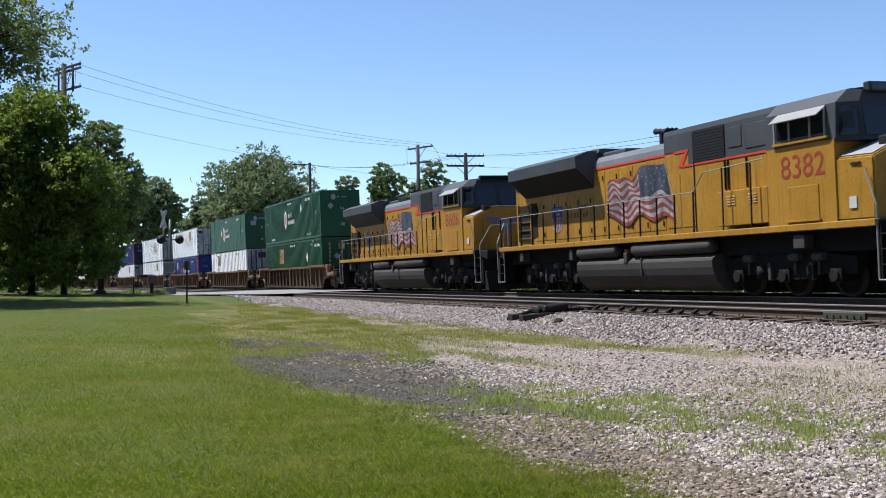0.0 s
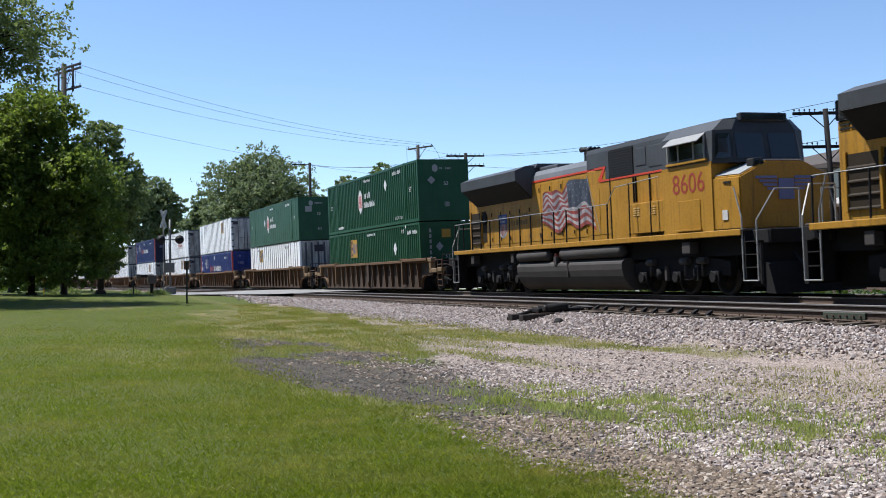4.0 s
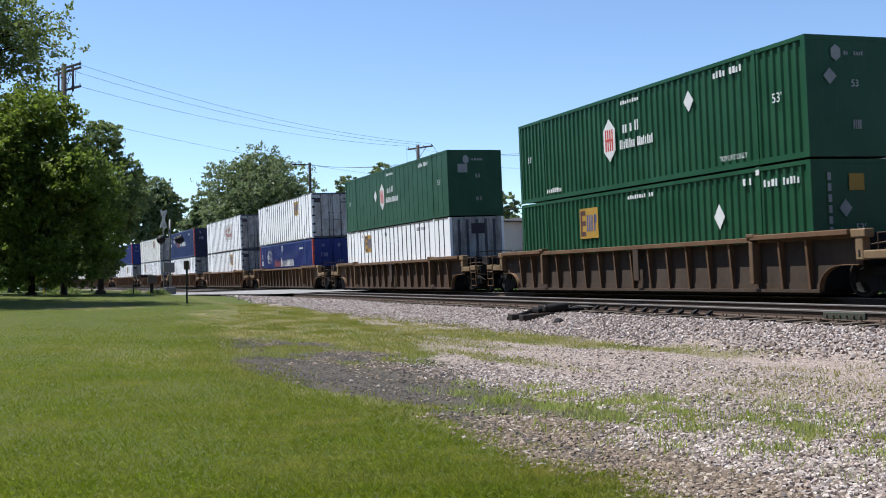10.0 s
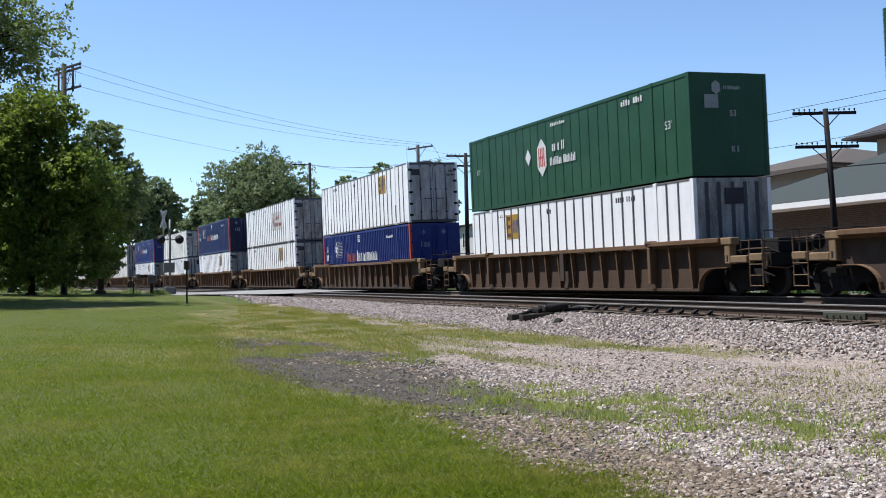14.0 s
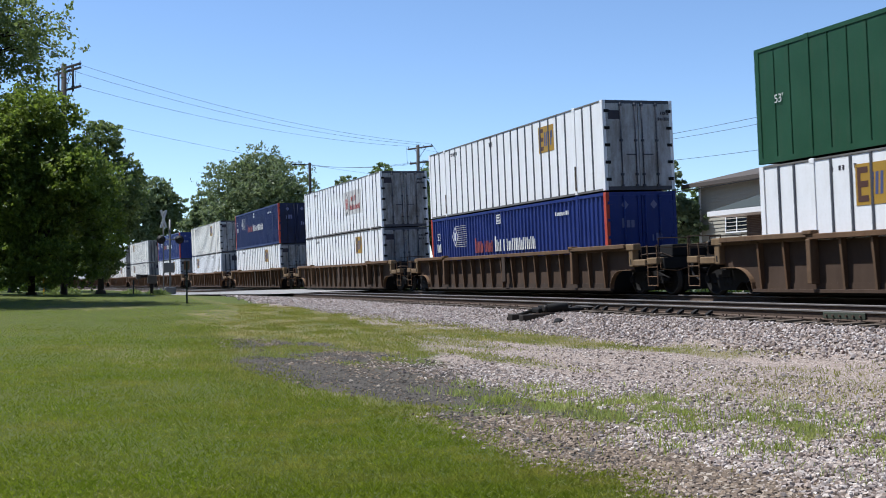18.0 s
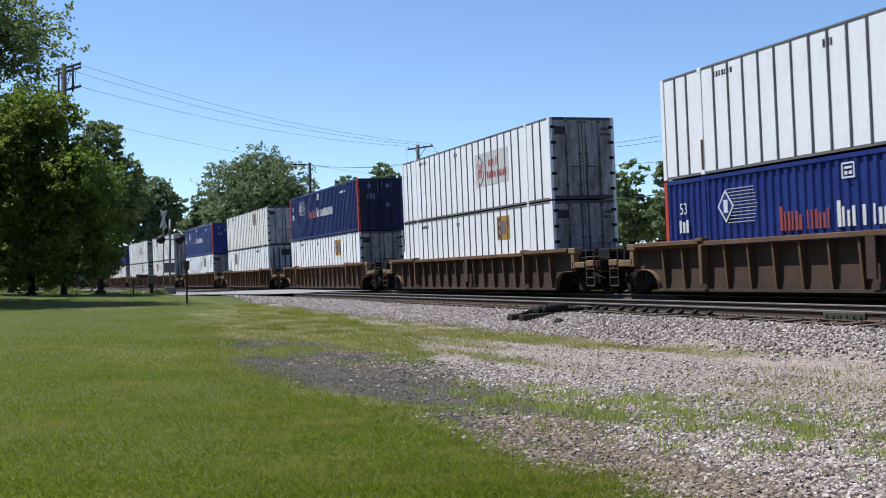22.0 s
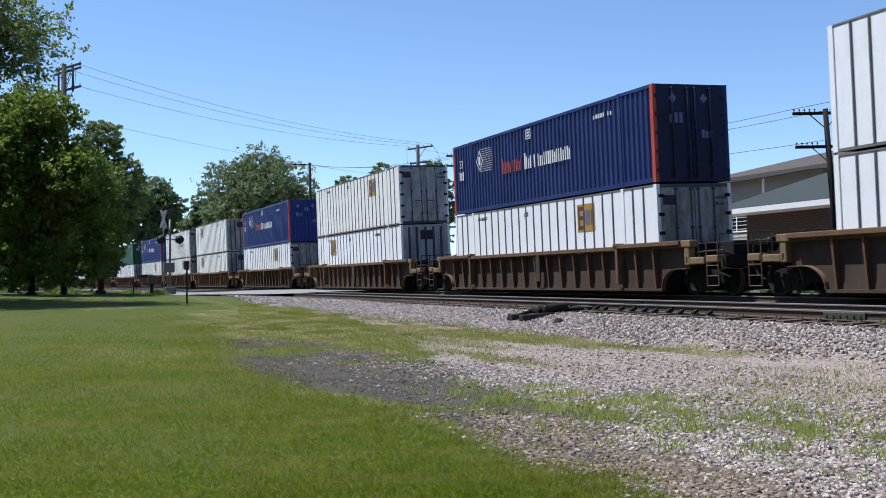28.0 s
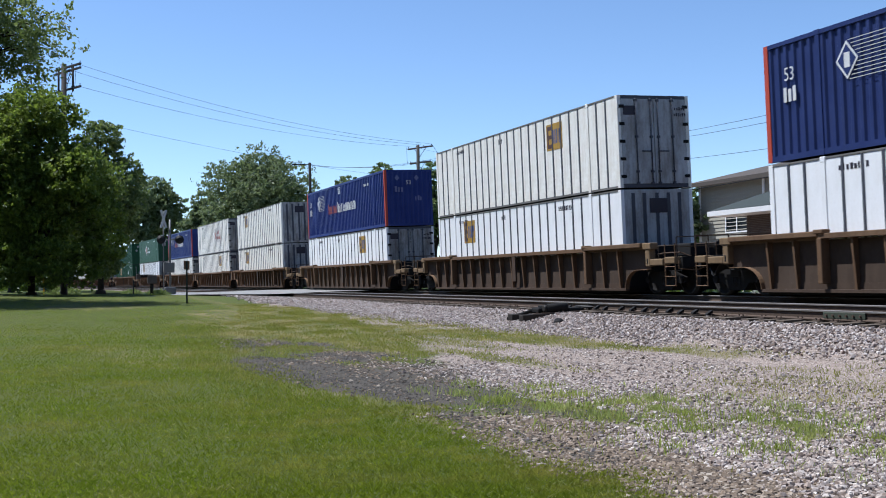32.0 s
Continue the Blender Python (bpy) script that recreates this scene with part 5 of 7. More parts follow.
    for y0, y1 in ((-0.98, -0.1), (0.1, 0.98)):
        bm = bmesh.new()
        v = [bm.verts.new(p) for p in ((24.125, y0, 3.66), (24.125, y1, 3.66), (24.0, y1 * 0.98, 4.34), (24.0, y0 * 0.98, 4.34))]
        w = [bm.verts.new(p.co + Vector((-0.03, 0, 0))) for p in v]
        bm.faces.new(v), bm.faces.new(w[::-1])
        for i in range(4):
            bm.faces.new((v[i], w[i], w[(i + 1) % 4], v[(i + 1) % 4]))
        bmesh.ops.recalc_face_normals(bm, faces=bm.faces[:])
        P("windshield", bm, GLASS, up)
    bm = bmesh.new()
    v = [bm.verts.new(p) for p in ((23.78, -1.455, 3.68), (24.06, -1.13, 3.68), (23.97, -1.10, 4.34), (23.78, -1.42, 4.34))]
    w = [bm.verts.new(p.co + Vector((-0.02, 0.02, 0))) for p in v]
    bm.faces.new(v), bm.faces.new(w[::-1])
    for i in range(4):
        bm.faces.new((v[i], w[i], w[(i + 1) % 4], v[(i + 1) % 4]))
    P("corner_window", bm, GLASS, up)
    P("side_window", box(bmesh.new(), 21.62, 23.42, -1.515, -1.45, 3.74, 4.36), ENGINE_GREY, up)
    for x0, x1 in ((21.70, 22.12), (22.20, 22.86), (22.95, 23.36)):
        P("pane", box(bmesh.new(), x0, x1, -1.522, -1.50, 3.80, 4.30), GLASS, up)
    for x in (21.62, 22.16, 22.90, 23.40):
        P("window_post", new_box(x - 0.025, x + 0.025, -1.54, -1.5, 3.74, 4.36, r=0.006), RAILING, up)
    P("window_sill", new_box(21.55, 23.5, -1.56, -1.48, 3.66, 3.73, r=0.01), YELLOW, up)
    P("sun_awning", prism(bmesh.new(), [(-1.46, 4.40), (-1.74, 4.19), (-1.745, 4.21), (-1.46, 4.43)], 21.7, 23.4, "x"), RAILING, up, "pale metal sun awning")
    P("cab_door", new_box(22.0, 23.1, -1.52, -1.49, 1.86, 2.65, r=0.01), YELLOW, cab)
    P("door_ledge", new_box(21.95, 23.15, -1.56, -1.5, 1.80, 1.86, r=0.01), YELLOW, cab)
    letters("road_number", number, 0.78, NUMBER_RED, c, Matrix.Translation((22.56 - ENGINE_MID, -1.506, 2.86)), 1.02)
    P("lamp_board", new_box(23.82, 24.02, -0.75, 0.75, 4.66, 4.89, r=0.03), CAB_SHADED)
    P("lamp_board_glass", new_box(24.02, 24.035, -0.70, 0.70, 4.69, 4.85, r=0.004), GLASS)
    # nose: upright sides, a pale sloped shoulder on each side, a flat front
    half_ = [(-1.47, 1.76), (-1.47, 3.17), (-0.62, 3.55), (0.62, 3.55), (1.47, 3.17), (1.47, 1.76)]
    bm = bmesh.new()
    a = [bm.verts.new((23.55, y, z)) for y, z in half_]
    b = [bm.verts.new((24.78, y * 0.975, z - 0.04 * (z > 3))) for y, z in half_]
    for i in range(6):
        bm.faces.new((a[i], a[(i + 1) % 6], b[(i + 1) % 6], b[i]))
    bm.faces.new(b), bm.faces.new(a[::-1])
    bmesh.ops.recalc_face_normals(bm, faces=bm.faces[:])
    bmesh.ops.bevel(bm, geom=bm.edges[:], offset=0.035, segments=2, affect="EDGES")
    nose = P("nose", bm, YELLOW)
    for sd in (-1, 1):
        bm = bmesh.new()
        v = [bm.verts.new(p) for p in ((23.66, sd * 1.40, 3.208), (24.70, sd * 1.37, 3.176), (24.70, sd * 0.66, 3.498), (23.66, sd * 0.68, 3.532))]
        w = [bm.verts.new(p.co + Vector((0, sd * 0.006, 0.014))) for p in v]
        bm.faces.new(v[::-1]), bm.faces.new(w)
        for i in range(4):
            bm.faces.new((v[i], v[(i + 1) % 4], w[(i + 1) % 4], w[i]))
        bmesh.ops.recalc_face_normals(bm, faces=bm.faces[:])
        P("nose_shoulder", bm, SHOULDER, nose, "pale grey anti-glare shoulder")
    P("nose_top", new_box(23.7, 24.70, -0.58, 0.58, 3.53, 3.565, r=0.01), SHOULDER, nose)
    P("grille_slot", box(bmesh.new(), 24.12, 24.42, -1.476, -1.45, 2.98, 3.03), BLACK, nose)
    for s in (-1, 1):
        for i in range(4):
            y0, y1 = s * 0.28, s * (0.95 - i * 0.12)
            wing_ = box(bmesh.new(), 24.785, 24.80, min(y0, y1), max(y0, y1), 3.05 - i * 0.10, 3.12 - i * 0.10)
            P("nose_wing", wing_, MARK_BLUE, nose)
    P("nose_emblem", new_box(24.79, 24.82, -0.24, 0.24, 2.50, 3.05, r=0.008), MARK_BLUE, nose)
    lamp = P("headlight_box", new_box(24.42, 24.74, -0.95, -0.62, 3.36, 3.60, r=0.04), BLACK, nose)
    for y in (-0.865, -0.705):
        bm = disc_lathe(bmesh.new(), [(24.72, 0.02), (24.745, 0.07), (24.755, 0.07), (24.76, 0.055)], 12, "x")
        bm.transform(Matrix.Translation((0, y, 3.48)))
        P("headlight", bm, GLASS, lamp)
    P("notice_plate", prism(bmesh.new(), [(24.04, -1.478), (24.26, -1.472), (24.26, -1.42), (24.04, -1.42)], 2.02, 2.28, "z"), MARK_PALE, nose)
    # flag decal
    def between(stops, u):
        for (u0, a), (u1, b) in zip(stops, stops[1:]):
            if u <= u1:
                return a + (b - a) * smooth(u0, u1, u)
        return stops[-1][1]

    def cloth(u, v):
        top = between([(0, 3.62), (0.2, 3.68), (0.43, 3.60), (0.64, 3.93), (1.0, 3.86)], u)
        low = between([(0, 2.55), (0.33, 2.14), (0.5, 2.46), (0.7, 2.22), (0.85, 2.34), (1.0, 2.12)], u)
        ripple = math.sin(math.pi * min(v + 0.12, 1.0)) * (1 - smooth(0.42, 0.75, u)) * 0.12 * math.sin(24 * u - 4.0 * v)
        ripple += math.sin(math.pi * v) * smooth(0.4, 0.6, u) * 0.07 * math.sin(15 * u + 1.5)
        return (12.5 + 3.4 * u + v * (0.65 * u - 0.15), top + (low - top) * v + ripple)
    reds, whites, blues, stars = bmesh.new(), bmesh.new(), bmesh.new(), bmesh.new()
    NU = 60
    def strip(bm, u0, u1, v0, v1, y):
        n = max(2, round((u1 - u0) * NU))
        rows = [[], []]
        for i in range(n + 1):
            u = u0 + (u1 - u0) * i / n
            for row, v in zip(rows, (v0, v1)):
                x, z = cloth(u, v)
                row.append(bm.verts.new((x, y, z)))
        for i in range(n):
            bm.faces.new((rows[1][i], rows[1][i + 1], rows[0][i + 1], rows[0][i]))
    for k in range(13):
        end = 0.55 if k < 7 else 1.0
        strip(reds if k % 2 == 0 else whites, 0.0, end, k / 13, (k + 1) / 13, -1.098)
    strip(blues, 0.55, 1.0, 0.0, 7 / 13, -1.098)
    for i in range(6):
        for j in range(4):
            x, z = cloth(0.585 + 0.070 * i + 0.02 * (j % 2), 0.07 + 0.125 * j)
            plate(stars, diamond(x, z, 0.019, 0.025), -1.099, 0.003)
    fl = P("flag_decal", reds, FLAG_RED, None, "faded waving striped flag painting")
    P("flag_stripes", whites, FLAG_WHITE, fl)
    P("flag_field", blues, FLAG_BLUE, fl)
    tagged(P("flag_stars", stars, FLAG_WHITE, fl), kind="stuff")
    P("flag_pole", prism(bmesh.new(), [(15.85, 3.96), (15.88, 3.96), (16.65, 2.02), (16.62, 2.02)], -1.103, -1.098, "y"), MARK_DULL, fl)
    # shield and small writing on the hood
    sh = P("shield", plate(bmesh.new(), [(8.37, 3.05), (8.37, 2.42), (8.50, 2.24), (8.78, 2.13), (9.06, 2.24), (9.19, 2.42), (9.19, 3.05)], -1.066), FLAG_WHITE)
    P("shield_top", plate(bmesh.new(), rect(8.37, 9.19, 2.70, 3.08), -1.071), SHIELD_BLUE, sh)
    for i in range(6):
        x = 8.42 + i * 0.133
        P("shield_stripe", plate(bmesh.new(), rect(x, x + 0.058, 2.20 + 0.075 * abs(i - 2.5), 2.71), -1.071), FLAG_RED, sh)
    P("shield_bars", bars(bars(bmesh.new(), 8.45, 9.11, 2.92, 3.02, 5, -1.0745, 71), 8.45, 9.11, 2.76, 2.86, 7, -1.0745, 72), FLAG_WHITE, sh)
    tagged(P("lettering", bars(bars(bmesh.new(), 9.5, 11.2, 2.88, 3.06, 8, -1.066, 3), 9.6, 11.1, 2.60, 2.78, 7, -1.066, 4), MARK_FAINT), kind="stuff")
    # horn
    horn = P("horn_stand", box(bmesh.new(), 15.24, 15.36, -0.72, -0.30, 4.40, 4.84), BLACK)
    for y in (-0.65, -0.5, -0.35):
        P("horn_bell", rod(bmesh.new(), (15.3, y, 4.88), (14.95, y, 4.94), 0.03, 0.10, 10), BLACK, horn)
        P("horn_bell", rod(bmesh.new(), (15.3, y, 4.86), (15.62, y, 4.90), 0.03, 0.08, 10), BLACK, horn)
    # underneath
    bm = prism(bmesh.new(), [(-1.34, 1.15), (-1.50, 1.05), (-1.53, 0.98), (-1.52, 0.80), (-1.47, 0.60), (-1.38, 0.42), (-1.24, 0.26), (-1.05, 0.14), (1.05, 0.14), (1.24, 0.26), (1.38, 0.42), (1.47, 0.60), (1.52, 0.80), (1.53, 0.98), (1.50, 1.05), (1.34, 1.15)], 11.14, 18.82, "x")
    tank = P("fuel_tank", bm, TANK_GREY, None, "grey dusty steel fuel tank")
    P("tank_seam", new_box(15.2, 15.26, -1.55, -1.47, 0.6, 1.12, r=0.01), TANK_GREY, tank)
    P("tank_filler", new_box(14.25, 14.45, -1.56, -1.42, 1.0, 1.3), TANK_GREY, tank)
    for x0, x1 in ((11.1, 13.7), (14.6, 18.75)):
        bm = disc_lathe(bmesh.new(), [(x0, 0.04), (x0 + 0.03, 0.16), (x0 + 0.10, 0.2), (x1 - 0.10, 0.2), (x1 - 0.03, 0.16), (x1, 0.04)], 16, "x")
        bm.transform(Matrix.Translation((0, -1.36, 1.37)))
        P("air_reservoir", bm, TANK_GREY)
    P("sand_pipe", new_box(10.55, 10.8, -1.5, -1.3, 1.15, 1.5), TANK_GREY)
    P("bracket", new_box(22.1, 22.5, -1.5, -1.2, 1.18, 1.5), TANK_GREY)
    P("bracket", new_box(6.6, 6.9, -1.5, -1.2, 1.18, 1.5), TANK_GREY)
    P("bracket", new_box(14.05, 14.25, -1.42, -1.2, 1.25, 1.42), NUMBER_RED)
    # bogies
    for mid in (8.75, 21.37):
        bm = bmesh.new()
        for s in (-1, 1):
            prism(bm, [(mid - 2.45, 0.55), (mid - 2.45, 0.94), (mid - 1.5, 1.06), (mid + 1.5, 1.06), (mid + 2.45, 0.94), (mid + 2.45, 0.55), (mid + 1.4, 0.58), (mid + 0.5, 0.44), (mid - 0.5, 0.44), (mid - 1.4, 0.58)], s * 1.06 - 0.08, s * 1.06 + 0.08, "y")
            for dx in (-1.83, 0.0, 1.83):
                softbox(bm, mid + dx - 0.2, mid + dx + 0.2, s * 1.10 - 0.13, s * 1.10 + 0.13, 0.36, 0.70, 0.03)
                rod(bm, (mid + dx, s * 1.2, 0.53), (mid + dx, s * 1.30, 0.53), 0.14, seg=14)
            for dx in (-0.95, 0.95):
                rod(bm, (mid + dx, s * 1.12, 0.46), (mid + dx, s * 1.12, 0.78), 0.15, seg=12)
        box(bm, mid - 0.3, mid + 0.3, -1.0, 1.0, 0.7, 1.2)
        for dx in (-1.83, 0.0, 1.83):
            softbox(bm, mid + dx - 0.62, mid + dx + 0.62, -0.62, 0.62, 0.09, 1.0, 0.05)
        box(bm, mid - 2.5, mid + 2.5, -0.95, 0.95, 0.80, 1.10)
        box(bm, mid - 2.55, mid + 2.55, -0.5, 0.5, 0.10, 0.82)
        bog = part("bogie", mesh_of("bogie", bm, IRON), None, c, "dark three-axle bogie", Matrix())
        bog.data.transform(Matrix.Translation((-mid, 0, 0)))
        bog.matrix_basis = Matrix.Translation((mid - ENGINE_MID, 0, 0))
        for dx in (-1.35, 0.45, 1.3):
            bm = rod(bmesh.new(), (dx - 0.18, -1.22, 0.98), (dx + 0.2, -1.22, 0.98), 0.10, seg=12)
            rod(bm, (dx - 0.02, -1.22, 0.98), (dx - 0.02, -1.22, 0.55), 0.03)
            part("brake_cylinder", bm, TANK_GREY, bog)
        for dx in (-0.55, 1.0):
            part("snubber", softbox(bmesh.new(), dx - 0.06, dx + 0.06, -1.24, -1.12, 0.42, 0.86, 0.02), TANK_GREY, bog)
        for dx in (-1.83, 0.0, 1.83):
            wheelset(bog, dx, 0.508)
    # ends: platforms, steps, plough, couplers, railings
    for e, turn in ((1, Matrix()), (-1, Matrix.Translation((2 * ENGINE_MID, 0, 0)) @ Matrix.Rotation(math.pi, 4, "Z"))):
        def Q(name, bm, material, label=""):
            bm.transform(turn)
            return P(name, bm, material, None, label)
        Q("end_platform", softbox(bmesh.new(), 24.8, 25.75, -1.3, 1.3, 1.35, 1.72, 0.03), IRON)
        Q("pilot_plate", box(bmesh.new(), 25.45, 25.6, -1.45, 1.45, 0.35, 1.36), IRON)
        Q("draft_gear", softbox(bmesh.new(), 23.75, 25.46, -0.52, 0.52, 0.22, 1.36, 0.03), IRON)
        if e > 0:
            Q("snow_plough", prism(bmesh.new(), [(25.6, 0.12), (26.0, 0.1), (25.75, 0.85), (25.6, 0.9)], -1.4, 1.4, "y"), IRON)
        bm = softbox(bmesh.new(), 25.6, 26.15, -0.12, 0.12, 0.72, 0.94, 0.03)
        softbox(bm, 26.02, 26.33, -0.2, 0.16, 0.68, 0.99, 0.05)
        Q("coupler", bm, IRON)
        for s in (-1, 1):
            bm = bmesh.new()
            for i in range(4):
                z = 0.42 + i * 0.33
                box(bm, 24.98 + 0.0, 25.46, min(s * 1.12, s * 1.5), max(s * 1.12, s * 1.5), z, z + 0.03)
            box(bm, 24.95, 24.98, min(s * 1.1, s * 1.5), max(s * 1.1, s * 1.5), 0.40, 1.7)
            Q("steps", bm, IRON)
            yy = s * 1.52
            Q("stair_rail", tube(bmesh.new(), [(24.90, yy, 0.43), (24.90, yy, 2.05), (24.62, yy, 2.85)], 0.022), RAILING)
            Q("stair_rail", tube(bmesh.new(), [(24.90, yy, 0.43), (25.5, yy, 0.43), (25.5, yy, 1.95), (25.72, s * 1.1, 2.72), (25.72, s * 0.35, 2.72), (25.72, s * 0.35, 1.72)], 0.022), RAILING)
            Q("air_hose", tube(bmesh.new(), [(25.62, s * 0.5, 1.1), (25.85, s * 0.5, 0.9), (26.0, s * 0.45, 0.6)], 0.03), BLACK)
    for s in (-1, 1):
        top = [(5.0, s * 1.51, 2.86), (18.05, s * 1.51, 2.86), (18.55, s * 1.51, 3.35), (21.1, s * 1.51, 3.45)]
        P("handrail", tube(bmesh.new(), top, 0.016), RAILING)
        for i in range(15):
            x = 5.0 + i * 0.932
            P("stanchion", tube(bmesh.new(), [(x, s * 1.53, 1.60), (x, s * 1.51, 2.86)], 0.027), IRON)
        for x in (19.4, 20.6):
            P("stanchion", tube(bmesh.new(), [(x, s * 1.53, 1.60), (x, s * 1.51, 3.40)], 0.022), IRON)
    return c


for number, off, label in (("8606", ENGINE_MID, "yellow and grey diesel locomotive with a painted flag, second in train"),
                           ("8382", ENGINE_MID + 22.63, "yellow and grey diesel locomotive with a painted flag, leading")):
    MOVERS.append((engine(number, label), off, 0.0))


# ---- trees ----
def leaves(name, centres, size, material, parent, flat=0.0, seed=0, label="", aspect=0.62):
    """Many small folded leaves round the given centres, as one mesh."""
    rng = np.random.default_rng(seed)
    n = len(centres)
    d1 = rng.normal(size=(n, 3))
    d1 /= np.linalg.norm(d1, axis=1)[:, None]
    d2 = rng.normal(size=(n, 3))
    d2 -= (d2 * d1).sum(1)[:, None] * d1
    d2 /= np.linalg.norm(d2, axis=1)[:, None]
    s = size * rng.uniform(0.6, 1.35, n)[:, None]
    up = np.array([0, 0, 1.0])
    co = np.stack([centres - d1 * s, centres + d2 * s * aspect - up * s * 0.12, centres + d1 * s, centres - d2 * s * aspect - up * s * 0.12], 1).reshape(-1, 3)
    me = bpy.data.meshes.new(name)
    me.vertices.add(4 * n)
    me.vertices.foreach_set("co", co.astype(np.float32).ravel())
    me.loops.add(4 * n)
    me.loops.foreach_set("vertex_index", np.arange(4 * n, dtype=np.int32))
    me.polygons.add(n)
    me.polygons.foreach_set("loop_start", np.arange(0, 4 * n, 4, dtype=np.int32))
    me.update(calc_edges=True)
    me.materials.append(material)
    ob = new(name, me)
    ob.parent = parent
    return tagged(ob, label)


def tree(x, y, top, radius, foot, count, leaf, material, label, seed, lobes=18, trunk=0.28, lean=0.0, crown_y=1.0, more=()):
    rng = np.random.default_rng(seed)
    z0 = ground_z(x, y) - 0.05
    t = tagged(empty("tree", Matrix.Translation((x, y, z0))), label, "tree", "broadleaf trees")
    top, foot = top - z0, foot - z0
    mid, half = (top + foot) / 2, (top - foot) / 2
    cs = []
    for i in range(lobes):
        while True:
            p = rng.uniform(-1, 1, 3)
            if 0.15 < np.linalg.norm(p) < 0.90:
                break
        w = 1.0 - 0.35 * max(p[2], 0) - 0.15 * max(-p[2], 0)
        r = radius * rng.uniform(0.22, 0.42)
        cs.append((np.array([p[0] * radius * w * 0.9, p[1] * radius * w * 0.9 * crown_y, mid + p[2] * half * 0.82]), r))
    cs.append((np.array([lean, 0, top - radius * 0.34]), radius * 0.36))
    cs.append((np.array([0.0, 0, mid]), radius * 0.6))
    for px_, py_, pz_, r in more:                    # lobes of its own outline, in the world
        cs.insert(0, (np.array([px_ - x, py_ - y, pz_ - z0]), r))
    bm = bmesh.new()
    pts = [Vector((0, 0, 0)), Vector((lean * 0.2 + rng.uniform(-.1, .1), 0, foot * 0.55)), Vector((lean * 0.4, rng.uniform(-.2, .2), foot + half * 0.35)), Vector((lean * 0.8, 0, mid + half * 0.4))]
    rad = [trunk * 1.25, trunk * 0.9, trunk * 0.66, trunk * 0.25]
    rod(bm, pts[0] + Vector((0, 0, -0.1)), pts[0] + Vector((0, 0, 0.25)), trunk * 1.7, trunk * 1.2, 10)
    for a, b, ra, rb in zip(pts, pts[1:], rad, rad[1:]):
        rod(bm, a, b, ra, rb, 10)
    part("trunk", bm, BARK, t)
    bm = bmesh.new()
    for c, r in cs[:-1]:
        start = pts[1].lerp(pts[3], rng.uniform(0.1, 0.75))
        mid_ = start.lerp(Vector(c), 0.5) + Vector((0, 0, 0.12 * radius))
        rod(bm, start, mid_, trunk * 0.34, trunk * 0.2, 7)
        rod(bm, mid_, Vector(c), trunk * 0.2, trunk * 0.05, 6)
        for k in range(2):
            q = rng.normal(size=3)
            q /= np.linalg.norm(q)
            rod(bm, mid_.lerp(Vector(c), 0.5), Vector(c + q * r * 0.9), trunk * 0.1, trunk * 0.02, 5)
    part("branchwork", bm, BARK, t)
    area = np.array([r * r for _, r in cs])
    share = (count * area / area.sum()).astype(int)
    out = []
    for (c, r), n in zip(cs, share):
        twigs = max(16, n // 13)
        q = rng.normal(size=(twigs, 3))
        q /= np.linalg.norm(q, axis=1)[:, None]
        dents = 0.17 * np.sin(q[:, 0] * 6 + c[0] * 3) * np.sin(q[:, 1] * 7 + c[1]) + 0.12 * np.sin(q[:, 2] * 9 + c[2] * 2)
        ends_ = c + q * (r * (0.70 + dents + 0.30 * np.minimum(np.abs(rng.normal(size=twigs)), 1.1)))[:, None] * np.array([1.08, 1.08, 0.9])
        wide = (min(max(0.10 * r, 0.10), 0.26) * rng.uniform(0.6, 1.4, twigs))[:, None]
        pick = rng.integers(0, twigs, n)
        p = ends_[pick] + np.clip(rng.normal(size=(n, 3)), -1.7, 1.7) * wide[pick] * np.array([1.0, 1.0, 0.62])
        keep = np.sin(p[:, 0] * 2.3 / max(radius / 4, 0.7)) * np.sin(p[:, 1] * 2.1 + 1) * np.sin(p[:, 2] * 2.6 / max(radius / 4, 0.7)) > -0.32
        out.append(p[keep])
    leaves("crown", np.concatenate(out), leaf, material, t, seed=seed)
    return t


tree(-54.6, -0.55, 10.9, 3.9, 1.0, 150000, 0.088, MAPLE, "dark green maple with a full low crown on the lawn", 11, 34, 0.2,
     more=((-53.0, 2.5, 4.5, 0.95), (-53.0, 2.6, 3.2, 0.9), (-53.0, 1.9, 5.9, 1.0), (-53.0, 1.1, 7.3, 1.05), (-52.4, 0.6, 2.5, 1.0), (-52.4, -1.5, 2.3, 1.1), (-53.0, 1.7, 2.1, 0.85), (-53.6, 0.5, 9.2, 1.1)))
tree(-47.5, -4.5, 16.2, 5.1, 6.9, 76000, 0.078, MID_LEAF, "tall dark green tree standing behind a maple", 12, 24, 0.4)
tree(-76.6, 3.6, 12.5, 3.4, 0.8, 60000, 0.11, MID_LEAF, "dark green roadside tree beyond the level crossing", 13, 18, 0.25)
tree(-100.0, 2.0, 10.4, 3.8, 1.3, 14000, 0.2, ELM, "grey-green tree in a shady yard", 14, 14, 0.22)
tree(-95.0, -2.5, 11.0, 4.8, 1.6, 9000, 0.24, DARK_LEAF, "dark green tree in a shady yard", 15, 14, 0.22)
tree(-189.0, 17.8, 19.9, 6.4, 4.5, 30000, 0.25, ELM, "tall green tree beyond the tracks", 16, 22, 0.4)
tree(-137.5, 26.2, 18.0, 7.9, 4.5, 74000, 0.17, ELM, "broad round green tree beyond the tracks", 17, 30, 0.45)
tree(-163.5, 22.4, 15.0, 4.6, 4.0, 16000, 0.25, ELM, "green tree beyond the tracks", 18, 14, 0.3)
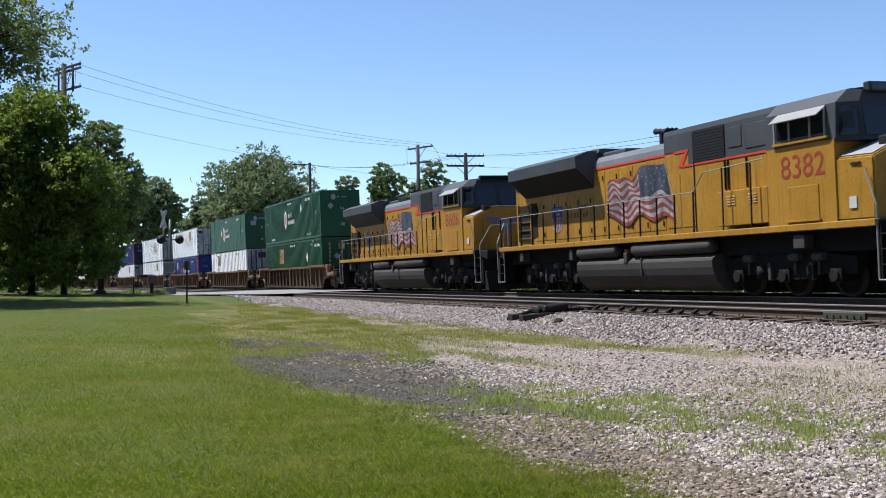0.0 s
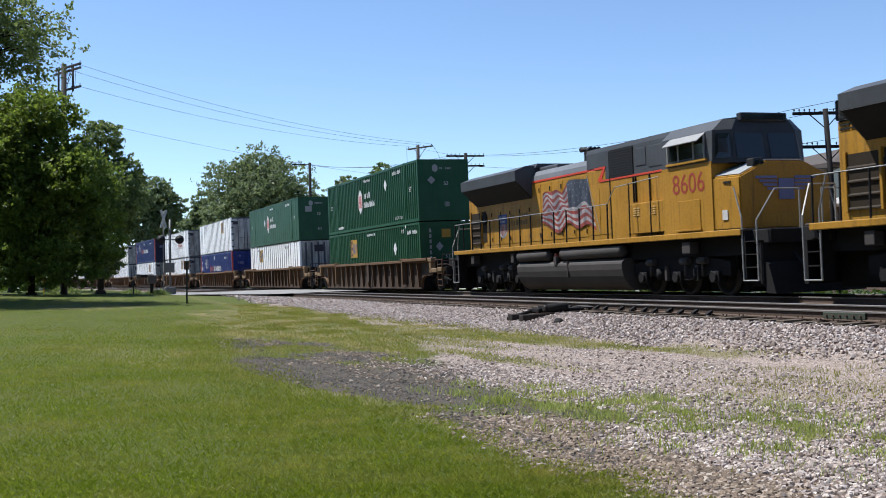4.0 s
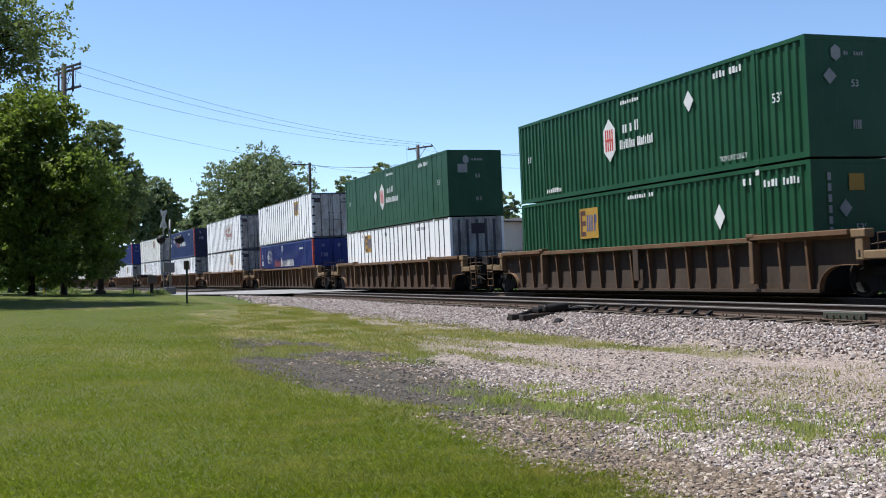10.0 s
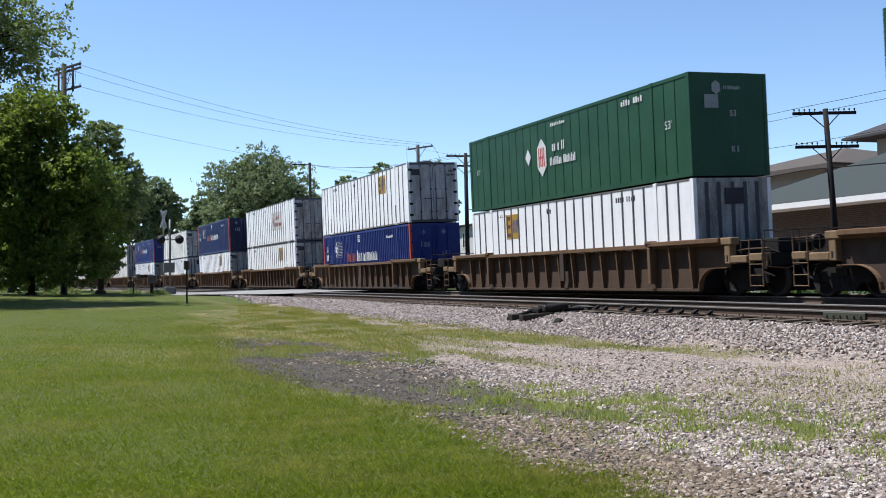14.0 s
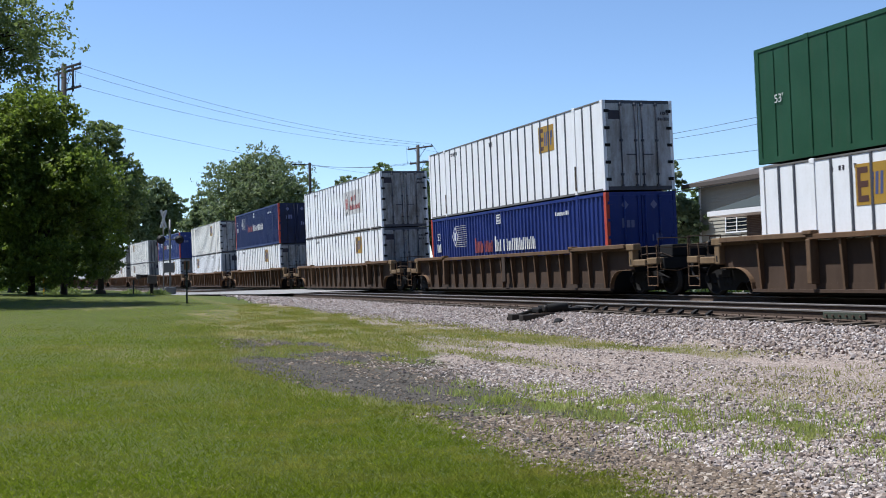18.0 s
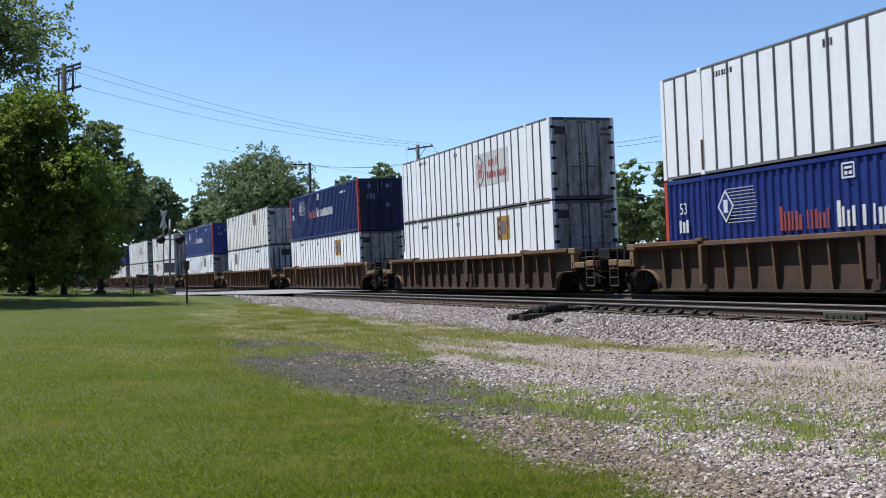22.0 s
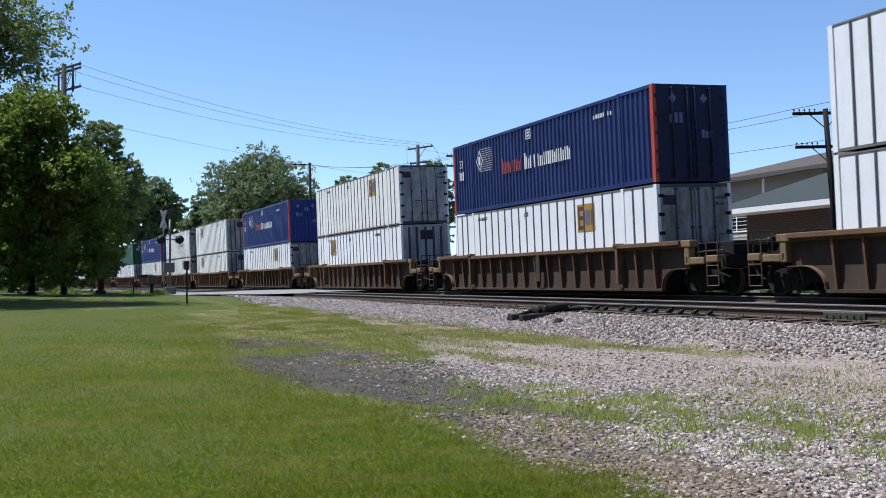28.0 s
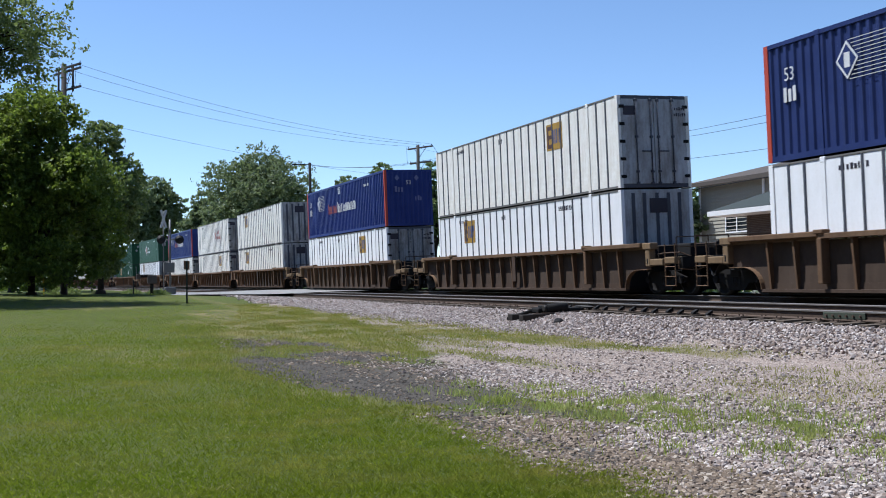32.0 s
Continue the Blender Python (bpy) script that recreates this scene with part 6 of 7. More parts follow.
tree(-135.0, 33.0, 12.6, 3.2, 4.0, 6000, 0.3, ELM, "green tree beyond the tracks", 19, 12, 0.25)
tree(-114.0, 31.0, 13.0, 3.0, 3.5, 19000, 0.17, ELM, "green tree beyond the tracks", 20, 18, 0.25)
tree(-112.0, 34.3, 14.1, 3.0, 3.5, 22000, 0.16, BRIGHT_LEAF, "sunlit light green feathery tree beyond the tracks", 21, 22, 0.25)
tree(-117.0, 37.9, 13.3, 2.6, 3.5, 15000, 0.17, BRIGHT_LEAF, "sunlit light green feathery tree beyond the tracks", 29, 18, 0.25)
tree(-112.0, 40.3, 14.5, 3.1, 3.5, 22000, 0.16, BRIGHT_LEAF, "sunlit light green feathery tree beyond the tracks", 22, 22, 0.25)
tree(-114.0, 49.0, 11.4, 3.8, 3.0, 7000, 0.26, ELM, "green tree behind a white house", 23, 12, 0.16)
tree(-104.0, 52.0, 11.2, 3.8, 3.0, 7000, 0.26, BRIGHT_LEAF, "green tree behind a brown-roofed house", 24, 12, 0.16)
tree(-96.0, 54.0, 11.6, 3.8, 3.0, 7000, 0.26, ELM, "green tree behind a brown-roofed house", 25, 12, 0.16)
tree(-64.0, 37.2, 9.4, 2.6, 1.4, 6000, 0.18, BRIGHT_LEAF, "small sunlit green tree behind the tracks", 26, 14, 0.16)
tree(-61.0, 38.3, 9.1, 2.2, 1.4, 5000, 0.18, ELM, "small green tree behind the tracks", 27, 12, 0.16)
tree(-70.6, 45.6, 8.4, 2.8, 1.3, 8000, 0.2, BRIGHT_LEAF, "green tree beside a beige house", 28, 14, 0.2)
tree(-80.0, -3.5, 10.0, 4.6, 1.5, 7000, 0.22, DARK_LEAF, "dark green tree in a shady yard", 41, 12, 0.2)
tree(-71.0, -7.0, 11.0, 4.8, 1.7, 7000, 0.22, DARK_LEAF, "dark green tree in a shady yard", 42, 12, 0.24)
tree(-86.0, 0.6, 9.5, 3.8, 1.5, 7000, 0.22, DARK_LEAF, "dark green tree in a shady yard", 43, 12, 0.2)


def bush(name, x, y, rx, ry, h, count, leaf, material, label, seed):
    rng = np.random.default_rng(seed)
    q = rng.normal(size=(count, 3))
    q /= np.linalg.norm(q, axis=1)[:, None]
    q[:, 2] = np.abs(q[:, 2])
    p = q * rng.uniform(0.45, 1.1, count)[:, None] * np.array([rx, ry, h])
    ob = leaves(name, p, leaf, material, None, seed=seed, aspect=0.2)
    ob.matrix_basis = Matrix.Translation((x, y, ground_z(x, y)))
    return tagged(ob, label, "bush")


bush("tall_grass_clump", -60.0, 0.9, 0.9, 1.0, 0.62, 1900, 0.12, MID_LEAF, "unmown clump of tall grass round a pole", 31)
bush("tall_grass_clump", -62.5, 4.6, 0.6, 0.7, 0.42, 900, 0.10, MID_LEAF, "unmown clump of tall grass by the road", 32)
bush("tall_grass_clump", -60.0, 5.7, 0.7, 0.8, 0.4, 1000, 0.10, MID_LEAF, "unmown clump of tall grass by the signal", 33)

# far woods, closing the horizon all round, and an added ring that screens skylight
rng = np.random.default_rng(50)
woods = []
for i in range(2600):
    a = rng.uniform(0, 2 * math.pi)
    d = rng.uniform(330, 420)
    woods.append(np.array([-60 + d * math.cos(a), 15 + d * math.sin(a), 0.8]) + np.abs(rng.normal(size=(9, 3))) * np.array([5, 5, 3.4]) + np.array([0, 0, rng.uniform(0, 4.5)]))
# Nearer ring, out of view: added to cut skylight on shaded faces.
for i in range(1900):
    a = radians(rng.uniform(-163, 62))
    d = rng.uniform(52, 76)
    x, y = d * math.cos(a), d * math.sin(a)
    if x > 0 and 8 < y < 27:
        continue
    woods.append(np.array([x, y, 0.8]) + np.abs(rng.normal(size=(9, 3))) * np.array([3, 3, 3.4]) + np.array([0, 0, rng.uniform(0, 14)]))
tagged(leaves("far_woods", np.concatenate(woods), 1.9, DARK_LEAF, None, seed=51, aspect=0.8), "dark green woods closing the horizon all round, with an added unseen ring that screens skylight", "woods", kind="stuff")
rng = np.random.default_rng(52)
n = 9000
hx = rng.uniform(-260, -110, n)
hedge = np.stack([hx, rng.uniform(-16, 1.0, n) + 0 * hx, 0.75 + np.minimum(np.abs(rng.normal(size=n)), 2) * 1.9], 1)
tagged(leaves("far_hedge", hedge, 0.5, DARK_LEAF, None, seed=53), "dark overgrown hedges beyond the road", "hedge", kind="stuff")


rng = np.random.default_rng(54)
n = 14000
bx = np.where(rng.uniform(size=n) < 0.8, rng.uniform(-55, 8, n), rng.uniform(-200, -76, n))
brush = np.stack([bx, 22.0 + BEND * bx * bx + rng.uniform(0, 2.6, n), 0.46 + np.minimum(np.abs(rng.normal(size=n)), 1.6) * 0.26], 1)
tagged(leaves("trackside_brush", brush, 0.13, DARK_LEAF, None, seed=55), "low dark weeds and brush along the far side of the line", "brush", kind="stuff")

# ---- poles and wires ----
def pole(name, x, y, top, r, arms, material, label, lean=(0.0, 0.0), arm_dir=(0.0, 1.0), one_sided=0.0, pins=4, braces=True):
    """A wooden pole with crossarms. arms: (height below the top, half length)."""
    z0 = ground_z(x, y)
    p = tagged(empty(name, Matrix.Translation((x, y, z0))), label, "utility pole")
    h = top - z0
    tip = Vector((lean[0], lean[1], h))
    part("shaft", rod(bmesh.new(), (0, 0, -0.3), tip, r, r * 0.72, 12), material, p)
    d = Vector((arm_dir[0], arm_dir[1], 0)).normalized()
    side = Vector((-d.y, d.x, 0))
    for down, half in arms:
        c = tip * ((h - down) / h) + side * (r + 0.04)
        t = bmesh.new()
        softbox(t, -half, half, -0.045, 0.045, -0.05, 0.05, 0.01)
        arm = part("crossarm", t, material, p, at=Matrix.Translation(c + d * one_sided) @ d.to_track_quat("X", "Z").to_matrix().to_4x4())
        for i in range(pins):
            for s in (-1, 1):
                u = s * (half * 0.3 + (half * 0.65) * i / max(pins - 1, 1))
                bm = disc_lathe(bmesh.new(), [(0.05, 0.010), (0.09, 0.012), (0.095, 0.026), (0.13, 0.03), (0.15, 0.012)], 8, "z")
                bm.transform(Matrix.Translation((u, 0, 0)))
                part("insulator", bm, BLACK if material is POLE_WOOD else GREY_WOOD, arm)
        if braces:
            for s in (-1, 1):
                b0 = c + d * s * half * 0.5
                b1 = tip * ((h - down - half * 0.5) / h) + side * (r + 0.01)
                part("brace", rod(bmesh.new(), b0, b1, 0.018, seg=6), material, p)
    return p


pole("telegraph_pole", -28.7, 24.4, 6.83, 0.115, ((0.12, 1.02), (1.22, 1.02)), POLE_WOOD, "dark leaning telegraph pole with two crossarms behind the tracks", (-0.05, -0.45), (0.45, 1.0), pins=5)
pole("telegraph_pole", -60.5, 23.9, 9.0, 0.15, ((0.15, 1.15), (0.75, 1.15)), POLE_WOOD, "dark telegraph pole with two crossarms behind the tracks", (0, -0.1), (0.3, 1.0), pins=4)
pole("telegraph_pole", -96.9, 23.0, 12.25, 0.17, ((0.15, 0.9),), POLE_WOOD, "dark telegraph pole with a one-sided crossarm", (0, -0.2), (0.3, 1.0), one_sided=-0.75, pins=2)
pole("utility_pole", -69.0, 23.7, 10.5, 0.15, ((0.15, 1.25), (1.15, 1.05)), GREY_WOOD, "weathered grey utility pole with double crossarms by the crossing", (0, 0), (0.92, 0.38), pins=2)
left_pole = pole("utility_pole", -57.0, 0.94, 12.35, 0.17, ((0.12, 1.3), (0.32, 1.3), (1.25, 1.3)), GREY_WOOD, "weathered grey utility pole with double crossarms among trees", (0, 0), (0.9, 0.44), pins=2)
for u in (-1.0, -0.45, 0.5):
    part("strut", rod(bmesh.new(), (u * 0.9 - 0.1, u * 0.44 + 0.2, 10.35), (u * 0.9 - 0.1, u * 0.44 + 0.2, 11.6), 0.05, seg=8), GREY_WOOD, left_pole)


def wire(a, b, sag, r, label):
    a, b = Vector(a), Vector(b)
    pts = [a.lerp(b, i / 22) - Vector((0, 0, sag * 4 * (i / 22) * (1 - i / 22))) for i in range(23)]
    bm = bmesh.new()
    way = (b - a).to_track_quat("Z", "Y")
    rings = [[bm.verts.new(p + way @ Vector((math.cos(k * 1.2566) * r, math.sin(k * 1.2566) * r, 0))) for k in range(5)] for p in pts]
    for p, q in zip(rings, rings[1:]):
        for k in range(5):
            bm.faces.new((p[k], p[(k + 1) % 5], q[(k + 1) % 5], q[k]))
    return tagged(part("overhead_wire", bm, BLACK), label, "wire", "overhead wires")


for u, za in ((1.25, 12.2), (0.35, 12.05), (-0.9, 11.7)):
    wire((-57 + 0.9 * u, 0.94 + 0.44 * u, za), (-69 + 0.92 * u * 0.9, 23.7 + 0.38 * u * 0.9, 10.5), 0.6, 0.008, "thin power wire sagging between poles over the tracks")
for u, v, za, zb in ((1.25, 0.6, 12.2, 11.2), (0.6, -0.4, 12.1, 11.1)):
    wire((-57 + 0.9 * u, 0.94 + 0.44 * u, za), (-57 + 0.9 * v, 1.1 + 0.44 * v, zb), 0.55, 0.009, "looping jumper wire on a utility pole")
wire((-69 + 1.1, 23.7 + 0.45, 10.5), (-69 + 0.9, 23.7 + 1.6, 8.6), -0.35, 0.009, "looping jumper wire on a utility pole")
wire((-69 - 1.1, 23.7 - 0.45, 10.45), (-69 - 0.9, 23.7 - 0.4, 9.4), 0.5, 0.009, "looping jumper wire on a utility pole")
wire((-57, 1.1, 9.8), (-69, 23.6, 8.2), 0.35, 0.007, "thin low cable sagging between poles over the tracks")
for k, (za, zb) in enumerate(((10.4, 8.85), (9.45, 8.3), (9.5, 8.25))):
    wire((-69, 23.5 + 0.3 * k, za), (-60.5, 23.6 + 0.3 * k, zb), 0.1, 0.007, "thin telegraph wire along the tracks")
for k in range(3):
    wire((-96.9, 22.2 + 0.3 * k, 12.1), (-60.5, 23.0 + 0.5 * k, 8.85), 0.5, 0.008, "thin telegraph wire along the tracks")
    wire((-60.5, 23.0 + 0.6 * k, 8.85 - 0.6 * (k % 2)), (-29.8, 23.5 + 0.6 * k, 6.95 - 1.1 * (k % 2)), 0.45, 0.008, "thin telegraph wire along the tracks")
    wire((-29.8, 23.5 + 0.6 * k, 6.95 - 1.1 * (k % 2)), (2.0, 24.4 + 0.6 * k, 7.6 - 0.8 * (k % 2)), 0.3, 0.008, "thin telegraph wire along the tracks")
wire((-60.5, 24.0, 5.6), (-29.8, 24.1, 4.95), 0.35, 0.022, "pale bundled cable strung along the telegraph poles")
wire((-29.8, 24.1, 4.95), (2.0, 24.6, 4.7), 0.3, 0.022, "pale bundled cable strung along the telegraph poles")
wire((-29.9, 24.0, 2.1), (-26.0, 22.4, 0.9), 0.0, 0.012, "guy wire from the telegraph pole")

# ---- level crossing signal ----
SIGN_WHITE = painted("white_sign_board", (0.42, 0.42, 0.40), 0.5, amount=0.5)
mx, my = -61.65, 6.57
mz = ground_z(mx, my)
sig = tagged(empty("crossing_signal", Matrix.Translation((mx, my, mz))), "grey crossing signal mast with crossed white boards and dark lamps", "crossing signal")
part("mast", rod(bmesh.new(), (0, 0, 0), (0, 0, 4.3), 0.06, seg=12), ALUMINIUM, sig)
bm = softbox(bmesh.new(), -0.3, 0.3, -0.3, 0.3, -0.05, 0.55, 0.05)
part("base", bm, ALUMINIUM, sig)
part("sign_post", rod(bmesh.new(), (0.1, -0.36, 0), (0.1, -0.36, 4.75), 0.035, seg=10), ALUMINIUM, sig)
part("junction_box", softbox(bmesh.new(), 0.08, 0.45, -0.38, 0.2, 1.35, 1.9, 0.03), ALUMINIUM, sig, "grey metal junction box")
for a in (38, -38):
    t = softbox(bmesh.new(), -0.02, 0.02, -0.065, 0.065, -0.52, 0.52, 0.008)
    t.transform(Matrix.Translation((0.12 if a > 0 else 0.16, -0.36, 4.32)) @ Matrix.Rotation(radians(25), 4, "Z") @ Matrix.Rotation(radians(a * 0.5), 4, "X"))
    part("crossbuck_board", t, SIGN_WHITE, sig)
for y in (-0.5, 0.5):
    bm = disc_lathe(bmesh.new(), [(0.0, 0.05), (0.0, 0.23), (0.03, 0.24), (0.06, 0.1), (0.2, 0.12), (0.24, 0.11)], 20, "x")
    bm.transform(Matrix.Translation((0.1, y, 3.18)))
    part("flashing_lamp", bm, BLACK, sig, "round black lamp backing")
part("lamp_arm", rod(bmesh.new(), (0.05, -0.5, 3.18), (0.05, 0.5, 3.18), 0.035), ALUMINIUM, sig)
gx_, gy_ = -59.76, 5.41
gate = tagged(empty("gate_mechanism", Matrix.Translation((gx_, gy_, ground_z(gx_, gy_)))), "dark crossing gate mechanism with counterweight arms on a post", "crossing gate")
part("post", rod(bmesh.new(), (0, 0, 0), (0, 0, 1.1), 0.09, seg=12), IRON, gate)
part("gear_box", softbox(bmesh.new(), -0.22, 0.22, -0.22, 0.25, 0.75, 1.2, 0.05), TANK_GREY, gate)
part("counterweight_arm", softbox(bmesh.new(), -0.06, 0.06, -0.75, 0.1, 1.08, 1.24, 0.03), IRON, gate)
part("counterweight", softbox(bmesh.new(), -0.12, 0.12, -0.80, -0.58, 1.0, 1.26, 0.04), TANK_GREY, gate)


def post(name, x, y, h, r, material, label, plate_size=None):
    p = tagged(empty(name, Matrix.Translation((x, y, ground_z(x, y)))), label, "post")
    part("shaft", softbox(bmesh.new(), -r, r, -r, r, -0.2, h, 0.01), material, p)
    if plate_size:
        w, a, b = plate_size
        part("sign_plate", softbox(bmesh.new(), -r - 0.02, -r, -w, w, a, b, 0.006), POST_BROWN, p, "back of a small brown sign")
    return p


POST_BROWN = plain("brown_sign_back", (0.16, 0.085, 0.045), 0.7)
POST_GREEN = plain("dark_green_steel_post", (0.022, 0.03, 0.022), 0.6)
POST_YELLOW = plain("yellow_marker_paint", (0.62, 0.38, 0.03), 0.6)
post("sign_post", -42.12, 5.11, 1.6, 0.03, POST_GREEN, "dark steel sign post with a small brown plate on the lawn", (0.11, 1.28, 1.62))
post("sign_post", -52.66, 3.94, 0.66, 0.035, POST_GREEN, "dark steel post standing on the lawn edge")
post("marker_post", -60.0, 0.0, 1.15, 0.04, POST_YELLOW, "thin yellow utility marker post on the lawn")

# ---- switch gear by the near track ----
DARK_TIMBER = plain("dark_creosoted_timber", (0.030, 0.024, 0.019), 0.9, 0.0, 0.5, 5.0)
hb = tagged(empty("switch_machine", line_pose(-24.3, NEAR_Y + 0.2, NEAR_RAIL_Z)), "dark low switch machine on long head-block timbers beside the track", "switch machine")
for dx in (-0.32, 0.32):
    part("head_block", softbox(bmesh.new(), dx - 0.13, dx + 0.13, -3.0, 0.9, -0.38, -0.19, 0.015), DARK_TIMBER, hb)
part("machine_case", softbox(bmesh.new(), -0.26, 0.16, -2.45, -1.75, -0.19, -0.05, 0.04), IRON, hb)
part("gear_cover", softbox(bmesh.new(), -0.2, 0.2, -2.30, -1.95, -0.06, 0.0, 0.03), IRON, hb)
part("motor", rod(bmesh.new(), (0.30, -2.3, -0.06), (0.30, -1.75, -0.06), 0.11, seg=14), IRON, hb)
part("motor_cap", rod(bmesh.new(), (0.30, -2.38, -0.06), (0.30, -2.3, -0.06), 0.075, seg=12), STEEL, hb)
part("motor_cover", softbox(bmesh.new(), -0.2, 0.2, -1.70, -1.2, -0.19, -0.08, 0.04), IRON, hb)
for dx in (-0.38, 0.38):
    part("hold_down_strap", softbox(bmesh.new(), dx - 0.05, dx + 0.05, -2.7, -1.0, -0.19, -0.165, 0.008), RUST_RAIL, hb)
    for y in (-2.6, -1.9, -1.2):
        part("bolt", rod(bmesh.new(), (dx, y, -0.165), (dx, y, -0.13), 0.022, seg=6), RUST_RAIL, hb)
part("throw_rod", rod(bmesh.new(), (0, -1.3, -0.08), (0, 0.5, -0.08), 0.03), STEEL, hb)
part("lock_rod", rod(bmesh.new(), (0.2, -1.3, -0.10), (0.2, 0.5, -0.10), 0.025), STEEL, hb)
part("cable_duct", rod(bmesh.new(), (-0.1, -2.5, -0.12), (-0.5, -3.0, -0.3), 0.04), IRON, hb)
GREENISH = plain("grey_green_joint_paint", (0.05, 0.058, 0.04), 0.8, 0.0, 0.5)
ji = tagged(empty("rail_joint", line_pose(-15.1, NEAR_Y, NEAR_RAIL_Z)), "grey-green insulated rail joint bar bolted to the rail", "rail joint")
part("joint_bar", softbox(bmesh.new(), -0.52, 0.52, -0.80, -0.765, -0.145, -0.03, 0.01), GREENISH, ji)
for i in range(6):
    part("bolt", rod(bmesh.new(), (-0.42 + i * 0.168, -0.80, -0.085), (-0.42 + i * 0.168, -0.83, -0.085), 0.022, seg=6), RUST_RAIL, ji)

# ---- houses behind the tracks ----
def brickwork():
    m, nt, b = nodes("brown_brick_wall")
    tc, sp, cb = nt.nodes.new("ShaderNodeTexCoord"), nt.nodes.new("ShaderNodeSeparateXYZ"), nt.nodes.new("ShaderNodeCombineXYZ")
    nt.links.new(tc.outputs["Object"], sp.inputs[0])
    nt.links.new(sp.outputs["X"], cb.inputs["X"]), nt.links.new(sp.outputs["Z"], cb.inputs["Y"])
    br = add(nt, "ShaderNodeTexBrick", Scale=1.0, Brick_Width=0.21, Row_Height=0.075, Mortar_Size=0.008, Color1=(0.090, 0.058, 0.040, 1), Color2=(0.058, 0.038, 0.028, 1), Mortar=(0.13, 0.11, 0.09, 1))
    nt.links.new(cb.outputs[0], br.inputs["Vector"])
    nt.links.new(br.outputs["Color"], b.inputs["Base Color"])
    b.inputs["Roughness"].default_value = 0.9
    return m


BRICK_WALL = brickwork()
SHINGLE = plain("grey_green_shingles", (0.040, 0.048, 0.044), 0.9, 0.0, 0.25, 9.0)
DARK_SHINGLE = plain("dark_grey_shingles", (0.05, 0.047, 0.047), 0.9, 0.0, 0.3, 9.0)
LOW_SHINGLE = plain("brown_grey_shingles", (0.085, 0.070, 0.058), 0.9, 0.0, 0.3, 9.0)
SIDING = plain("beige_grey_siding", (0.31, 0.285, 0.225), 0.8, 0.0, 0.12, 5.0)
TRIM = plain("white_fascia_paint", (0.74, 0.72, 0.68), 0.6, 0.0, 0.08, 5.0)


def hip_roof(bm, x0, x1, y0, y1, z, pitch):
    t = min(y1 - y0, x1 - x0) / 2
    e = [bm.verts.new(p) for p in ((x0, y0, z), (x1, y0, z), (x1, y1, z), (x0, y1, z))]
    u = [bm.verts.new(p) for p in ((x0, y0, z - 0.12), (x1, y0, z - 0.12), (x1, y1, z - 0.12), (x0, y1, z - 0.12))]
    ra, rb = bm.verts.new((x0 + t, (y0 + y1) / 2, z + t * pitch)), bm.verts.new((x1 - t, (y0 + y1) / 2, z + t * pitch))
    for f in ((e[0], e[1], rb, ra), (e[1], e[2], rb), (e[2], e[3], ra, rb), (e[3], e[0], ra), (u[3], u[2], u[1], u[0])):
        bm.faces.new(f)
    for i in range(4):
        bm.faces.new((u[i], u[(i + 1) % 4], e[(i + 1) % 4], e[i]))
    return bm


def window(parent, x, y, z, w, h):
    """A window on a wall that faces -y."""
    f = part("window_frame", box(box(bmesh.new(), x - w / 2 - 0.09, x + w / 2 + 0.09, y - 0.05, y + 0.02, z - 0.09, z), x - w / 2 - 0.09, x + w / 2 + 0.09, y - 0.05, y + 0.02, z + h, z + h + 0.09), TRIM, parent)
    for x0, x1 in ((x - w / 2 - 0.09, x - w / 2), (x - 0.04, x + 0.04), (x + w / 2, x + w / 2 + 0.09)):
        part("window_post", box(bmesh.new(), x0, x1, y - 0.05, y + 0.02, z, z + h), TRIM, f)
    for x0, x1 in ((x - w / 2, x - 0.04), (x + 0.04, x + w / 2)):
        part("pane", box(bmesh.new(), x0, x1, y - 0.02, y, z, z + h), GLASS, f)


g0 = 0.75
h1 = tagged(empty("house"), "low brown brick building with a grey-green hipped roof", "house")
part("wall", box(bmesh.new(), -39.9, -14.0, 28.9, 42.0, g0 - 0.3, 4.15), BRICK_WALL, h1)
part("roof", hip_roof(bmesh.new(), -41.3, -12.8, 27.9, 43.2, 4.32, 0.42), SHINGLE, h1)
part("fascia", box(bmesh.new(), -41.33, -12.8, 27.86, 27.9, 4.08, 4.30), TRIM, h1, "white painted fascia board")
part("fascia", box(bmesh.new(), -41.37, -41.33, 27.86, 43.2, 4.08, 4.30), TRIM, h1)
part("soffit", box(bmesh.new(), -41.3, -12.8, 27.9, 28.9, 4.06, 4.10), TRIM, h1)
part("upper_wall", box(bmesh.new(), -45.5, -30.0, 41.2, 50.0, 3.0, 8.55), SIDING, h1)
part("upper_roof", hip_roof(bmesh.new(), -46.8, -29.0, 40.0, 51.0, 8.7, 0.45), DARK_SHINGLE, h1)
h2 = tagged(empty("house"), "two-storey house with beige siding and dark low roof", "house")
part("wall", box(bmesh.new(), -60.2, -48.2, 40.02, 52.0, g0 - 0.3, 7.3), SIDING, h2)
for i in range(27):
    part("siding_board", shared("siding_board", lambda bm: prism(bm, [(0.0, 0.0), (-0.05, 0.0), (-0.008, 0.235), (0.0, 0.235)], -60.2, -48.2, "x"), SIDING), None, h2, at=Matrix.Translation((0, 40.02, g0 + i * 0.235)))
part("roof", hip_roof(bmesh.new(), -61.0, -46.6, 39.2, 53.0, 7.42, 0.26), LOW_SHINGLE, h2)
part("fascia", box(bmesh.new(), -61.0, -46.6, 39.16, 39.2, 7.16, 7.40), LOW_SHINGLE, h2)
window(h2, -56.2, 40.0, 4.2, 2.2, 1.1)
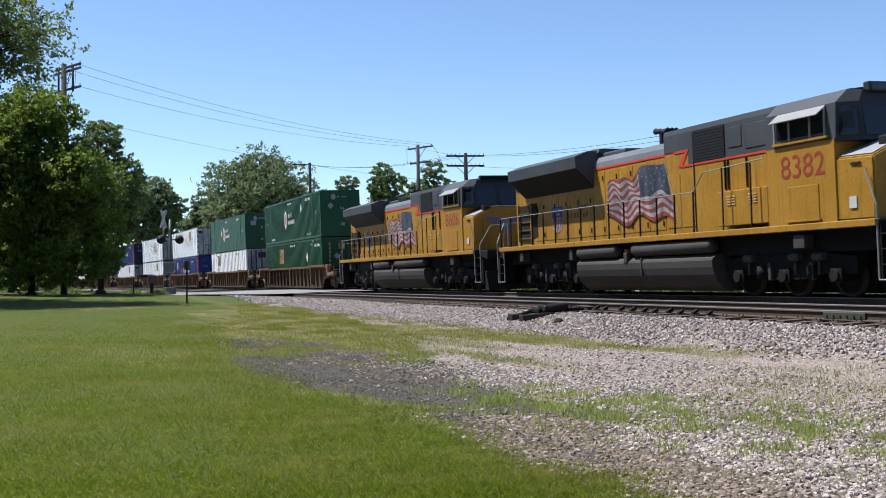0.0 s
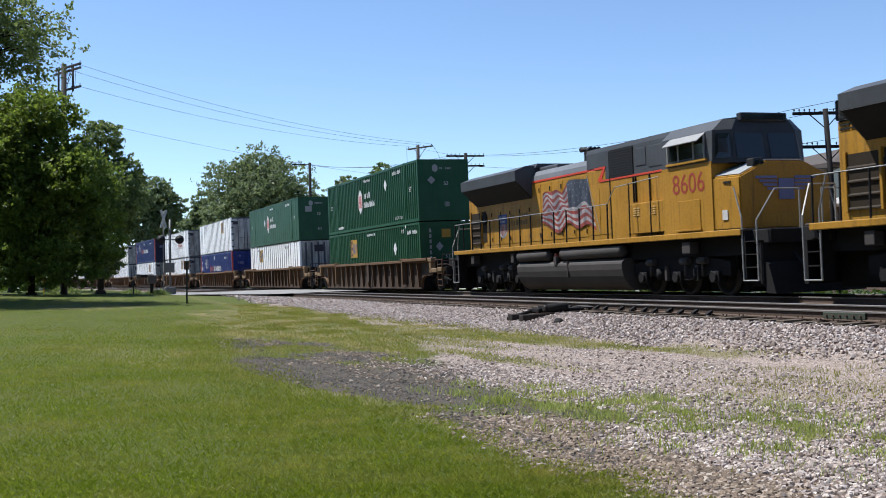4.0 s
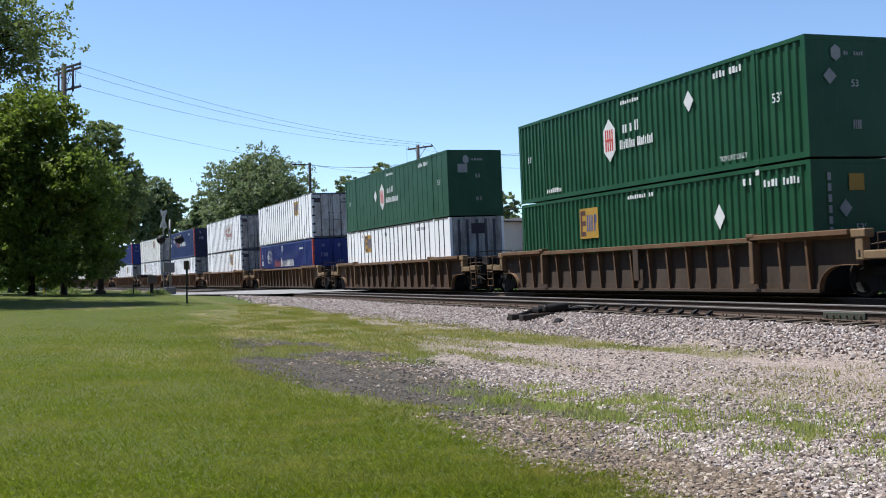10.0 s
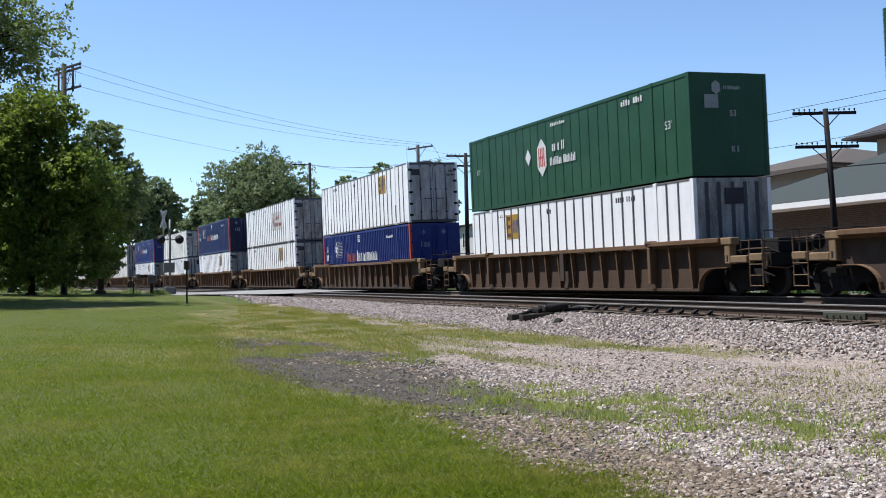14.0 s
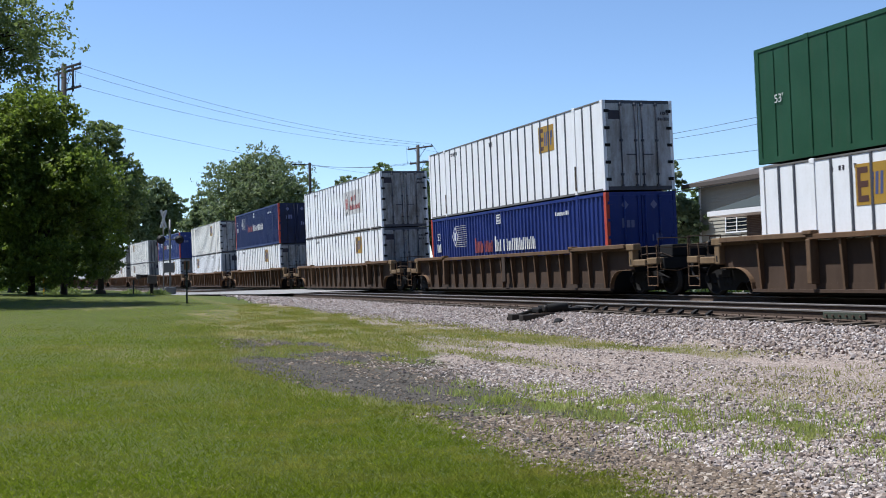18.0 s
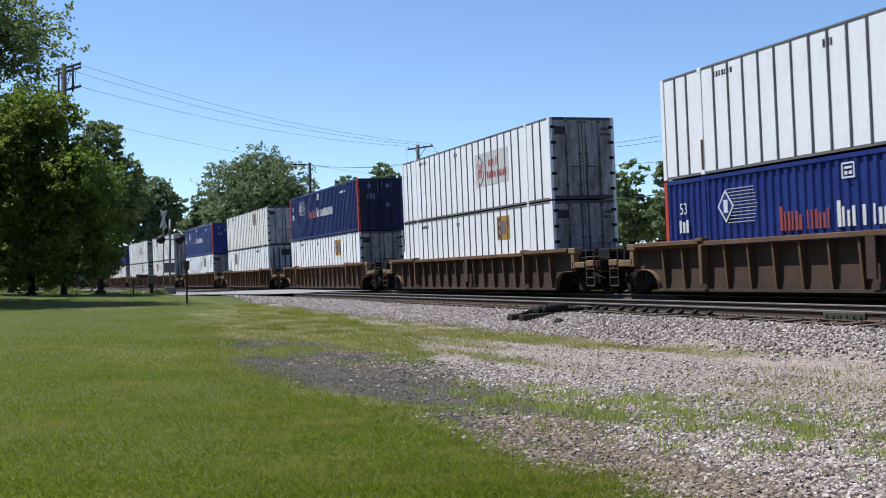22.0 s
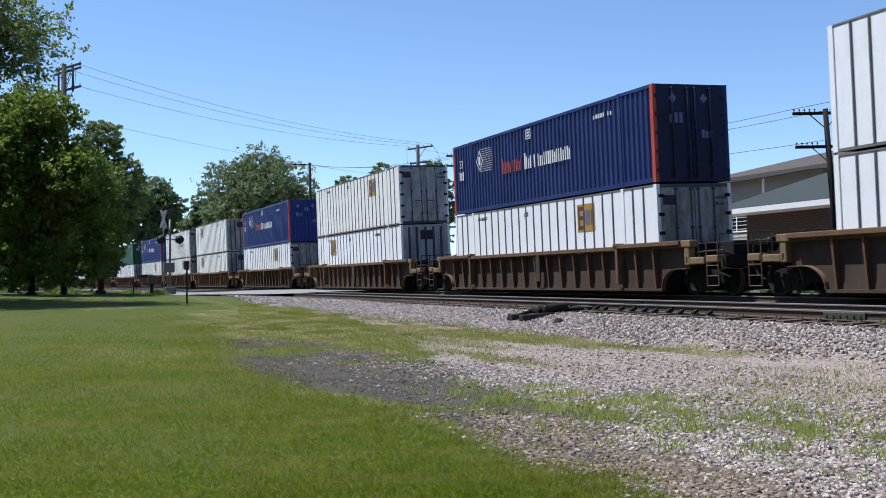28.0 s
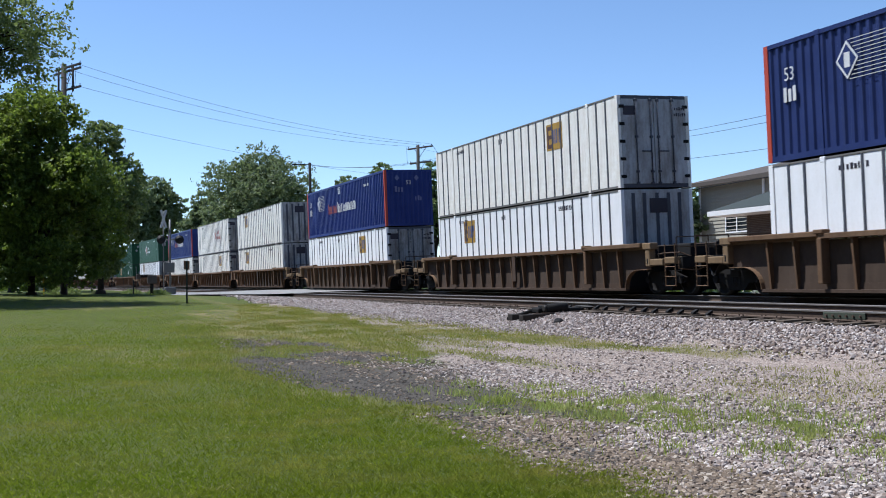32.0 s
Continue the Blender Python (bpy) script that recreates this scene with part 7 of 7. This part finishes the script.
window(h2, -56.2, 40.0, 1.2, 2.2, 1.3)
for x0 in (-60.24, -53.6):
    part("corner_board", box(bmesh.new(), x0, x0 + 0.2, 39.94, 40.0, g0, 7.3), TRIM, h2)

stone_ = bmesh.new()
bmesh.ops.create_icosphere(stone_, subdivisions=2, radius=0.10)
for v in stone_.verts:
    v.co = Vector((v.co.x * 1.25, v.co.y, v.co.z * 0.8)) * (1 + 0.5 * noise.noise(v.co * 9))
rock = tagged(part("rock", stone_, IRON), "dark rough rock lying on pale ballast", "rock")
rock.matrix_basis = Matrix.Translation((-22.3, 11.0, ground_z(-22.3, 11.0) + 0.05))

# ---- houses farther back, seen between the cars ----
TAN_SHINGLE = plain("tan_brown_shingles", (0.15, 0.105, 0.08), 0.9, 0.0, 0.25, 7.0)
PALE_WALL = plain("pale_painted_clapboard", (0.50, 0.49, 0.46), 0.8, 0.0, 0.1, 4.0)


def gable_house(x0, x1, y0, y1, eave, ridge, label):
    """A house whose ridge runs along x."""
    h = tagged(empty("house"), label, "house")
    mid = (y0 + y1) / 2
    part("wall", prism(bmesh.new(), [(y0, g0 - 0.4), (y0, eave), (mid, ridge - 0.12), (y1, eave), (y1, g0 - 0.4)], x0, x1, "x"), PALE_WALL, h)
    fall = (ridge - eave) / (mid - y0)
    part("roof", prism(bmesh.new(), [(y0 - 0.4, eave - 0.4 * fall + 0.02), (mid, ridge), (y1 + 0.4, eave - 0.4 * fall + 0.02), (y1 + 0.4, eave - 0.4 * fall + 0.2), (mid, ridge + 0.18), (y0 - 0.4, eave - 0.4 * fall + 0.2)], x0 - 0.3, x1 + 0.3, "x"), TAN_SHINGLE, h)
    for y in (mid - 0.75, mid + 0.35):
        part("window", box(bmesh.new(), x1, x1 + 0.03, y, y + 0.6, eave - 0.9, eave + 0.7), GLASS, h)
    for k in range(3):
        x = x0 + (x1 - x0) * (k + 0.5) / 3
        window(h, x, y0, 1.8, 1.3, 1.4)
    return h


gable_house(-91.5, -80.0, 42.0, 46.4, 5.0, 7.4, "pale clapboard house with a tan-brown gabled roof")
h4 = tagged(empty("house"), "plain white two-storey house with a low grey roof", "house")
part("wall", box(bmesh.new(), -102.0, -91.6, 39.0, 48.0, g0 - 0.4, 6.7), PALE_WALL, h4)
part("roof", hip_roof(bmesh.new(), -102.5, -91.1, 38.5, 48.5, 6.8, 0.12), DARK_SHINGLE, h4)
for x in (-99.5, -96.6, -93.6):
    window(h4, x, 39.0, 4.6, 1.0, 1.4)
    window(h4, x, 39.0, 1.8, 1.0, 1.4)
service = tagged(empty("service_pole", Matrix.Translation((-86.2, 40.2, ground_z(-86.2, 40.2)))), "thin pale grey service pole before a house", "utility pole")
part("shaft", rod(bmesh.new(), (0, 0, -0.2), (0, 0, 7.0), 0.11, 0.08, 10), ALUMINIUM, service)


# ---- stones and blades of the foreground ----
def scatter_mesh(name, base, faces, pos, scale, turn, material):
    """Copies of a small shape joined into one mesh. base (k,3); pos, scale (n,3); turn (n,3,3)."""
    n, k = len(pos), len(base)
    co = np.einsum("nij,nkj->nki", turn, base[None] * scale[:, None, :]) + pos[:, None, :]
    m = faces.shape[1]
    idx = (faces[None] + (np.arange(n) * k)[:, None, None]).reshape(-1)
    me = bpy.data.meshes.new(name)
    me.vertices.add(n * k)
    me.vertices.foreach_set("co", co.astype(np.float32).ravel())
    me.loops.add(len(idx))
    me.loops.foreach_set("vertex_index", idx.astype(np.int32))
    nf = n * len(faces)
    me.polygons.add(nf)
    me.polygons.foreach_set("loop_start", np.arange(0, nf * m, m, dtype=np.int32))
    me.polygons.foreach_set("use_smooth", np.zeros(nf, dtype=bool))
    me.update(calc_edges=True)
    me.materials.append(material)
    return new(name, me)


def turns(rng, n, tilt=3.2):
    a, b, c = rng.uniform(0, 2 * math.pi, n), rng.uniform(-tilt, tilt, n) * 0.5, rng.uniform(-tilt, tilt, n) * 0.5
    ca, sa, cb, sb, cc, sc = np.cos(a), np.sin(a), np.cos(b), np.sin(b), np.cos(c), np.sin(c)
    z0, o = np.zeros(n), np.ones(n)
    rz = np.stack([ca, -sa, z0, sa, ca, z0, z0, z0, o], 1).reshape(n, 3, 3)
    rx = np.stack([o, z0, z0, z0, cb, -sb, z0, sb, cb], 1).reshape(n, 3, 3)
    ry = np.stack([cc, z0, sc, z0, o, z0, -sc, z0, cc], 1).reshape(n, 3, 3)
    return rz @ rx @ ry


STONE = np.array([(-1.0, -.55, -.6), (.75, -.9, -.6), (1.1, .5, -.5), (-.6, .95, -.6), (-.7, -.35, .5), (.35, -.6, .75), (.8, .25, .45), (-.35, .6, .65)])
STONE_F = np.array([(4, 5, 6, 7), (0, 1, 5, 4), (1, 2, 6, 5), (2, 3, 7, 6), (3, 0, 4, 7)])


def in_view(x, y, margin=2.0):
    """A generous stretch of the plan round the open ground."""
    a = np.degrees(np.arctan2(y, -x))
    return (x < -3) & (a > -4.0 - margin) & (a < 43.5 + margin)


def stones(name, n, box_, size, keep, material, label, seed, flat=0.6, lift=0.0):
    rng = np.random.default_rng(seed)
    x, y = rng.uniform(box_[0], box_[1], n), rng.uniform(box_[2], box_[3], n)
    ok = in_view(x, y)
    x, y = x[ok], y[ok]
    w = np.array([keep(a, b) for a, b in zip(x, y)])
    ok = rng.uniform(size=len(x)) < w
    x, y = x[ok], y[ok]
    s = size * np.exp(np.clip(rng.normal(0, 0.30, len(x)), -0.7, 0.55))
    z = np.array([ground_z(a, b) for a, b in zip(x, y)]) + s * 0.12 + lift * rng.uniform(0, 1, len(x))
    sc = np.stack([s, s * rng.uniform(0.6, 1.0, len(x)), s * rng.uniform(0.35, 0.8, len(x)) * flat / 0.6], 1)
    return tagged(scatter_mesh(name, STONE, STONE_F, np.stack([x, y, z], 1), sc, turns(rng, len(x), 0.95), material), label, "stones", kind="stuff")


def ballast_here(x, y):
    d = y - rail_edge(x)
    if -56.5 > x > -75:
        return 0.0
    if d > -0.55:
        return 0.14 if d < 3.2 else 0.0
    if d > -1.42:
        return 0.14
    return smooth(-0.5, 0.7, d - toe(x) + 0.5 * noise.noise((x * 0.8, y, 0)))


stones("ballast", 130000, (-40, -6, 8.0, 17), 0.024, ballast_here, BALLAST_STONE, "pale crushed-stone ballast along the track shoulder", 61, 0.75, 0.03)
stones("ballast", 26000, (-62, -40, 5.0, 16), 0.038, ballast_here, BALLAST_STONE, "pale crushed-stone ballast along the track shoulder", 62, 0.75, 0.03)


def coarse_here(x, y):
    gr, di, dr = zones(x, y)
    e = y - lawn_edge(x)
    near = smooth(0.7, 1.3, e) * (1 - smooth(7.2, 10.0, -x)) * (1 - smooth(2.2, 3.4, e))
    return max(near, stone_heap(x, y), 0.55 * weed_patch(x, y), 0.04) * gr * (1 - 0.9 * di) * (1 - 0.8 * smooth(14.6, 17.0, -x)) * (1 - brown_here(x, y))


def fine_here(x, y):
    gr, di, dr = zones(x, y)
    d = y - rail_edge(x)
    if d > toe(x) + 0.5:
        return 0.0
    return gr * (1 - 0.88 * di) * (1 - 0.7 * dr) * (0.35 + 0.65 * smooth(-0.3, 0.3, noise.noise((x * 0.7, y * 1.1, 5.0))))


def brown_here(x, y):
    gr, di, dr = zones(x, y)
    e = y - lawn_edge(x)
    return max(gr, 0.0) * (1 - smooth(0.75, 1.4, e + 0.3 * noise.noise((x, y * 1.5, 2.0)))) * (1 - smooth(8.8, 10.5, -x)) + 0.03 * di + 0.2 * max(blot(x, y, -17.6, 4.4, 3.8, 0.8, 12), blot(x, y, -14.3, 4.7, 2.4, 0.6, 14)) * smooth(-0.2, 0.3, noise.noise((x * 0.9, y * 1.6, 14.0)))


stones("gravel", 125000, (-19, -4.5, 3.2, 9.0), 0.0195, coarse_here, GRAVEL_STONE, "loose pale grey and tan crushed stones", 63, 0.62, 0.015)
stones("fine_gravel", 84000, (-24, -5.5, 3.6, 11.5), 0.013, fine_here, GRAVEL_STONE, "fine tan gravel spread over the drive", 65, 0.5)
stones("brown_gravel", 80000, (-22, -4.5, 2.8, 6.0), 0.0205, brown_here, BROWN_STONE, "brown muddy gravel stones along the lawn's edge", 64, 0.45)


def clod_here(x, y):
    return smooth(0.1, 0.95, zones(x, y)[1]) * (0.25 + 0.75 * smooth(-0.3, 0.3, noise.noise((x * 1.3, y * 2.6, 11.0)))) * (1 - smooth(22, 24, -x)) * (1 - smooth(6.5, 7.5, y))


stones("dirt_clods", 36000, (-23, -6.5, 2.4, 6.0), 0.012, clod_here, DIRT_CLOD, "dark grey clods and grit on bare dirt", 66, 0.55)

BLADE_SHAPE = np.array([(-.5, 0, 0), (.5, 0, 0), (0.15, .8, 1.0), (-.38, .28, .62)])
BLADE_F = np.array([(0, 1, 2, 3)])


def blades(name, n, box_, width, height, keep, material, label, seed, decay=0.0, lean=0.9):
    rng = np.random.default_rng(seed)
    u = rng.uniform(size=n)
    r0, r1 = -box_[1], -box_[0]
    x = -(r0 * (r1 / r0) ** u) if decay else -rng.uniform(r0, r1, n)
    y = rng.uniform(box_[2], box_[3], n) if not decay else rng.uniform(-0.12, 1.0, n) * -x
    ok = in_view(x, y) & (y > box_[2]) & (y < box_[3])
    x, y = x[ok], y[ok]
    w = np.array([keep(a, b) for a, b in zip(x, y)])
    ok = rng.uniform(size=len(x)) < w
    x, y = x[ok], y[ok]
    z = np.array([ground_z(a, b) for a, b in zip(x, y)]) - 0.004
    far = np.clip(-x / 9.0, 1.0, 2.4) if decay else np.ones(len(x))
    h = height * rng.uniform(0.45, 1.3, len(x))
    sc = np.stack([width * rng.uniform(0.7, 1.3, len(x)) * far, h * rng.uniform(0.1, lean, len(x)), h], 1)
    return tagged(scatter_mesh(name, BLADE_SHAPE, BLADE_F, np.stack([x, y, z], 1), sc, turns(rng, len(x), 0.7), material), label, "grass", kind="stuff")


def lawn_here(x, y):
    e = y - lawn_edge(x) + 0.45 * noise.noise((x * 1.6, y * 1.6, 1.0)) + 0.3 * noise.noise((x * 5, y * 5, 1.0))
    thin = 0.62 + 0.38 * noise.noise((x * 0.35, y * 0.5, 4.0))
    return thin * (1 - smooth(-0.3, 0.45, e)) * (1 - 0.5 * smooth(18, 40, -x))


def strip_here(x, y):
    gr, di, dr = zones(x, y)
    bare = 0.7 * smooth(-0.3, 0.2, y - lawn_edge(x)) * (1 - min(1.0, gr + di)) * (1 - smooth(20, 24, -x))
    worn = 0.38 * smooth(-1.5, -0.4, y - lawn_edge(x)) * smooth(9.5, 12.0, -x) * (1 - smooth(24, 30, -x)) * (1 - min(1.0, gr + di))
    return max(bare, worn) if bare > 0.35 or y < lawn_edge(x) else smooth(0.15, 0.95, dr) * (1 - 0.8 * di) * (0.2 + 0.8 * smooth(-0.25, 0.3, noise.noise((x * 0.8, y * 1.2, 8.0))))


blades("lawn_grass", 1050000, (-56, -4.8, -3.5, 6.5), 0.0046, 0.028, lawn_here, BLADE, "short mown green grass of the lawn", 71, 1.0, 1.9)
blades("dry_grass", 265000, (-40, -6, 1.9, 10.5), 0.0075, 0.05, strip_here, WEED, "thin yellowing grass growing through gravel", 72)


def clipping_here(x, y):
    return 0.35 * lawn_here(x, y) * smooth(-0.2, 0.4, noise.noise((x * 0.8, y * 0.8, 17.0)))


blades("grass_clippings", 150000, (-24, -4.8, -3.0, 4.5), 0.006, 0.03, clipping_here, CLIPPING, "pale dry clippings lying on mown grass", 74, 1.0, 2.4)


def tuft_here(x, y):
    return max(weed_patch(x, y), 0.9 * blot(x, y, -10.7, 4.5, 1.5, 0.26, 20)) * (0.06 + 0.72 * smooth(0.0, 0.42, noise.noise((x * 2.4, y * 2.4, 2.0))))


blades("weeds", 90000, (-13, -5.5, 3.9, 8.8), 0.006, 0.085, tuft_here, SPROUT, "bright green weeds sprouting between stones", 73, 0.0, 0.6)


# ---- what moves ----
def motions():
    for thing, off, up in MOVERS:
        walk(thing, [(t, line_pose(run(t) + off) @ Matrix.Translation((0, 0, up))) for t in range(0, 33, 2)])
    for wheels, (x, y, z), radius in SPINNERS:
        rows = []
        for i in range(321):
            t = i / 10
            rows.append((t, pose(x, y, z) @ Matrix.Rotation((run(t) - run(0)) / radius, 4, "Y")))
        walk(wheels, rows)


motions()
